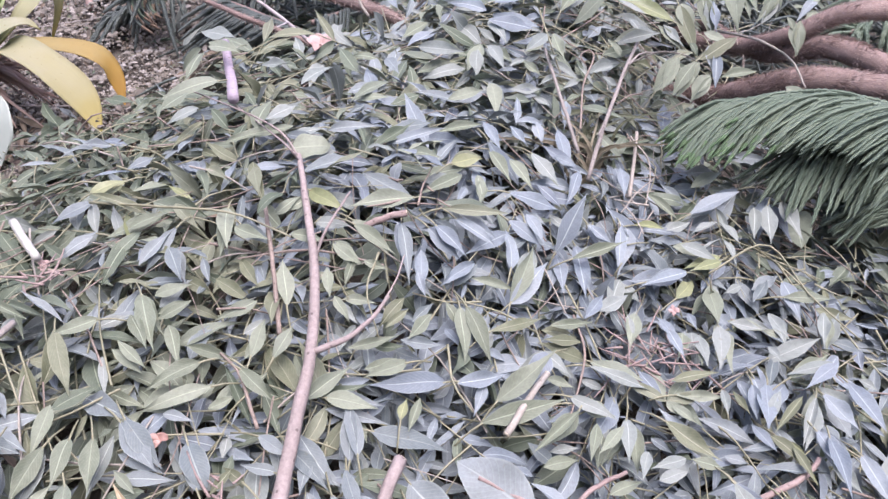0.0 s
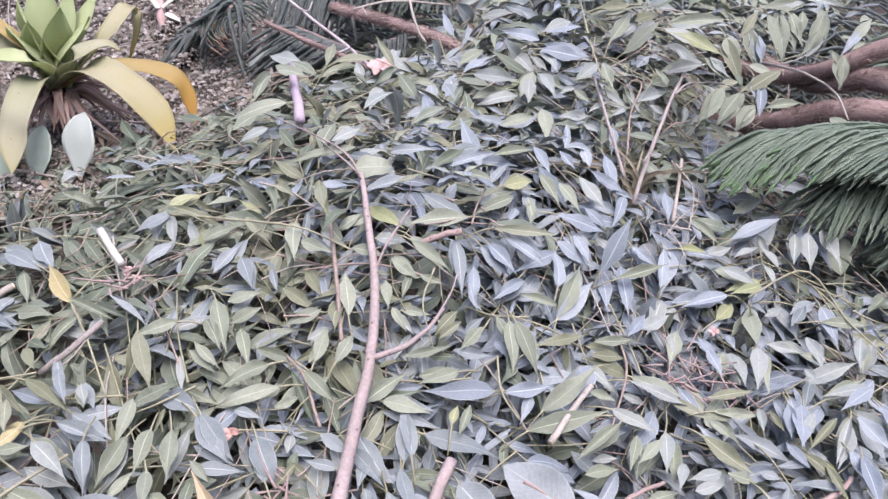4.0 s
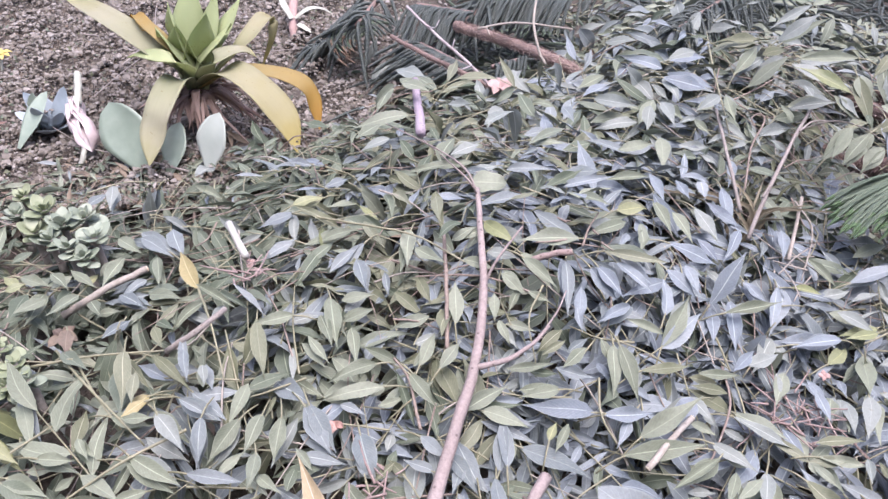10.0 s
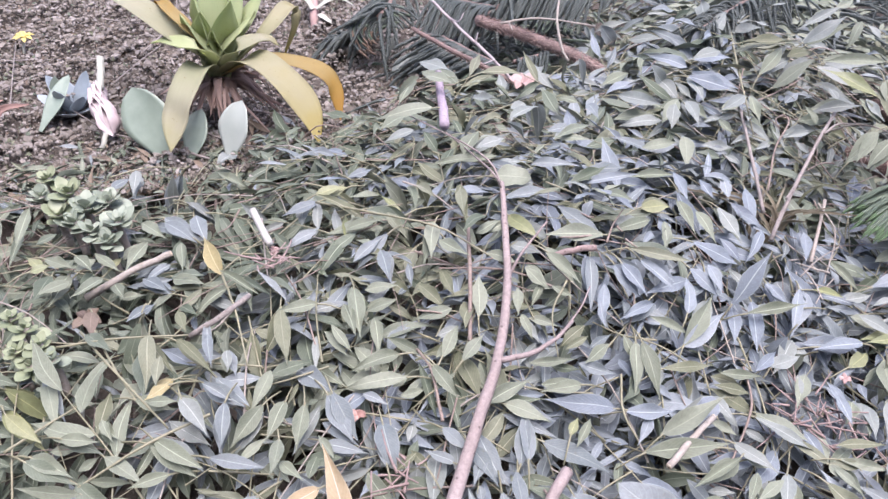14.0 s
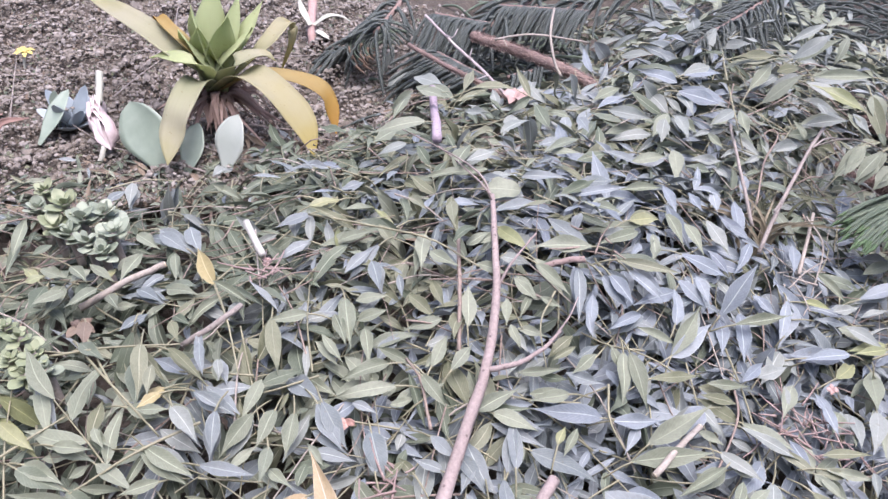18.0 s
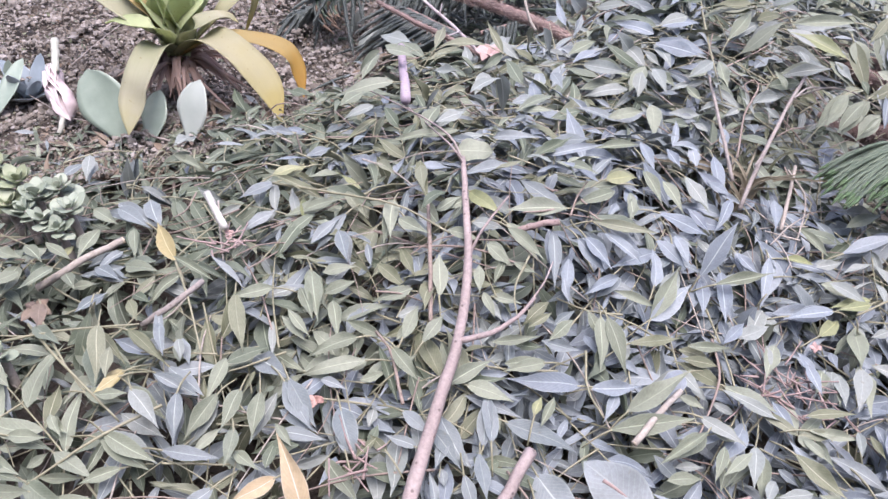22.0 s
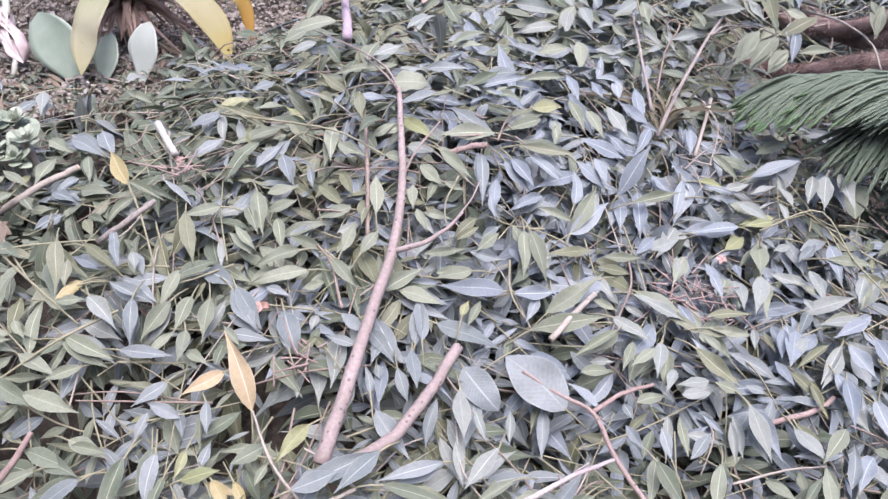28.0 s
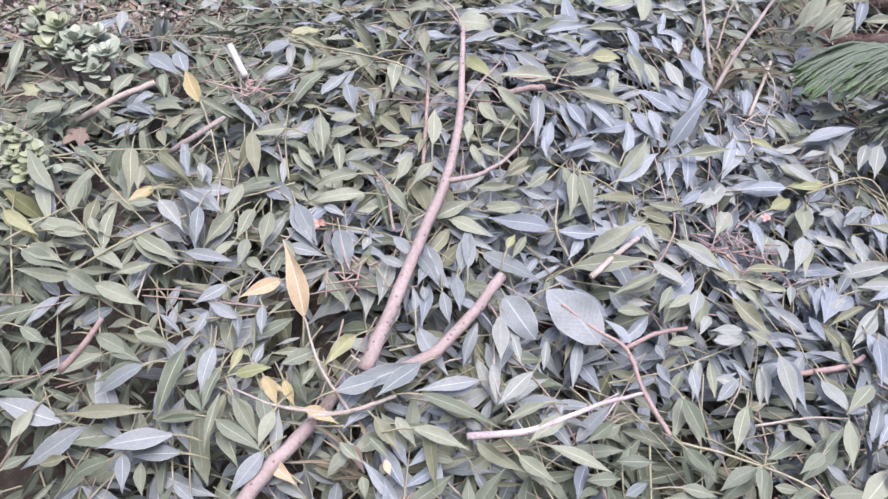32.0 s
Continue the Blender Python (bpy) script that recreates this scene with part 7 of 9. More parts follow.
def spray_plan(rng, pairs=None):
    """A feathered leaf lying along +y: its stalk and its leaflets (base, way, normal, length, width)."""
    pairs = pairs or rng.choice((2, 3, 3, 3, 4, 4))
    gap = rng.uniform(0.022, 0.034)
    start = rng.uniform(0.03, 0.07)
    total = start + gap * pairs
    side, lift = rng.uniform(-0.04, 0.04), rng.uniform(-0.02, 0.02)
    pts = [Vector((side * (s / total) ** 2, s, lift * math.sin(3.1 * s / total) - 0.015 * (s / total) ** 2)) for s in (0, total * 0.5, total)]
    line = curve_points(pts, 6)
    leaves = []
    size = rng.uniform(0.052, 0.085)
    slim = rng.uniform(0.21, 0.30)
    spread = rng.uniform(36, 62)
    droop = rng.uniform(-0.35, 0.05)

    def at(s):
        f = s / total * 6
        i = min(int(f), 5)
        return line[i].lerp(line[i + 1], f - i)

    for p in range(pairs):
        s = start + gap * p
        for sgn in (-1, 1):
            if rng.random() < 0.08:
                continue
            ang = radians(spread + rng.uniform(-14, 14)) * sgn
            ln = size * rng.uniform(0.8, 1.12) * (0.82 if p == 0 else 1.0)
            way = Vector((math.sin(ang), math.cos(ang), droop + rng.uniform(-0.22, 0.22)))
            nor = Vector((rng.gauss(0, 0.34), rng.gauss(0, 0.34), 1))
            leaves.append((at(s), way, nor, ln, ln * slim * rng.uniform(0.85, 1.2)))
    ln = size * rng.uniform(0.95, 1.25)
    leaves.append((line[-1], Vector((rng.uniform(-0.2, 0.2), 1, rng.uniform(-0.3, 0.1))), Vector((rng.gauss(0, 0.3), 0, 1)), ln, ln * slim * rng.uniform(0.95, 1.2)))
    return line, leaves


def lie(x, y, z, heading, rng, tilt=0.3):
    """The pose of a spray on the heap: on its slope, turned to heading, tilted by chance."""
    n = slope(x, y) + Vector((rng.gauss(0, tilt), rng.gauss(0, tilt), 0))
    n.normalize()
    y_ = Vector((math.cos(heading), math.sin(heading), 0))
    x_ = y_.cross(n).normalized()
    y_ = n.cross(x_)
    return Matrix.Translation((x, y, z)) @ Matrix((x_, y_, n)).transposed().to_4x4()


KEEP = [((-1.068, 0.393, 0.057), 0.10), ((-1.019, 0.467, 0.050), 0.08), ((-1.012, 0.338, 0.061), 0.06), ((-1.008, 0.447, 0.051), 0.05), ((-0.776, 0.540, 0.069), 0.04), ((-0.430, 0.402, 0.234), 0.075), ((-0.629, 0.750, 0.057), 0.05), ((-0.557, 0.764, 0.061), 0.06), ((-0.170, 0.825, 0.200), 0.075), ((-0.224, 0.851, 0.200), 0.06), ((-0.283, 0.614, 0.247), 0.035), ((-0.396, 0.005, 0.251), 0.03), ((-0.460, 0.840, 0.160), 0.06), ((-0.402, 0.900, 0.160), 0.05), ((-0.391, 0.118, 0.255), 0.04),
        ((-0.110, -0.357, 0.211), 0.05), ((-0.059, -0.361, 0.212), 0.04), ((-0.042, -0.447, 0.192), 0.05), ((-0.113, -0.207, 0.237), 0.03), ((0.507, 0.658, 0.266), 0.04), ((-0.067, 0.085, 0.307), 0.02), ((0.033, 0.175, 0.333), 0.03), ((-0.402, -0.048, 0.249), 0.03)]


KEEP_TOP = [(-0.074, 0.257, 0.339), (-0.043, 0.164, 0.331), (-0.017, 0.090, 0.311), (0.001, -0.004, 0.276), (0.039, 0.024, 0.284), (0.065, 0.060, 0.294), (-0.000, -0.085, 0.250), (0.007, -0.229, 0.226), (0.100, -0.168, 0.220), (0.074, -0.245, 0.216), (0.116, -0.100, 0.232),
            (0.252, -0.112, 0.209), (0.298, -0.121, 0.204), (0.331, -0.170, 0.197), (0.328, -0.084, 0.208), (0.284, -0.211, 0.194), (0.242, -0.251, 0.194), (0.172, -0.310, 0.198), (-0.540, 0.012, 0.208), (-0.352, -0.068, 0.261), (-0.322, -0.384, 0.182)]


for spot, r in KEEP[:5] + KEEP[6:8]:
    claim([(spot[0] + r * math.cos(a) * q, spot[1], spot[2] + 0.06 + r * math.sin(a) * q) for a in np.arange(0, 6.28, 0.15) for q in (0.2, 0.4, 0.6, 0.8, 1.0)])
for k in range(60):
    for z in range(9):
        claim([(-0.90 + 0.0048 * k, 0.452, 0.08 + 0.014 * z)])


def kept(x, y):
    """Spots where something else lies on top and no spray covers it."""
    return any((x - p[0]) ** 2 + (y - p[1]) ** 2 < (r + 0.035) ** 2 for p, r in KEEP)


def joined_sprays(name, count, low, high, seed, label, box=(-1.15, 1.35, -0.85, 1.75)):
    """Many sprays in one mesh, between two depths under the heap's top."""
    rng = random.Random(seed)
    vs, fs, us, slots = [], [], [], []
    sv, sf, su = [], [], []
    order = list(TONES)
    nv = 0
    made = 0
    while made < count:
        x, y = rng.uniform(box[0], box[1]), rng.uniform(box[2], box[3])
        s = bare(x, y)
        if rng.random() < s * 2.2:
            continue
        if abs((x - 0.1) / 1.25) ** 3 + abs((y - 0.43) / 1.32) ** 3 > 1 + 0.12 * math.sin(7 * x + 5 * y):
            continue
        if high > -0.01 and kept(x, y):
            continue
        if behind(x, y) and rng.random() < 0.93:
            continue
        if bump2(x, y, 0.88, 0.95, 0.31) > 0.35 and rng.random() < 0.95:
            continue
        made += 1
        if bump2(x, y, -0.53, -0.05, 0.075) > 0.55 and rng.random() < 0.7:
            continue
        thin = 0.62 * smooth(-0.05, -0.25, y) * smooth(0.1, 0.35, x) + 0.20 * smooth(-0.15, -0.35, y) + 0.42 * smooth(-0.1, -0.3, x) * smooth(0.0, -0.2, y) + 0.6 * smooth(-0.3, -0.42, x) * smooth(0.4, 0.25, y) + 1.1 * bump2(x, y, 0.35, 0.55, 0.06) + 0.9 * bump2(x, y, -0.07, 0.71, 0.05) + 0.8 * bump2(x, y, -0.48, -0.17, 0.06)
        if rng.random() < thin * (1.0 if high > -0.01 else 0.7):
            continue
        m = lie(x, y, heap(x, y) + rng.uniform(low, high) * (1 - 0.7 * s), rng.uniform(0, 2 * math.pi), rng)
        line, leaves = spray_plan(rng)
        tone = tone_at(x, y, rng).replace("d", "g")
        stay = 0
        for o, way, nor, ln, wd in leaves:
            v, f, uv = SHAPES[rng.randrange(len(SHAPES))]
            k = np.array(m @ facing(o, way, nor, ln, wd))
            v = v @ k[:3, :3].T + k[:3, 3]
            if not clear(v):
                continue
            stay += 1
            vs.append(v)
            fs.append(f + nv)
            us.append(uv)
            nv += len(v)
            t = tone if rng.random() < 0.72 else tone_at(x, y, rng)
            slots += [order.index(t)] * len(f)
        if stay < 0.6 * len(leaves):
            continue
        a, b, c = tube_data([m @ p for p in line[::2]], [0.0014, 0.0012, 0.001, 0.0008], 4, cap=False)
        n0 = len(sv)
        sv += a
        sf += [tuple(i + n0 for i in q) for q in b]
        su += c
    me = mesh_of(name, np.concatenate(vs), np.concatenate(fs), [TONES[t] for t in order], np.concatenate(us), slots)
    ob = tagged(new(name, me), label, "leaf pile", "", "stuff")
    st = part("leaf_stalks", mesh_of("leaf_stalks", sv, sf, [RACHIS], su), ob)
    tagged(st, "thin pale green leaf stalks", "", "", "stuff")
    return ob


joined_sprays("buried_leaves", 1150, -0.16, -0.085, 21, "shaded layer of cut green leaves inside the brush heap")
joined_sprays("heaped_leaves", 1550, -0.085, -0.010, 22, "heap of cut grey-green feathered leaves with pale midribs")


def spray_thing(m, rng, x, y, label, tone=None, pairs=None, name="leaf_spray"):
    """One spray as a thing, with those leaflets that hide no top thing from the camera; nothing where too few do."""
    line, leaves = spray_plan(rng, pairs)
    tone = tone or tone_at(x, y, rng)
    stay = []
    for o, way, nor, ln, wd in leaves:
        t = tone if rng.random() < 0.8 else tone_at(x, y, rng)
        k = rng.randrange(len(SHAPES))
        blade = facing(o, way, nor, ln, wd)
        full = np.array(m @ blade)
        if clear(SHAPES[k][0] @ full[:3, :3].T + full[:3, 3]):
            stay.append((t, k, blade))
    if len(stay) < 3:
        return False
    root = thing(name, label, "leaf spray", "leaf sprays on the heap")
    root.matrix_basis = m
    v, f, uv = tube_data(line, [0.0016 - 0.00013 * k for k in range(7)], 5)
    part("stalk", mesh_of("stalk", v, f, [RACHIS], uv), root)
    for t, k, blade in stay:
        part("leaflet", LEAF_MESHES[t][k], root, "", blade)
    return True


WORDS = {"g": "grey-green feathered leaf spray lying on the heap", "b": "blue-grey feathered leaf spray with pale midribs on the heap", "o": "olive-green feathered leaf spray lying on the heap",
         "y": "yellowed feathered leaf spray lying on the heap", "l": "yellow-green feathered leaf spray on the heap", "d": "dry brown feathered leaf spray on the heap", "w": "pale jade-grey feathered leaf spray on the heap", "s": "slate-green feathered leaf spray on the heap", "k": "deep green feathered leaf spray on the heap"}


def top_sprays():
    rng = random.Random(77)
    made = 0
    while made < 300:
        x, y = rng.uniform(-0.85, 0.85), rng.uniform(-0.6, 1.2)
        if bare(x, y) > 0.04 or behind(x, y) or bump2(x, y, 0.88, 0.95, 0.31) > 0.35:
            continue
        if kept(x, y) or (x < -0.62 and y > 0.08) or any((x - p[0]) ** 2 + (y - p[1]) ** 2 < 0.0042 for p in KEEP_TOP) or bump2(x, y, -0.53, -0.05, 0.075) > 0.5 or (0.42 < x < 0.95 and 0.48 < y < 0.75):
            continue
        tone = tone_at(x, y, rng).replace("d", "g")
        made += spray_thing(lie(x, y, heap(x, y) + rng.uniform(-0.03, -0.008), rng.uniform(0, 6.283), rng, 0.2), rng, x, y, WORDS[tone], tone)


top_sprays()


def loose_leaves(count, seed):
    """Single leaflets and bits torn off in the cutting, strewn through the top of the heap and its edge."""
    rng = random.Random(seed)
    vs, fs, us, slots = [], [], [], []
    order = list(TONES)
    made = 0
    while made < count:
        x, y = rng.uniform(-1.1, 1.0), rng.uniform(-0.75, 1.4)
        s = bare(x, y)
        if rng.random() < s * 1.15 or (behind(x, y) and rng.random() < 0.8) or bump2(x, y, 0.88, 0.95, 0.31) > 0.355:
            continue
        a = rng.uniform(0, 6.283)
        ln = rng.uniform(0.022, 0.07)
        nor = slope(x, y) + Vector((rng.gauss(0, 0.5), rng.gauss(0, 0.5), 0))
        way = Vector((math.cos(a), math.sin(a), rng.gauss(0, 0.35)))
        v, f, uv = SHAPES[rng.randrange(len(SHAPES))]
        k = np.array(facing((x, y, heap(x, y) + rng.uniform(-0.06, -0.004)), way, nor, ln, ln * rng.uniform(0.12, 0.38)))
        v = v @ k[:3, :3].T + k[:3, 3]
        if not clear(v):
            continue
        vs.append(v)
        fs.append(f + made * len(v))
        us.append(uv)
        slots += [order.index(tone_at(x, y, rng))] * len(f)
        made += 1
    me = mesh_of("loose_leaves", np.concatenate(vs), np.concatenate(fs), [TONES[t] for t in order], np.concatenate(us), slots)
    tagged(new("loose_leaves", me), "single torn grey-green leaves strewn over the heap", "leaves", "", "stuff")


def thin_stalks(count, seed):
    """Bare leaf stalks and fine twigs lying crisscross in the heap."""
    rng = random.Random(seed)
    sv, sf, su, slots = [], [], [], []
    made = 0
    while made < count:
        x, y = rng.uniform(-1.0, 1.0), rng.uniform(-0.7, 1.2)
        if rng.random() < bare(x, y) * 1.2 or behind(x, y):
            continue
        a, ln = rng.uniform(0, 6.283), rng.uniform(0.06, 0.2)
        bend = rng.uniform(-0.25, 0.25)
        pts = []
        for q in (-0.5, 0.0, 0.5):
            px, py = x + ln * q * math.cos(a + bend * q), y + ln * q * math.sin(a + bend * q)
            pts.append((px, py, heap(px, py) + rng.uniform(-0.018, 0.014)))
        r = rng.uniform(0.0005, 0.0014)
        v, f, uv = tube_data(curve_points(pts, 6), [r * (1.2 - 0.08 * k) for k in range(7)], 5, cap=False)
        n0 = len(sv)
        sv += v
        sf += [tuple(i + n0 for i in q) for q in f]
        su += uv
        slots += [rng.choice((0, 0, 0, 1, 2, 2))] * len(f)
        made += 1
    tagged(new("fine_stalks", mesh_of("fine_stalks", sv, sf, [RACHIS, BARK_PALE, BARK_BROWN], su, slots)), "fine pale stalks and twigs strewn through the leaves", "stalks", "", "stuff")


loose_leaves(3600, 51)


def edge_litter(count, seed):
    """Narrow grey-green and withered leaves that thin out from the heap over the bed."""
    rng = random.Random(seed)
    order = ["k", "o", "d", "s", "g"]
    vs, fs, us, slots = [], [], [], []
    made = 0
    while made < count:
        x, y = rng.uniform(-1.0, -0.38), rng.uniform(0.12, 0.80)
        d = -0.683 * (x + 0.94) + 0.731 * (y - 0.19)
        if not -0.06 < d < 0.16 or rng.random() < smooth(0.0, 0.16, d):
            continue
        a, ln = rng.uniform(0, 6.283), rng.uniform(0.02, 0.06)
        nor = Vector((rng.gauss(0, 0.5), rng.gauss(0, 0.5), 1))
        v, f, uv = SHAPES[rng.randrange(len(SHAPES))]
        z = max(heap(x, y) - 0.02, 0.06) + rng.uniform(0.0, 0.03)
        k = np.array(facing((x, y, z), Vector((math.cos(a), math.sin(a), rng.gauss(0, 0.3))), nor, ln, ln * rng.uniform(0.10, 0.28)))
        v = v @ k[:3, :3].T + k[:3, 3]
        if not clear(v):
            continue
        vs.append(v)
        fs.append(f + made * len(v))
        us.append(uv)
        slots += [rng.choice((0, 0, 1, 2, 2, 3, 4))] * len(f)
        made += 1
    me = mesh_of("edge_litter", np.concatenate(vs), np.concatenate(fs), [TONES[t] for t in order], np.concatenate(us), slots)
    tagged(new("edge_litter", me), "narrow withered and grey-green leaves at the heap's edge", "leaf litter", "", "stuff")


edge_litter(1300, 53)
thin_stalks(1000, 52)

# ---- bare stalks, grass and dry bits that show one by one ----
def stalk(label, pts, r, mat=RACHIS, seed=1):
    root = thing("leaf_stalk", label, "stalk", "bare stalks on the heap")
    part("rod", tube("rod", pts, r, r * 0.6, mat, 14, 6, 0.05, seed), root)


PALE = "long pale yellow-green leaf stalk on the heap"
stalk(PALE, [(-0.321, 0.156, 0.303), (-0.227, 0.137, 0.329), (-0.127, 0.125, 0.346), (-0.049, 0.101, 0.343)], 0.0019, RACHIS, 1)
stalk(PALE, [(-0.477, -0.148, 0.266), (-0.408, -0.199, 0.273), (-0.350, -0.230, 0.259)], 0.0017, RACHIS, 2)
stalk(PALE, [(-0.499, -0.189, 0.262), (-0.432, -0.163, 0.280), (-0.354, -0.129, 0.287)], 0.0017, RACHIS, 3)
stalk("yellowish stalk of a yellowed leaf", [(-0.371, -0.020, 0.288), (-0.316, -0.082, 0.298), (-0.271, -0.137, 0.276)], 0.0018, RACHIS, 4)
stalk(PALE, [(0.202, 0.960, 0.365), (0.227, 0.727, 0.383), (0.270, 0.581, 0.346)], 0.0022, RACHIS, 5)
stalk(PALE, [(-0.276, -0.213, 0.272), (-0.323, -0.267, 0.260), (-0.376, -0.329, 0.229)], 0.002, RACHIS, 6)
stalk(PALE, [(-0.466, -0.323, 0.241), (-0.443, -0.286, 0.252), (-0.421, -0.237, 0.255)], 0.0018, RACHIS, 7)
stalk(PALE, [(0.056, 0.099, 0.340), (0.051, 0.051, 0.323), (0.073, 0.008, 0.294)], 0.0015, RACHIS, 8)
stalk(PALE, [(0.151, 0.018, 0.288), (0.163, -0.026, 0.276), (0.189, -0.046, 0.255)], 0.0017, RACHIS, 9)
stalk(PALE, [(0.302, 0.122, 0.261), (0.315, 0.064, 0.260), (0.306, 0.003, 0.254), (0.292, -0.049, 0.237)], 0.0019, BARK_BROWN, 10)
stalk(PALE, [(-0.487, -0.159, 0.265), (-0.417, -0.197, 0.273), (-0.330, -0.235, 0.268), (-0.315, -0.239, 0.257)], 0.0018, RACHIS, 11)
stalk(PALE, [(0.379, -0.245, 0.224), (0.437, -0.241, 0.229), (0.521, -0.247, 0.235), (0.594, -0.269, 0.225)], 0.0018, RACHIS, 12)
stalk(PALE, [(0.460, -0.192, 0.234), (0.518, -0.159, 0.241), (0.569, -0.132, 0.233)], 0.0017, BARK_PALE, 13)
stalk(PALE, [(0.140, -0.206, 0.229), (0.165, -0.273, 0.237), (0.217, -0.304, 0.214)], 0.0014, BARK_PALE, 14)
stalk("dark thin stalk over leaves", [(0.100, -0.146, 0.244), (0.140, -0.184, 0.247), (0.178, -0.207, 0.224)], 0.0015, BARK_BROWN, 15)
stalk(PALE, [(0.497, 0.261, 0.243), (0.583, 0.322, 0.260), (0.634, 0.240, 0.246), (0.697, 0.187, 0.226)], 0.0017, RACHIS, 16)
stalk("pale thin stalk beside the conifer frond", [(0.385, 0.477, 0.311), (0.416, 0.433, 0.293), (0.410, 0.351, 0.257)], 0.0016, BARK_PALE, 17)
stalk("pinkish drooping twig over the conifer limbs", [(0.527, 0.712, 0.394), (0.590, 0.693, 0.397), (0.643, 0.659, 0.386), (0.666, 0.614, 0.362)], 0.0026, BARK_PALE, 18)
stalk("arched pale twig with hanging leaflets", [(0.390, 0.653, 0.345), (0.431, 0.653, 0.371), (0.481, 0.663, 0.365), (0.534, 0.690, 0.331)], 0.0018, BARK_PALE, 19)


def tuft(label, at, blades, length, mat, seed):
    """A tuft of dry grass blades."""
    rng = random.Random(seed)
    root = thing("dry_grass_tuft", label, "grass")
    c = Vector(at)
    for k in range(blades):
        a, ln = rng.uniform(0, 6.283), length * rng.uniform(0.5, 1.1)
        d = Vector((math.cos(a) * 0.35, math.sin(a) * 0.35 + 0.25, 1)).normalized()
        b = c + Vector((rng.uniform(-0.025, 0.025), rng.uniform(-0.02, 0.02), -0.05))
        e = b + d * ln + Vector((math.cos(a), math.sin(a), -0.6)) * ln * rng.uniform(0.25, 0.7)
        part("blade", strap_mesh("blade", [b, b + d * ln * 0.5, e], rng.uniform(0.003, 0.007), mat, 8, 0.4, (0.3, -0.8, 0.4), 0.3, k), root)


def crumpled(name, label, at, size, count, mat, seed, category="dry leaf"):
    """A crumpled dry leaf: a few curled lobes from one point."""
    rng = random.Random(seed)
    root = thing(name, label, category)
    c = Vector(at)
    for k in range(count):
        a = k / count * 6.283 + rng.uniform(-0.3, 0.3)
        d = Vector((math.cos(a), math.sin(a), rng.uniform(-0.1, 0.5)))
        ln = size * rng.uniform(0.6, 1.1)
        part("lobe", strap_mesh("lobe", [c, c + d * ln * 0.5 + Vector((0, 0, size * 0.2)), c + d * ln + Vector((0, 0, rng.uniform(-0.3, 0.3) * size))], size * rng.uniform(0.5, 0.8), mat, 8, rng.uniform(-0.6, 0.6), (0, -0.3, 1), 0.5, seed + k), root)

# ---- fallen conifer limbs: rope-like green branchlets on spiny brown stems ----
def cord_material(name, c0, c1, c2):
    m, nt, bsdf = material(name)
    uv = node(nt, "UVMap").outputs[0]
    sep = node(nt, "SeparateXYZ")
    nt.links.new(uv, sep.inputs[0])
    a = maths(nt, "SINE", maths(nt, "ADD", maths(nt, "MULTIPLY", sep.outputs[1], 80), maths(nt, "MULTIPLY", sep.outputs[0], 18.85)))
    b = maths(nt, "SINE", maths(nt, "SUBTRACT", maths(nt, "MULTIPLY", sep.outputs[1], 80), maths(nt, "MULTIPLY", sep.outputs[0], 18.85)))
    scale = maths(nt, "MULTIPLY", a, b)
    tone = maths(nt, "ADD", maths(nt, "MULTIPLY", lone(nt), 0.55), maths(nt, "MULTIPLY", noise_of(nt, 25, 3), 0.5))
    colour = ramp(nt, tone, [(0.15, c0), (0.5, c1), (0.9, c2)])
    colour = mix(nt, maths(nt, "MULTIPLY", maths(nt, "ADD", scale, 1.0), 0.2), colour, tuple(min(1, 1.6 * c) for c in c2))
    nt.links.new(colour, bsdf.inputs["Base Color"])
    bsdf.inputs["Roughness"].default_value = 0.6
    relief(nt, bsdf, scale, 0.7, 0.003)
    return m


CORD = cord_material("conifer_green", (0.072, 0.106, 0.072), (0.114, 0.154, 0.108), (0.168, 0.208, 0.150))
CORD_TIP = cord_material("conifer_fresh_tip", (0.070, 0.122, 0.061), (0.100, 0.168, 0.082), (0.130, 0.203, 0.102))
# grey-green of the back fronds, darkened so the colour carries the hollow's shade
CORD_SHADED = cord_material("conifer_grey_green_shaded", (0.045, 0.056, 0.052), (0.07, 0.085, 0.078), (0.105, 0.12, 0.11))
NEEDLE = plain_material("dead_needles", [(0.2, (0.26, 0.18, 0.155)), (0.5, (0.34, 0.25, 0.225)), (0.8, (0.42, 0.33, 0.30))], 60, 0.8, 0.2, 0.7)
SPINY = bark_material("dead_needle_brown", (0.150, 0.100, 0.086), (0.225, 0.155, 0.138), (0.29, 0.215, 0.194), 80, 0.85, (0.059, 0.041, 0.033), 0.3)


def cord_mesh(pts, r, mats, rng, n=44, sides=6):
    """One branchlet: overlapping scale rings, thinning to a blunt tip."""
    line = curve_points(pts, n)
    for q in line[2:]:
        q += Vector([rng.uniform(-1, 1) * r * 0.22 for _ in range(3)])
    radii = []
    for k in range(n + 1):
        v = k / n
        q = r * (0.85 + 0.25 * math.sin(3.1 * v)) * (1.0 if v < 0.9 else max(0.25, 1 - ((v - 0.9) / 0.1) ** 2))
        radii.append(q * (1.09 if k % 2 else 0.91))
    v, f, uv = tube_data(line, radii, sides, 0.05, rng)
    slots = [1 if (i // sides) > n * 0.88 else 0 for i in range(n * sides)] + [0, 1]
    return mesh_of("branchlet", v, f, mats, uv, slots)


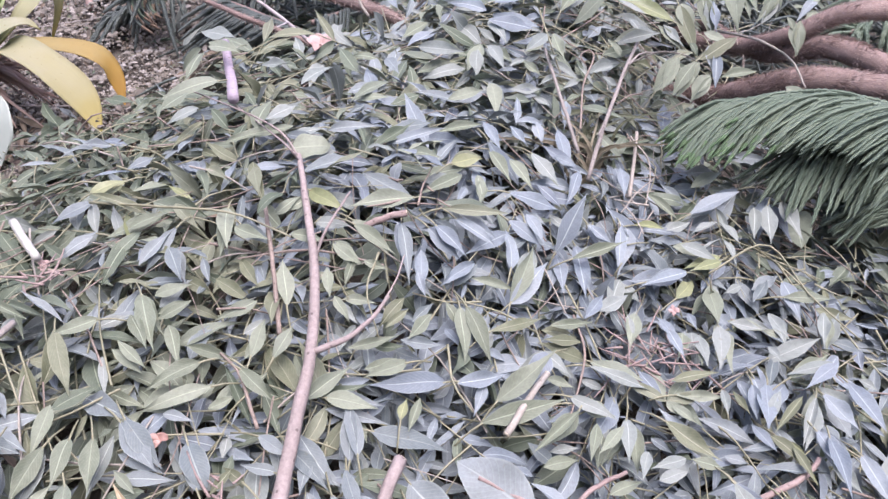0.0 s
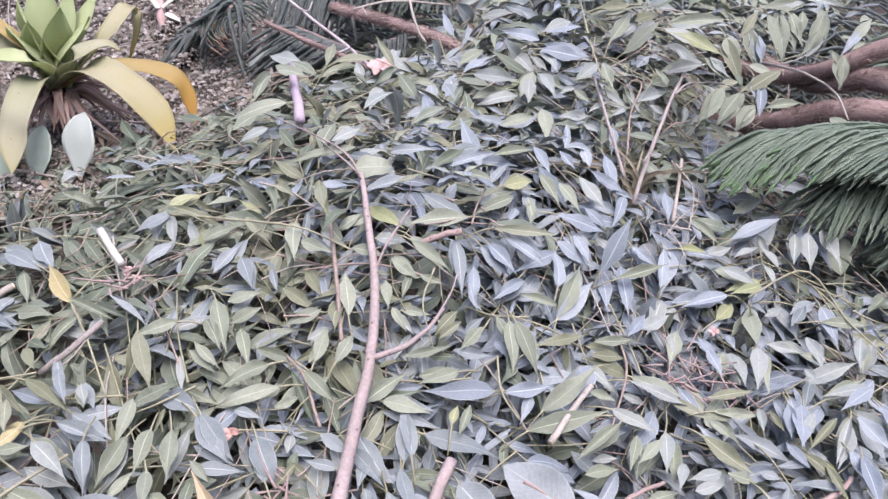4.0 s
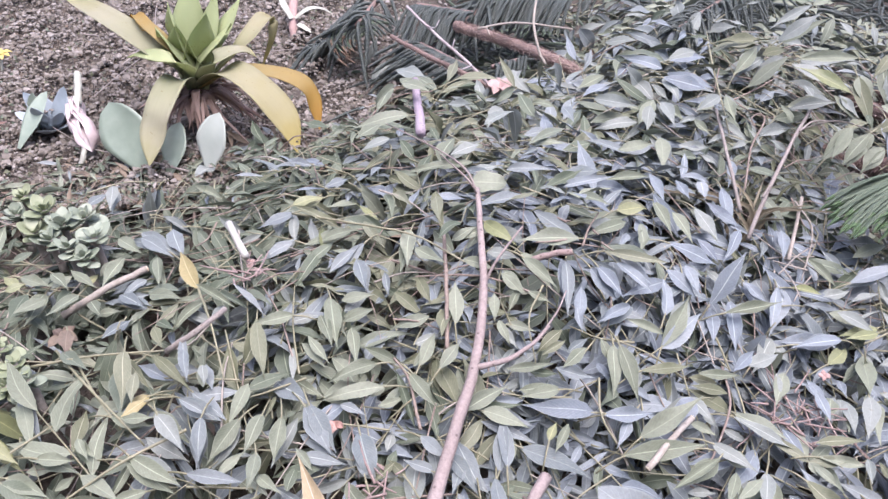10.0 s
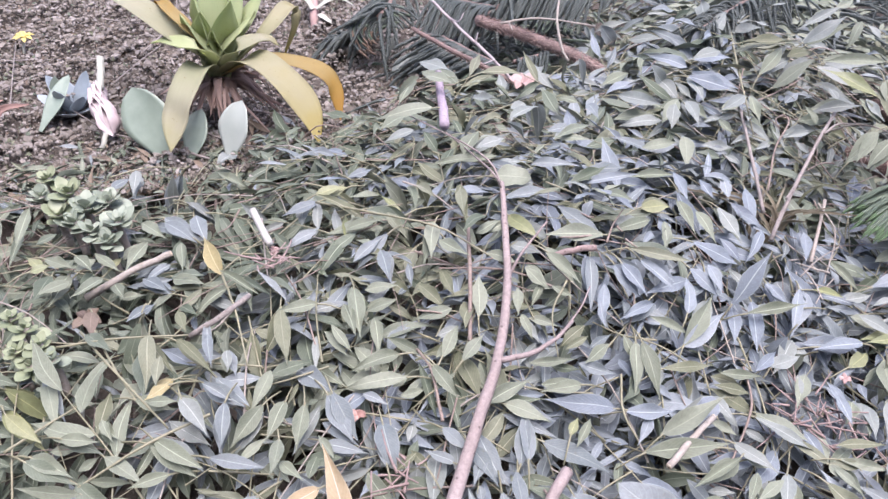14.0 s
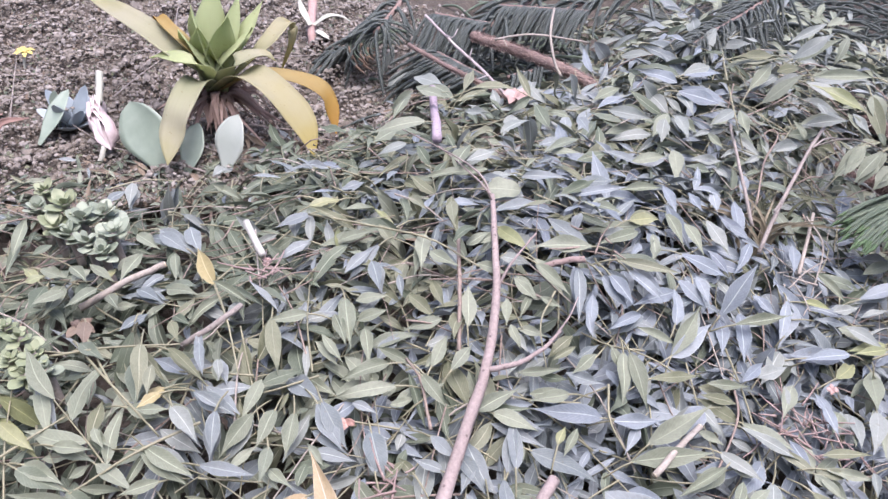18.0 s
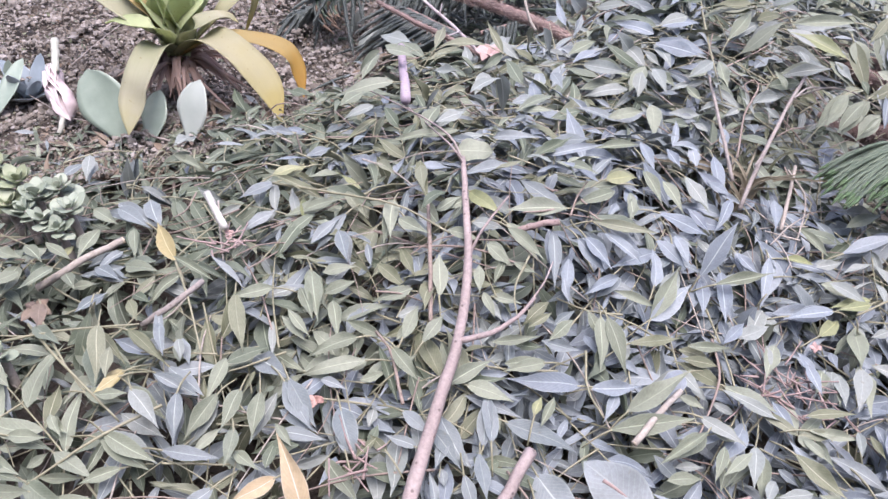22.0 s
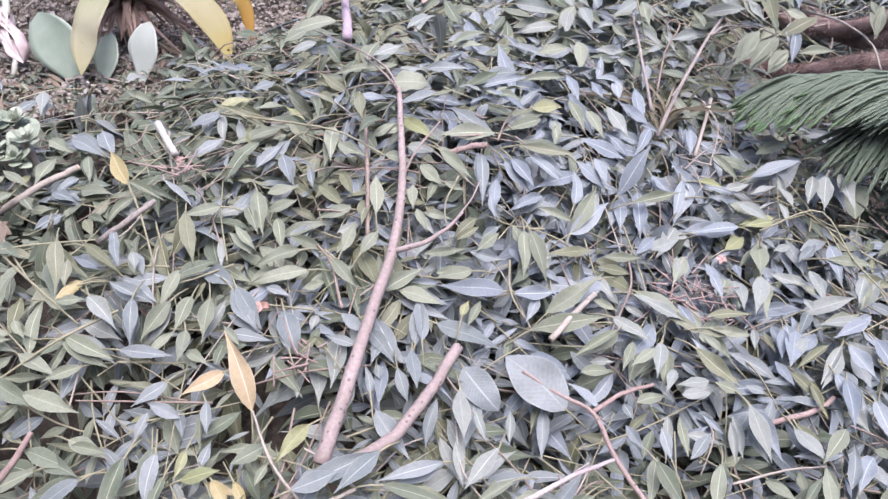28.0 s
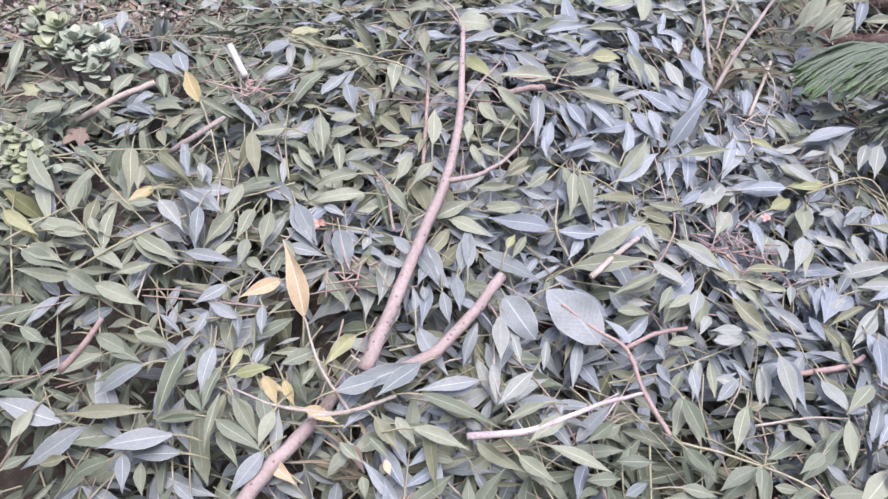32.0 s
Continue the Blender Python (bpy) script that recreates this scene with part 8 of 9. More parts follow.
def frond(label, spine, count, length, droop, r, mats, seed, lean=0.35, both=True, stem_r=0.007):
    """A conifer frond: a stem with branchlets along it, swept towards its end."""
    rng = random.Random(seed)
    root = thing("conifer_frond", label, "conifer frond", "fallen conifer fronds")
    part("stem", tube("stem", spine, stem_r, stem_r * 0.5, SPINY, 20, 7, 0.1, seed), root)
    line = curve_points(spine, 60)
    for k in range(count):
        f = (k + rng.uniform(0, 0.8)) / count
        i = min(int(f * 60), 59)
        p = line[i]
        d = (line[i + 1] - line[max(i - 1, 0)]).normalized()
        side = d.cross(Vector((0, 0, 1))).normalized() * (1 if (k % 2 and both) else -1)
        ln = length * rng.uniform(0.8, 1.15) * (1 - 0.35 * f)
        way = (d * math.cos(lean) + side * math.sin(lean) * rng.uniform(0.3, 1.5)).normalized()
        up = Vector((0, 0, rng.uniform(0.03, 0.16)))
        sag = droop * rng.uniform(0.6, 1.3)
        bend = side * ln * rng.uniform(-0.12, 0.22)
        pts = [p, p + way * ln * 0.33 + up * ln * 0.8, p + way * ln * 0.68 + up * ln * 0.7 + bend * 0.6 - Vector((0, 0, sag * 0.4)), p + way * ln + bend * 1.6 - Vector((0, 0, sag))]
        for q in pts[1:]:
            q.z = max(q.z, heap(q.x, q.y) + 0.006 * rng.random())
        part("branchlet", cord_mesh(pts, r * rng.uniform(0.85, 1.12), mats if f > 0.5 else mats[:1] * 2, rng), root)
    return root


GREEN = [CORD, CORD_TIP]
CORDS_SHADED = [CORD_SHADED, CORD_SHADED]
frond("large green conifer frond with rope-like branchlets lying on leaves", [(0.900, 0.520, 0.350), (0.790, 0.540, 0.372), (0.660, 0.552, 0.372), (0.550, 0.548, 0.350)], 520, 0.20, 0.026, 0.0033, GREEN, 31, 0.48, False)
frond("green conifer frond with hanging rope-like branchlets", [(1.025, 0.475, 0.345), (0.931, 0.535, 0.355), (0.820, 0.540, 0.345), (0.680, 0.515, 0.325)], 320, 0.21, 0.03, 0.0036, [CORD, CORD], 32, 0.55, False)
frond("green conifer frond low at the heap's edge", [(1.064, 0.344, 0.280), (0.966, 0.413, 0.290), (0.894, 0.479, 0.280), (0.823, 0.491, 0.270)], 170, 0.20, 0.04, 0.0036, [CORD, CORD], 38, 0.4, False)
frond("conifer frond behind the heap, darkened for shade", [(-0.225, 1.466, 0.220), (-0.303, 1.177, 0.220), (-0.378, 1.072, 0.160), (-0.411, 0.930, 0.130)], 40, 0.17, 0.03, 0.0044, CORDS_SHADED, 33, 0.42)
frond("conifer frond with curled branchlets, darkened for shade", [(-0.570, 1.195, 0.200), (-0.558, 1.014, 0.200), (-0.618, 1.023, 0.140), (-0.686, 1.011, 0.100)], 40, 0.13, 0.05, 0.0042, CORDS_SHADED, 34, 0.5)
frond("conifer frond under the leaves, darkened for shade", [(0.027, 1.616, 0.220), (-0.135, 1.391, 0.220), (-0.236, 1.274, 0.190), (-0.335, 1.213, 0.170)], 50, 0.18, 0.05, 0.0044, CORDS_SHADED, 35, 0.42)
frond("green conifer frond tip between leaves", [(0.320, 1.426, 0.330), (0.240, 1.151, 0.360), (0.185, 0.974, 0.380), (0.148, 0.869, 0.385)], 150, 0.12, 0.06, 0.0026, [CORD_SHADED, CORD], 36, 0.5)
frond("green conifer frond behind brown limbs", [(1.056, 1.171, 0.360), (0.940, 1.060, 0.330), (0.866, 0.996, 0.300)], 30, 0.16, 0.05, 0.005, [CORD, CORD], 37, 0.6)


def spiny_limb(label, pts, r0, r1, needles, seed):
    """A limb clothed in short dead needles."""
    rng = random.Random(seed)
    root = thing("conifer_limb", label, "conifer limb", "fallen conifer limbs")
    wood = part("wood", tube("wood", pts, r0, r1, SPINY, 24, 12, 0.06, seed), root)
    line = curve_points(pts, 80)
    vs, fs = [], []
    for k in range(needles):
        i = rng.randrange(80)
        p = line[i].lerp(line[i + 1], rng.random())
        d = (line[i + 1] - line[i]).normalized()
        a = rng.uniform(0, 6.283)
        s = d.cross(Vector((0, 0, 1))).normalized()
        o = s * math.cos(a) + s.cross(d) * math.sin(a)
        r = r0 + (r1 - r0) * i / 80
        b = p + o * r * 0.9
        w = d.cross(o) * 0.0007
        tip = b + o * rng.uniform(0.003, 0.009) + d * rng.uniform(0.004, 0.014)
        n = len(vs)
        vs += [b + w, b - w, b + d * 0.002 + o * 0.001, tip]
        fs += [(n, n + 1, n + 3), (n + 1, n + 2, n + 3), (n + 2, n, n + 3)]
    tagged(part("needles", mesh_of("needles", vs, fs, [NEEDLE], sleek=False), wood, "short dead brown needles"), "", "", "", "stuff")
    return root


spiny_limb("thick reddish-brown conifer limb with dead needles", [(0.445, 1.141, 0.090), (0.530, 0.948, 0.150), (0.592, 0.805, 0.225), (0.680, 0.726, 0.315), (0.770, 0.702, 0.340), (0.950, 0.642, 0.360)], 0.018, 0.021, 14000, 41)
spiny_limb("reddish-brown conifer limb covered in dead needles", [(0.654, 1.417, 0.120), (0.693, 1.148, 0.180), (0.731, 0.955, 0.260), (0.794, 0.869, 0.325), (0.865, 0.759, 0.340), (0.963, 0.686, 0.330)], 0.018, 0.023, 10000, 42)
spiny_limb("straight reddish-brown conifer limb with dead needles", [(0.572, 1.306, 0.120), (0.657, 1.100, 0.190), (0.715, 0.946, 0.290), (0.800, 0.905, 0.375), (0.892, 0.919, 0.390), (1.043, 0.940, 0.400)], 0.016, 0.018, 8000, 43)
spiny_limb("brown conifer limb in shade behind the heap", [(-0.334, 1.037, 0.225), (-0.207, 1.000, 0.230), (-0.072, 0.960, 0.225), (0.031, 0.970, 0.18)], 0.011, 0.012, 3500, 44)
spiny_limb("grey-brown dead conifer limb", [(-0.444, 0.909, 0.230), (-0.337, 0.843, 0.235), (-0.237, 0.798, 0.235), (-0.148, 0.783, 0.220)], 0.0045, 0.006, 500, 45)


def strewn_cords(count, seed, x0, x1, y0, y1, mats, name, label, low=-0.07, high=-0.01):
    """Loose branchlets that fill the hollow behind the heap."""
    rng = random.Random(seed)
    sv, sf, su, slots = [], [], [], []
    for _ in range(count):
        x, y = rng.uniform(x0, x1), rng.uniform(y0, y1)
        a, ln = rng.uniform(2.2, 4.6), rng.uniform(0.07, 0.2)
        if rng.random() > fading(x, y, (x0 + x1) / 2, (y0 + y1) / 2, (x1 - x0) * 0.48, (y1 - y0) * 0.48):
            continue
        z = heap(x, y)
        d = Vector((math.cos(a), math.sin(a), rng.uniform(-0.2, 0.35)))
        side = Vector((-d.y, d.x, 0)) * ln * rng.uniform(-0.4, 0.4)
        p = Vector((x, y, z + rng.uniform(low, high)))
        pts = [p, p + d * ln * 0.5 + Vector((0, 0, 0.01)), p + d * ln + side - Vector((0, 0, 0.02))]
        n = 14
        r = rng.uniform(0.003, 0.0045)
        v, f, uv = tube_data(curve_points(pts, n), [r * (1.06 if k % 2 else 0.94) * (1 if k < n - 1 else 0.5) for k in range(n + 1)], 6, 0.05, rng)
        o = len(sv)
        sv += v
        sf += [tuple(i + o for i in q) for q in f]
        su += uv
        slots += [rng.randrange(len(mats))] * len(f)
    tagged(new(name, mesh_of(name, sv, sf, mats, su, slots)), label, "conifer branchlets", "", "stuff")


strewn_cords(420, 71, -0.62, -0.06, 0.86, 1.75, [CORD_SHADED, CORD_SHADED, CORD], "fallen_branchlets", "fallen conifer branchlets behind the heap, darkened for shade")
# every branchlet dark: shade under and beyond the limbs is in the colour
strewn_cords(700, 72, 0.55, 1.5, 0.6, 1.6, [CORD_SHADED, CORD_SHADED, CORD_SHADED], "branchlet_bed", "fallen conifer branchlets under brown limbs, darkened for shade", -0.16, -0.08)
strewn_cords(1700, 73, -0.1, 2.1, 1.2, 2.7, [CORD_SHADED], "far_branchlets", "fallen conifer branchlets beyond the heap, darkened for shade")


def comb(label, a, b, way, length, count, mats, seed, r=0.0038):
    """Part of a frond: branchlets lying side by side like the teeth of a comb."""
    rng = random.Random(seed)
    root = thing("conifer_frond", label, "conifer frond", "fallen conifer fronds")
    a, b, way = Vector(a), Vector(b), Vector(way).normalized()
    part("stem", tube("stem", [a, a.lerp(b, 0.5), b], 0.005, 0.003, SPINY, 10, 7, 0.1, seed), root)
    bow = way.cross(Vector((0, 0, 1))) * rng.uniform(-0.2, 0.2)
    for k in range(count):
        p = a.lerp(b, (k + rng.uniform(0, 1)) / count)
        ln = length * rng.uniform(0.65, 1.15)
        w = way + Vector([rng.gauss(0, 0.07) for _ in range(3)])
        part("branchlet", cord_mesh([p, p + w * ln * 0.35 + Vector((0, 0, 0.012)), p + w * ln * 0.7 + bow * ln * 0.5, p + w * ln + bow * ln - Vector((0, 0, 0.015))], r * rng.uniform(0.8, 1.1), mats, rng, 22), root)


CORDS_PART_SHADED = [CORD_SHADED, CORD]
comb("grey-green conifer frond, comb-like, under the lichened twig, darkened for shade", (-0.391, 0.959, 0.200), (-0.227, 0.888, 0.200), (-0.62, -0.55, -0.1), 0.12, 46, CORDS_SHADED, 81)
comb("grey-green conifer frond with upright branchlets, darkened for shade", (-0.441, 1.073, 0.240), (-0.313, 1.114, 0.230), (-0.2, -0.8, -0.25), 0.13, 46, CORDS_SHADED, 82)
comb("grey-green conifer frond behind brown limbs, darkened for shade", (-0.318, 1.204, 0.240), (-0.106, 1.268, 0.250), (-0.15, -0.8, -0.3), 0.12, 56, CORDS_PART_SHADED, 83)
comb("grey-green conifer frond beside the brown limb", (-0.209, 0.904, 0.210), (-0.150, 0.986, 0.210), (0.25, -0.75, -0.1), 0.07, 12, CORDS_PART_SHADED, 84)


def curled_frond(label, at, seed):
    """A frond tip whose branchlets lie curled in one coil."""
    rng = random.Random(seed)
    root = thing("conifer_frond", label, "conifer frond", "fallen conifer fronds")
    c = Vector(at)
    for k in range(24):
        r = 0.018 + 0.0026 * k + rng.uniform(-0.002, 0.002)
        a0, a1 = radians(rng.uniform(40, 80)), radians(rng.uniform(200, 265))
        pts = []
        for q in range(6):
            a = a0 + (a1 - a0) * q / 5
            pts.append(c + Vector((1.15 * r * math.cos(a), 0.75 * r * math.sin(a), 0.55 * r * math.sin(a) + rng.uniform(-0.006, 0.006))))
        part("branchlet", cord_mesh(pts, 0.0032 * rng.uniform(0.8, 1.1), [CORD_SHADED, CORD_RUST] if k % 3 else [CORD, CORD_RUST], rng, 26), root)


CORD_RUST = cord_material("conifer_rusty_tip", (0.13, 0.085, 0.06), (0.19, 0.125, 0.09), (0.24, 0.17, 0.12))
curled_frond("conifer frond tip curled in a coil, rusty at its ends", (-0.528, 0.980, 0.170), 91)

# ---- plants of the bed ----
def strap_material(name, stops, rough=0.6, streak=0.25):
    """A strap leaf: colour runs from base to tip, with fine lengthwise streaks."""
    m, nt, bsdf = material(name)
    uv = node(nt, "UVMap").outputs[0]
    sep = node(nt, "SeparateXYZ")
    nt.links.new(uv, sep.inputs[0])
    wob = noise_of(nt, 14, 3)
    v = maths(nt, "ADD", sep.outputs[1], maths(nt, "MULTIPLY", maths(nt, "SUBTRACT", wob, 0.5), 0.5))
    colour = ramp(nt, v, stops)
    st = node(nt, "TexNoise", Scale=1.0, Detail=3.0)
    mp = node(nt, "Mapping")
    mp.inputs["Scale"].default_value = (40, 2.5, 1)
    nt.links.new(uv, mp.inputs[0])
    nt.links.new(mp.outputs[0], st.inputs["Vector"])
    colour = mix(nt, maths(nt, "MULTIPLY", st.outputs[0], streak), colour, tuple(min(1, 1.5 * c) for c in stops[len(stops) // 2][1]))
    spot = noise_of(nt, 160, 2)
    mark = node(nt, "MapRange")
    nt.links.new(spot, mark.inputs[0])
    for k, val in ((1, 0.68), (2, 0.75), (3, 0.0), (4, 0.6)):
        mark.inputs[k].default_value = val
    colour = mix(nt, mark.outputs[0], colour, (0.22, 0.15, 0.05))
    nt.links.new(colour, bsdf.inputs["Base Color"])
    bsdf.inputs["Roughness"].default_value = rough
    bsdf.inputs["Specular IOR Level"].default_value = 0.2
    see_through(nt, bsdf, colour, 0.5)
    relief(nt, bsdf, st.outputs[0], 0.2, 0.002)
    return m


STRAP_GREEN = strap_material("strap_green", [(0.0, (0.560, 0.577, 0.382)), (0.4, (0.507, 0.542, 0.334)), (0.8, (0.430, 0.486, 0.272)), (1.0, (0.373, 0.423, 0.221))])
STRAP_PALE = strap_material("strap_pale_yellow_green", [(0.0, (0.272, 0.306, 0.178)), (0.35, (0.365, 0.374, 0.244)), (0.7, (0.434, 0.420, 0.308)), (1.0, (0.377, 0.353, 0.168))])
STRAP_GOLD = strap_material("strap_yellowing", [(0.0, (0.321, 0.342, 0.203)), (0.4, (0.436, 0.417, 0.291)), (0.75, (0.411, 0.367, 0.189)), (1.0, (0.389, 0.319, 0.099))])
STRAP_ORANGE = strap_material("strap_orange_tip", [(0.0, (0.340, 0.292, 0.160)), (0.4, (0.403, 0.327, 0.160)), (0.75, (0.414, 0.268, 0.073)), (1.0, (0.386, 0.216, 0.048))])
STRAP_DRY = strap_material("strap_dry_pinkish", [(0.0, (0.26, 0.17, 0.14)), (0.5, (0.42, 0.31, 0.27)), (1.0, (0.34, 0.25, 0.22))], 0.8)


def strap_mesh(name, pts, width, mat, n=18, gutter=0.35, up=(0, 0, 1), taper=0.55, seed=0):
    """A strap leaf along pts: gutter-shaped across, broad below, tapering to a point."""
    rng = random.Random(seed)
    line = curve_points(pts, n)
    verts, faces, uvs = [], [], []
    cols = 6
    ph = rng.uniform(0, 6)
    prev = None
    for k, c in enumerate(line):
        v = k / n
        d = (line[min(k + 1, n)] - line[max(k - 1, 0)]).normalized()
        s = d.cross(Vector(up))
        if prev is not None and (s.length < 0.15 or s.normalized().dot(prev) < 0):
            s = prev - d * prev.dot(d)
        s.normalize()
        prev = s
        t = s.cross(d)
        w = width / 2 * min(1.0, 0.75 + v) * (1 - max(0.0, (v - taper) / (1 - taper)) ** 1.7) + 0.0006
        for j in range(cols + 1):
            q = 2 * j / cols - 1
            lift = gutter * w * q * q + 0.03 * width * math.sin(14 * v + ph + 2 * q) * abs(q)
            verts.append(c + s * (q * w) + t * lift)
            uvs.append((j / cols, v))
    m = cols + 1
    for k in range(n):
        for j in range(cols):
            faces.append((k * m + j, k * m + j + 1, (k + 1) * m + j + 1, (k + 1) * m + j))
    # the underside, a blade's thickness below
    nv = len(verts)
    low = []
    for k in range(n + 1):
        v = k / n
        d = (line[min(k + 1, n)] - line[max(k - 1, 0)]).normalized()
        row = verts[k * m:(k + 1) * m]
        s = (row[-1] - row[0]).normalized()
        low += [p - s.cross(d) * 0.0016 * (1 - 0.7 * v) for p in row]
    verts += low
    uvs += uvs[:nv]
    faces += [tuple(i + nv for i in reversed(f)) for f in list(faces)]
    for k in range(n):
        a, b = k * m, (k + 1) * m
        faces.append((a, b, b + nv, a + nv))
        faces.append((a + cols, a + cols + nv, b + cols + nv, b + cols))
    return mesh_of(name, verts, faces, [mat], uvs)


def bromeliad():
    root = thing("bromeliad", "bromeliad with green heart and yellowing drooping leaves in the bed", "bromeliad")
    heart = Vector((-0.769, 0.638, 0.185))

    def blade(pts, w, mat, label="", seed=0, gutter=0.35, taper=0.55):
        part("leaf", strap_mesh("leaf", [heart + Vector((0, 0, -0.03))] + pts, w, mat, 20, gutter, (0, 0, 1), taper, seed), root, label)

    blade([Vector((-0.763, 0.560, 0.220)), Vector((-0.747, 0.473, 0.210)), Vector((-0.744, 0.435, 0.170)), Vector((-0.731, 0.388, 0.130))], 0.052, STRAP_PALE, "pale yellow-green drooping leaf", 1, 0.25, 0.7)
    blade([Vector((-0.677, 0.597, 0.240)), Vector((-0.583, 0.557, 0.240)), Vector((-0.517, 0.528, 0.205)), Vector((-0.471, 0.488, 0.165))], 0.066, STRAP_GOLD, "yellowing drooping leaf", 2, 0.25, 0.6)
    blade([Vector((-0.679, 0.620, 0.225)), Vector((-0.595, 0.627, 0.240)), Vector((-0.530, 0.630, 0.230)), Vector((-0.502, 0.627, 0.195)), Vector((-0.479, 0.600, 0.155))], 0.046, STRAP_ORANGE, "orange-tipped drooping leaf", 3, 0.25, 0.6)
    blade([Vector((-0.796, 0.587, 0.240)), Vector((-0.876, 0.600, 0.270)), Vector((-1.014, 0.651, 0.280)), Vector((-1.146, 0.731, 0.260))], 0.062, STRAP_PALE, "pale spreading leaf", 4)
    blade([Vector((-0.757, 0.567, 0.250)), Vector((-0.785, 0.545, 0.265)), Vector((-0.829, 0.554, 0.260)), Vector((-0.861, 0.549, 0.250))], 0.044, STRAP_GREEN, "", 5)
    blade([Vector((-0.702, 0.588, 0.250)), Vector((-0.676, 0.611, 0.270)), Vector((-0.658, 0.645, 0.265)), Vector((-0.638, 0.657, 0.250))], 0.040, STRAP_PALE, "", 6)
    blade([Vector((-0.680, 0.674, 0.260)), Vector((-0.678, 0.776, 0.280)), Vector((-0.672, 0.786, 0.240)), Vector((-0.686, 0.764, 0.170))], 0.036, STRAP_GOLD, "", 7)
    blade([Vector((-0.793, 0.589, 0.270)), Vector((-0.860, 0.619, 0.290)), Vector((-0.916, 0.668, 0.280)), Vector((-0.933, 0.672, 0.250))], 0.026, STRAP_ORANGE, "short orange leaf", 8)
    for k, w in enumerate((0.064, 0.073, 0.069, 0.064, 0.064, 0.069, 0.064, 0.060)):
        e = TIPS[k]
        mid = heart.lerp(e, 0.5) + Vector((0, -0.01, 0.02))
        blade([heart + Vector((0, 0, 0.03)), mid, e], w, STRAP_GREEN, "", 20 + k, 0.45, 0.55)
    for k in range(52):
        rng = random.Random(60 + k)
        a = radians(-130 + 3.6 * k + rng.uniform(-24, 24))
        d = Vector((math.cos(a), math.sin(a), 0))
        ln = rng.uniform(0.04, 0.16)
        part("dry_leaf", strap_mesh("dry_leaf", [heart + Vector((0, 0, -0.04)), heart + d * ln * 0.5 + Vector((0.012 * rng.uniform(-1, 1), 0, -0.035 + 0.03 * rng.random())), heart + d * ln + Vector((0.03 * rng.uniform(-1, 1), 0, -0.09 + 0.05 * rng.random()))], rng.uniform(0.004, 0.017), STRAP_DRY, 10, rng.uniform(-0.5, 0.6), (0, 0, 1), 0.5, k), root, "withered pinkish-brown leaf")


TIPS = [Vector((-0.799, 0.616, 0.350)), Vector((-0.793, 0.690, 0.370)), Vector((-0.740, 0.701, 0.360)), Vector((-0.703, 0.731, 0.340)), Vector((-0.771, 0.593, 0.320)), Vector((-0.724, 0.626, 0.340)), Vector((-0.692, 0.661, 0.310)), Vector((-0.810, 0.581, 0.310))]
bromeliad()

SUCC = plain_material("succulent_grey_green", [(0.2, (0.15, 0.19, 0.155)), (0.5, (0.21, 0.26, 0.21)), (0.8, (0.28, 0.33, 0.275))], 25, 0.45, 0.1, 0.3)
SUCC_BLUE = plain_material("succulent_blue_grey", [(0.2, (0.195, 0.234, 0.260)), (0.5, (0.260, 0.305, 0.338)), (0.8, (0.351, 0.390, 0.416))], 25, 0.55, 0.2, 0.3)
SUCC_PALE = plain_material("succulent_pale_jade", [(0.2, (0.30, 0.34, 0.30)), (0.8, (0.40, 0.43, 0.39))], 25, 0.5, 0.1, 0.3)
SUCC_RIM = plain_material("succulent_pale_rim", [(0.2, (0.38, 0.42, 0.33)), (0.8, (0.48, 0.50, 0.42))], 25, 0.5, 0.1, 0.3)
SUCC_SEDUM = plain_material("succulent_pale_green", [(0.2, (0.156, 0.186, 0.138)), (0.5, (0.210, 0.246, 0.186)), (0.8, (0.270, 0.300, 0.234))], 30, 0.5, 0.1, 0.5)
SUCC_LIME = plain_material("succulent_pale_lime", [(0.2, (0.15, 0.18, 0.10)), (0.5, (0.20, 0.23, 0.14)), (0.8, (0.25, 0.275, 0.175))], 30, 0.5, 0.1, 0.5)
PETAL_PINK = plain_material("wilted_pink_petal", [(0.2, (0.394, 0.297, 0.307)), (0.5, (0.506, 0.426, 0.430)), (0.8, (0.575, 0.535, 0.532))], 40, 0.6, 0.4, 0.2)
PETAL_WHITE = plain_material("white_flower_stem", [(0.2, (0.322, 0.322, 0.269)), (0.8, (0.398, 0.398, 0.351))], 40, 0.6, 0.2, 0.2)
PETAL_YELLOW = plain_material("yellow_petal", [(0.2, (0.40, 0.31, 0.08)), (0.8, (0.50, 0.42, 0.14))], 40, 0.5, 0.2, 0.2)


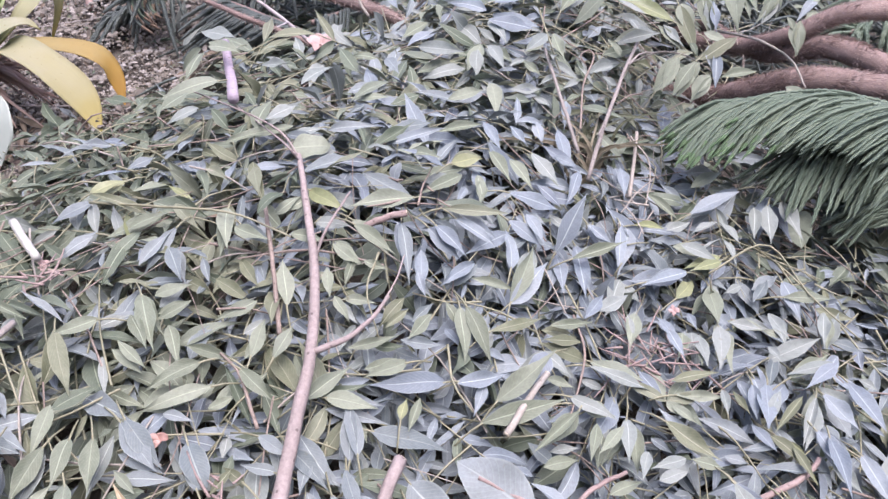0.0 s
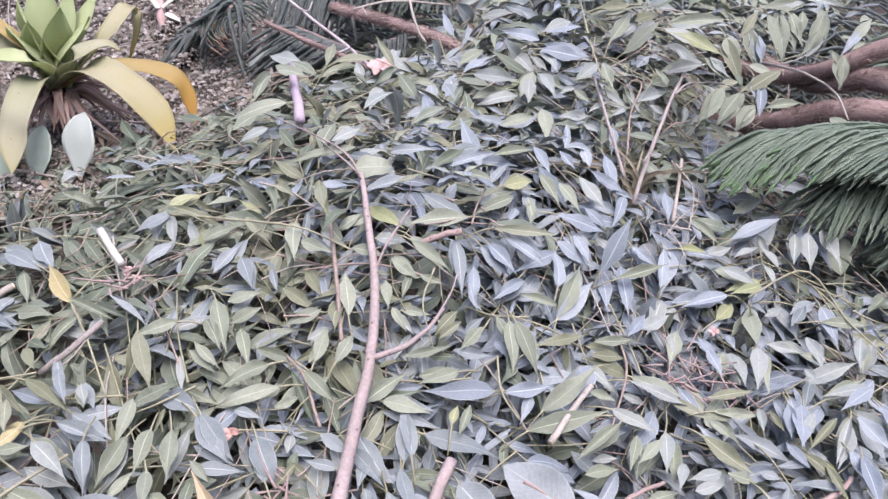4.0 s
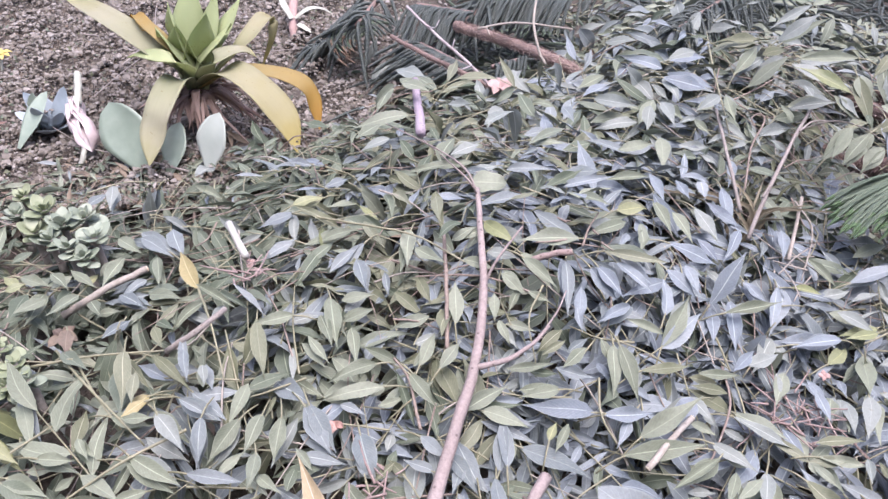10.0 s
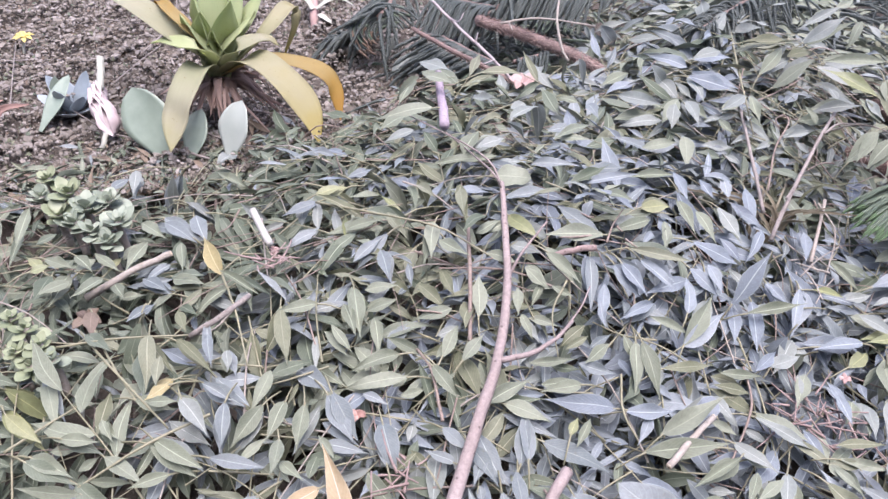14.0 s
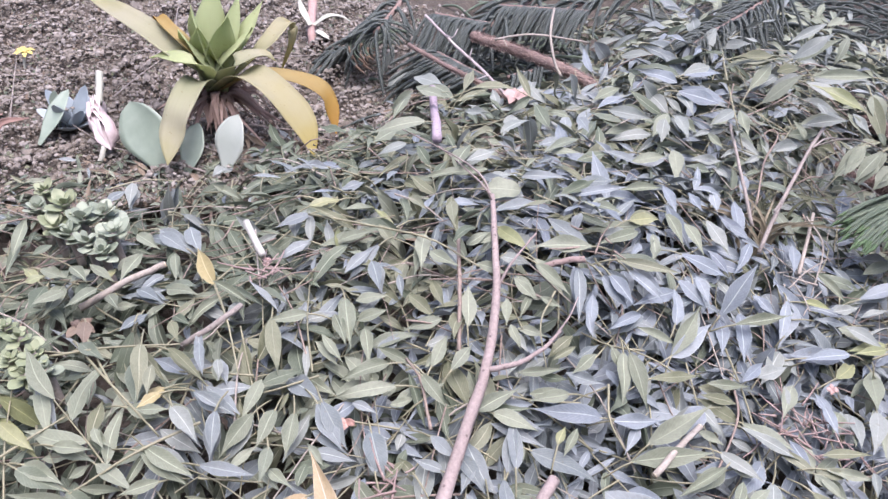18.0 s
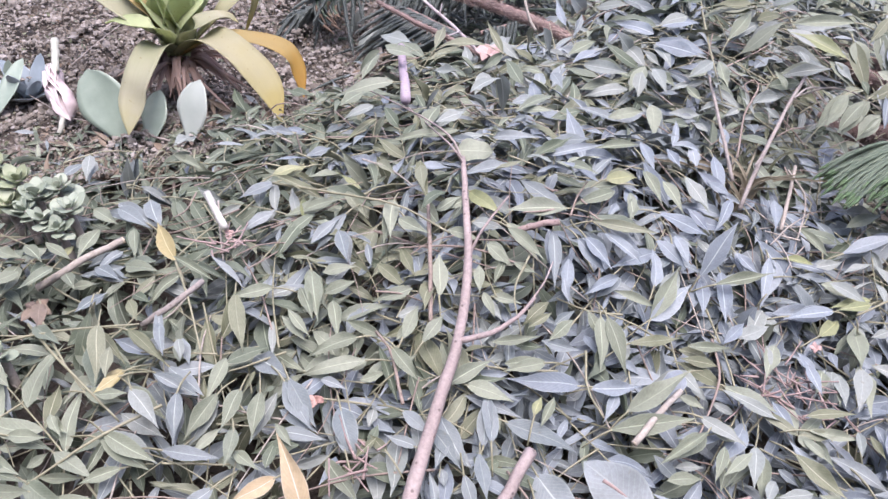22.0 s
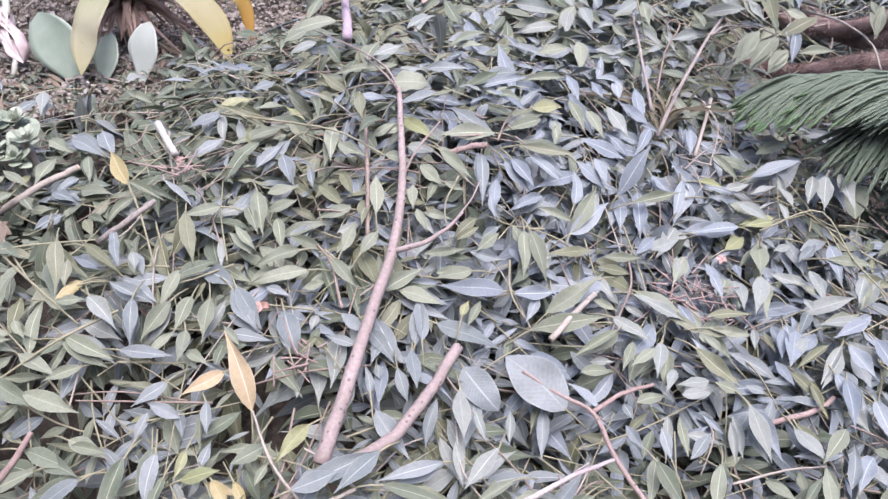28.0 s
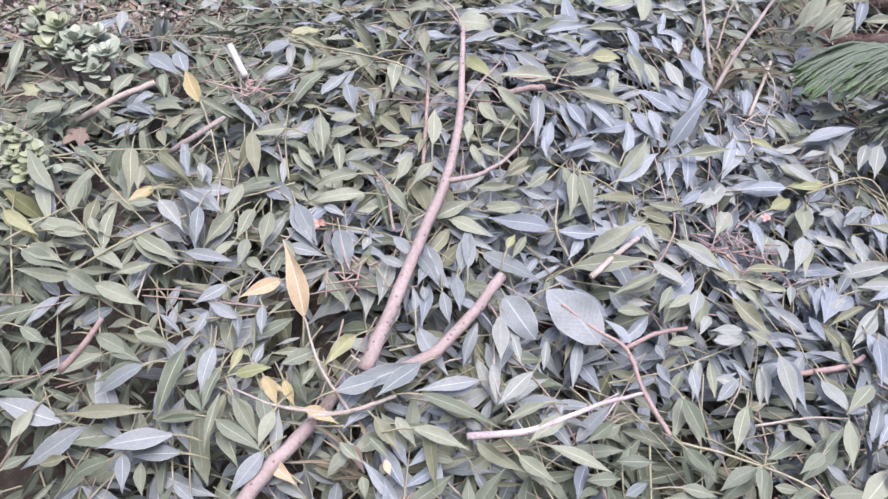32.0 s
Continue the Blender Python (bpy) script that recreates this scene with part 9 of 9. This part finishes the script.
def paddle_mesh(length, width, thick, mats, seed=0, cup=0.15, bend=0.25):
    """A fleshy paddle leaf along y, with a paler rim."""
    rng = random.Random(seed)
    n, cols = 12, 8
    top, low, uvs = [], [], []
    for k in range(n + 1):
        v = k / n
        w = width / 2 * (math.sin(math.pi * min(1, v * 0.93 + 0.07)) ** 0.55 * (0.45 + 0.55 * smooth(0, 0.6, v)) + 0.02)
        for j in range(cols + 1):
            q = 2 * j / cols - 1
            z = cup * w * q * q - bend * length * v * v + 0.02 * width * math.sin(7 * v + seed)
            t = thick * (1 - q * q) ** 0.5 * (1 - 0.6 * v) * (0.3 + 0.7 * math.sin(math.pi * min(1, v + 0.1)))
            x = q * w + 0.04 * length * math.sin(2 * v + seed)
            top.append((x, v * length, z + t / 2))
            low.append((x, v * length, z - t / 2 - 0.0004))
    m = cols + 1
    faces, slots = [], []
    nv = len(top)
    for k in range(n):
        for j in range(cols):
            f = (k * m + j, k * m + j + 1, (k + 1) * m + j + 1, (k + 1) * m + j)
            faces += [f, tuple(i + nv for i in reversed(f))]
            slots += [0, 0]
    for k in range(n):
        a, b = k * m, (k + 1) * m
        faces += [(a, b, b + nv, a + nv), (a + cols, a + cols + nv, b + cols + nv, b + cols)]
        slots += [len(mats) - 1] * 2
    return mesh_of("leaf", top + low, faces, mats, None, slots)


def paddle(root, base, tip, width, thick, mats, seed, face=(0, -0.7, 0.7), bend=0.1, name="leaf"):
    base, tip = Vector(base), Vector(tip)
    ln = (tip - base).length
    m = facing(base, tip - base, face, 1, 0.3)
    return part(name, paddle_mesh(ln, width, thick, mats, seed, 0.2, bend), root, "", m)


def succulents():
    root = thing("succulent", "low succulent with broad grey-green paddle leaves", "succulent")
    paddle(root, (-0.783, 0.433, 0.070), (-0.866, 0.468, 0.190), 0.100, 0.008, [SUCC, SUCC_RIM], 1)
    paddle(root, (-0.736, 0.445, 0.070), (-0.748, 0.523, 0.150), 0.054, 0.006, [SUCC, SUCC_RIM], 2)
    paddle(root, (-0.638, 0.438, 0.110), (-0.627, 0.475, 0.220), 0.064, 0.006, [SUCC_PALE, SUCC_RIM], 3)
    root = thing("blue_succulent", "blue-grey succulent with pointed leaves", "succulent")
    c = Vector((-1.059, 0.521, 0.050))
    for k in range(11):
        a = radians(33 * k + 9 * (k % 3))
        r = (0.075, 0.05, 0.06)[k % 3]
        paddle(root, c, c + Vector((r * math.cos(a), r * math.sin(a), 0.03 + 0.022 * (k % 3))), 0.038, 0.007, [SUCC_BLUE], 10 + k, (0, 0, 1), -0.15)
    paddle(root, (-1.070, 0.424, 0.060), (-1.055, 0.518, 0.150), 0.04, 0.005, [SUCC], 33)
    paddle(root, c + Vector((-0.02, -0.02, 0)), (-1.084, 0.503, 0.140), 0.035, 0.005, [SUCC], 31)


def wilted_flower():
    root = thing("wilted_flower", "wilted pinkish-white flower hanging on a pale stem", "flower")
    part("stem", tube("stem", [(-1.010, 0.573, 0.170), (-0.986, 0.536, 0.155), (-0.970, 0.509, 0.140)], 0.008, 0.007, PETAL_WHITE, 8, 9, 0.05, 1), root, "white cut stem")
    rng = random.Random(8)
    top, foot = Vector((-0.983, 0.516, 0.140)), Vector((-0.911, 0.447, 0.085))
    for k in range(7):
        a = k / 7 * 6.283
        o = Vector((math.cos(a), math.sin(a) * 0.5, 0.2 * math.sin(a)))
        mid = top.lerp(foot, 0.6) + o * 0.032
        part("petal", strap_mesh("petal", [top + o * 0.005, top.lerp(foot, 0.25) + o * 0.014, mid, foot + o * rng.uniform(0.004, 0.012)], 0.046, PETAL_PINK, 10, -0.5, o, 0.7, k), root)
    part("stalk", tube("stalk", [(-0.921, 0.445, 0.090), (-0.915, 0.428, 0.075), (-0.918, 0.418, 0.060)], 0.006, 0.005, PETAL_WHITE, 6, 8, 0.05, 2), root, "pale stalk")


def daisy():
    root = thing("yellow_flower", "small yellow flower on the bed", "flower")
    c = Vector((-1.309, 0.682, 0.100))
    for k in range(8):
        a = k / 8 * 6.283
        d = Vector((math.cos(a), math.sin(a), 0.15 * math.sin(3 * a)))
        part("petal", strap_mesh("petal", [c, c + d * 0.012 + Vector((0, 0, 0.004)), c + d * 0.024], 0.010, PETAL_YELLOW, 6, 0.3, (0, 0, 1), 0.6, k), root)
    part("stem", tube("stem", [c, c + Vector((0.004, -0.012, -0.03)), c + Vector((0.004, -0.02, -0.06))], 0.003, 0.003, PETAL_WHITE, 6, 6, 0.05, 2), root, "white stem")


def rosette(at, r, count, mat, label, seed, tiers=3):
    """A rosette of small fleshy leaves on a short stem."""
    rng = random.Random(seed)
    root = thing("succulent_rosette", label, "succulent", "succulent rosettes")
    c = Vector(at)
    foot = heap(c.x, c.y) - 0.03
    part("stem", tube("stem", [(c.x + 0.01, c.y, foot), (c.x, c.y + 0.005, (foot + c.z) / 2), c], 0.006, 0.005, BARK_PALE, 6, 7, 0.05, seed), root)
    for k in range(count):
        v = k / count
        a = 2.4 * k + rng.uniform(-0.6, 0.6)
        tilt = 0.1 + 0.95 * v + rng.uniform(-0.3, 0.3)
        ln = r * (1.0 - 0.55 * v) * rng.uniform(0.6, 1.15)
        b = c + Vector((0, 0, -0.012 + 0.014 * v))
        e = b + Vector((math.cos(a) * math.cos(tilt), math.sin(a) * math.cos(tilt), math.sin(tilt))) * ln
        paddle(root, b, e, ln * rng.uniform(0.55, 0.85), 0.004, [mat], seed + k, (0, 0, 1), -0.12)


succulents()
wilted_flower()
daisy()
EDGE = "small grey-green succulent rosette at the heap's edge"
for k, (spot, pale) in enumerate((
        ((-0.742, 0.099, 0.254), 1), ((-0.690, 0.080, 0.255), 1), ((-0.729, 0.065, 0.245), 0), ((-0.652, 0.068, 0.247), 0), ((-0.629, 0.089, 0.252), 0), ((-0.586, 0.052, 0.256), 0),
        ((-0.610, 0.025, 0.250), 0), ((-0.655, 0.041, 0.238), 0), ((-0.582, 0.021, 0.244), 0), ((-0.687, 0.047, 0.236), 1), ((-0.543, -0.185, 0.275), 1), ((-0.513, -0.200, 0.274), 1),
        ((-0.538, -0.211, 0.264), 1), ((-0.509, -0.222, 0.262), 1), ((-0.492, -0.207, 0.262), 0), ((-0.595, -0.157, 0.246), 1), ((-0.484, -0.232, 0.250), 0))):
    rosette(spot, 0.025 if k > 9 else 0.040 if k % 2 else 0.033, 11, SUCC_LIME if pale else SUCC_SEDUM, "small pale yellow-green succulent rosette at the heap's edge" if pale else EDGE, 101 + k)


DRY_PINK = plain_material("dry_pinkish_leaf", [(0.2, (0.279, 0.179, 0.160)), (0.5, (0.353, 0.242, 0.226)), (0.8, (0.410, 0.312, 0.289))], 50, 0.7, 0.4, 0.4)
DRY_RED = plain_material("dry_reddish_bits", [(0.2, (0.22, 0.12, 0.10)), (0.5, (0.36, 0.22, 0.19)), (0.8, (0.46, 0.31, 0.27))], 50, 0.7, 0.4, 0.4)
DRY_TAN = plain_material("dry_tan_grass", [(0.2, (0.12, 0.10, 0.065)), (0.5, (0.19, 0.16, 0.11)), (0.8, (0.27, 0.235, 0.165))], 50, 0.7, 0.3, 0.6)


def stalk_cluster(label, at, size, count, mat, seed):
    """Dry flower stalks that fork from one point and lie spread out."""
    rng = random.Random(seed)
    root = thing("dry_flower_stalks", label, "dry stalks")
    c = Vector(at)
    for k in range(count):
        a = k / count * 6.283 + rng.uniform(-0.4, 0.4)
        d = Vector((math.cos(a), math.sin(a), rng.uniform(-0.1, 0.3)))
        ln = size * rng.uniform(0.25, 1.25)
        bend = Vector((-d.y, d.x, 0)) * ln * rng.uniform(-0.6, 0.6)
        b = c + Vector((rng.uniform(-0.6, 0.6), rng.uniform(-0.6, 0.6), rng.uniform(-0.1, 0.1))) * size
        part("stalk", tube("stalk", [b, b + d * ln * 0.5 + bend * 0.4, b + d * ln + bend], rng.uniform(0.0011, 0.002), 0.0008, mat, 8, 5, 0.1, seed + k), root)


crumpled("dry_pink_leaf", "crumpled pinkish dry leaf at the heap's back edge", (-0.155, 0.739, 0.250), 0.040, 7, DRY_PINK, 201)
crumpled("dry_reddish_leaf", "small crumpled reddish dry leaf", (-0.128, -0.140, 0.257), 0.011, 4, DRY_RED, 202)
crumpled("dry_pinkish_bit", "small pinkish dry flower bit among leaves", (0.443, 0.187, 0.232), 0.009, 4, DRY_PINK, 203)
stalk_cluster("cluster of dry pinkish flower stalks lying on leaves", (-0.066, -0.198, 0.255), 0.045, 13, BARK_RED, 204)
stalk_cluster("cluster of dry pinkish stalks among leaves", (0.387, 0.099, 0.238), 0.06, 22, BARK_RED, 205)
stalk_cluster("cluster of dry pinkish stalks on the heap", (0.436, 0.092, 0.231), 0.05, 18, BARK_RED, 215)
stalk_cluster("tangle of fine dry stalks beside the white stick", (-0.324, 0.034, 0.289), 0.04, 14, BARK_RED, 216)
stalk_cluster("tangle of fine pale stalks near the thin twig", (0.394, 0.357, 0.262), 0.07, 9, BARK_PALE, 217)
stalk_cluster("tangle of fine pale stalks below the frond", (0.610, 0.297, 0.237), 0.08, 9, RACHIS, 218)
stalk_cluster("tangle of fine dry stalks at the twig's bend", (0.089, 0.210, 0.351), 0.05, 8, BARK_BROWN, 219)
crumpled("dry_pinkish_bit", "pinkish dry bit beside the peeled stick", (-0.336, 0.056, 0.283), 0.009, 4, DRY_PINK, 206)
crumpled("dry_tan_leaf", "crumpled tan dry leaf at the heap's edge", (-0.516, -0.117, 0.236), 0.022, 4, LEAF_DRY, 207)
tuft("dry brownish grass tuft among stems", (0.321, 0.448, 0.282), 14, 0.13, DRY_TAN, 211)
tuft("dry olive grass tuft beside pale stem", (0.342, 0.527, 0.295), 9, 0.11, LEAF_OLIVE, 212)
tuft("dry tan grass tuft beside buried branch", (0.052, -0.397, 0.201), 14, 0.08, DRY_TAN, 214)


def pink_sprout():
    root = thing("pale_sprout", "pinkish shoot with arched white leaves on the bed", "sprout")
    part("stem", tube("stem", [(-0.846, 1.255, 0.130), (-0.799, 1.148, 0.110), (-0.772, 1.096, 0.070)], 0.013, 0.011, DRY_PINK, 8, 9, 0.08, 3), root, "pinkish fleshy stem")
    for k, pts in enumerate(([(-0.780, 1.125, 0.115), (-0.754, 1.150, 0.135), (-0.727, 1.177, 0.130), (-0.700, 1.194, 0.110)], [(-0.790, 1.120, 0.115), (-0.820, 1.139, 0.140), (-0.869, 1.215, 0.140)], [(-0.767, 1.107, 0.110), (-0.724, 1.097, 0.100)])):
        part("leaf", strap_mesh("leaf", list(pts), 0.017, PETAL_WHITE, 12, 0.4, (0, 0, 1), 0.4, k), root, "white arched leaf")


pink_sprout()


def bed_litter():
    """Curled withered leaf bits and small twigs over the open bed."""
    rng = random.Random(64)
    vs, fs, us, slots = [], [], [], []
    made = 0
    while made < 14000:
        x, y = rng.uniform(-1.7, -0.3), rng.uniform(0.05, 1.6)
        if rng.random() > (bare(x, y) + 0.15) * fading(x, y, -1.0, 0.83, 0.74, 0.84):
            continue
        a, ln = rng.uniform(0, 6.283), rng.uniform(0.005, 0.015)
        v, f, uv = SHAPES[rng.randrange(14)]
        k = np.array(facing((x, y, heap(x, y) + rng.uniform(0.0, 0.016)), Vector((math.cos(a), math.sin(a), rng.gauss(0.3, 0.6))), Vector((rng.gauss(0, 0.8), rng.gauss(0, 0.8), 1)), ln, ln * rng.uniform(0.3, 0.7)))
        vs.append(v @ k[:3, :3].T + k[:3, 3])
        fs.append(f + made * len(v))
        us.append(uv)
        mossy = 0.2 + 0.6 * (0.5 + 0.5 * math.sin(13 * x + 2) * math.sin(11 * y - 1)) * smooth(0.75, 0.35, y)
        slots += [rng.choice((2, 3)) if rng.random() < mossy else rng.choice((0, 1, 1))] * len(f)
        made += 1
    me = mesh_of("bed_litter", np.concatenate(vs), np.concatenate(fs), [LEAF_DRY, CRUMB, LEAF_DEEP, LEAF_OLIVE], np.concatenate(us), slots)
    tagged(new("bed_litter", me), "withered leaf bits and litter on the bed", "leaf litter", "", "stuff")


bed_litter()


def bed_twigs():
    """Thin dry twigs lying over the open bed."""
    rng = random.Random(88)
    for k in range(14):
        x, y = rng.uniform(-1.3, -0.6), rng.uniform(0.35, 1.1)
        a, ln = rng.uniform(0, 3.14), rng.uniform(0.1, 0.3)
        pts = []
        for q in (-0.5, 0.0, 0.5):
            px, py = x + ln * q * math.cos(a) + rng.uniform(-0.01, 0.01), y + ln * q * math.sin(a)
            pts.append((px, py, max(heap(px, py), 0.05) + 0.016 + 0.01 * rng.random()))
        root = thing("bed_twig", "thin dry brown twig lying on the bed", "twig", "dry twigs on the bed")
        part("rod", tube("rod", pts, rng.uniform(0.0012, 0.0024), 0.0009, BARK_GREY, 12, 6, 0.08, 300 + k), root)


def edge_blades(label, spots, mat, seed, length, width):
    """Withered strap leaves that stand at the bed's edge."""
    rng = random.Random(seed)
    root = thing("withered_grass", label, "grass")
    for k, (x, y) in enumerate(spots):
        b = Vector((x, y, heap(x, y)))
        d = Vector((rng.uniform(-0.5, 0.5), rng.uniform(-0.4, 0.3), 1)) * length * rng.uniform(0.7, 1.1)
        part("blade", strap_mesh("blade", [b, b + d * 0.55, b + d + Vector((d.x * 0.5, d.y * 0.5, -0.3 * length))], width * rng.uniform(0.7, 1.2), mat, 10, 0.3, (0.2, -0.8, 0.3), 0.4, seed + k), root)


bed_twigs()
edge_blades("withered reddish-brown strap leaves at the bed's edge", [(-1.16, 0.33), (-1.13, 0.36), (-1.18, 0.38), (-1.10, 0.30), (-1.15, 0.28)], DRY_RED, 231, 0.12, 0.016)
edge_blades("yellowing strap leaves at the bed's edge", [(-1.05, 0.24), (-1.08, 0.26), (-1.12, 0.22), (-1.02, 0.22)], STRAP_GOLD, 232, 0.10, 0.014)
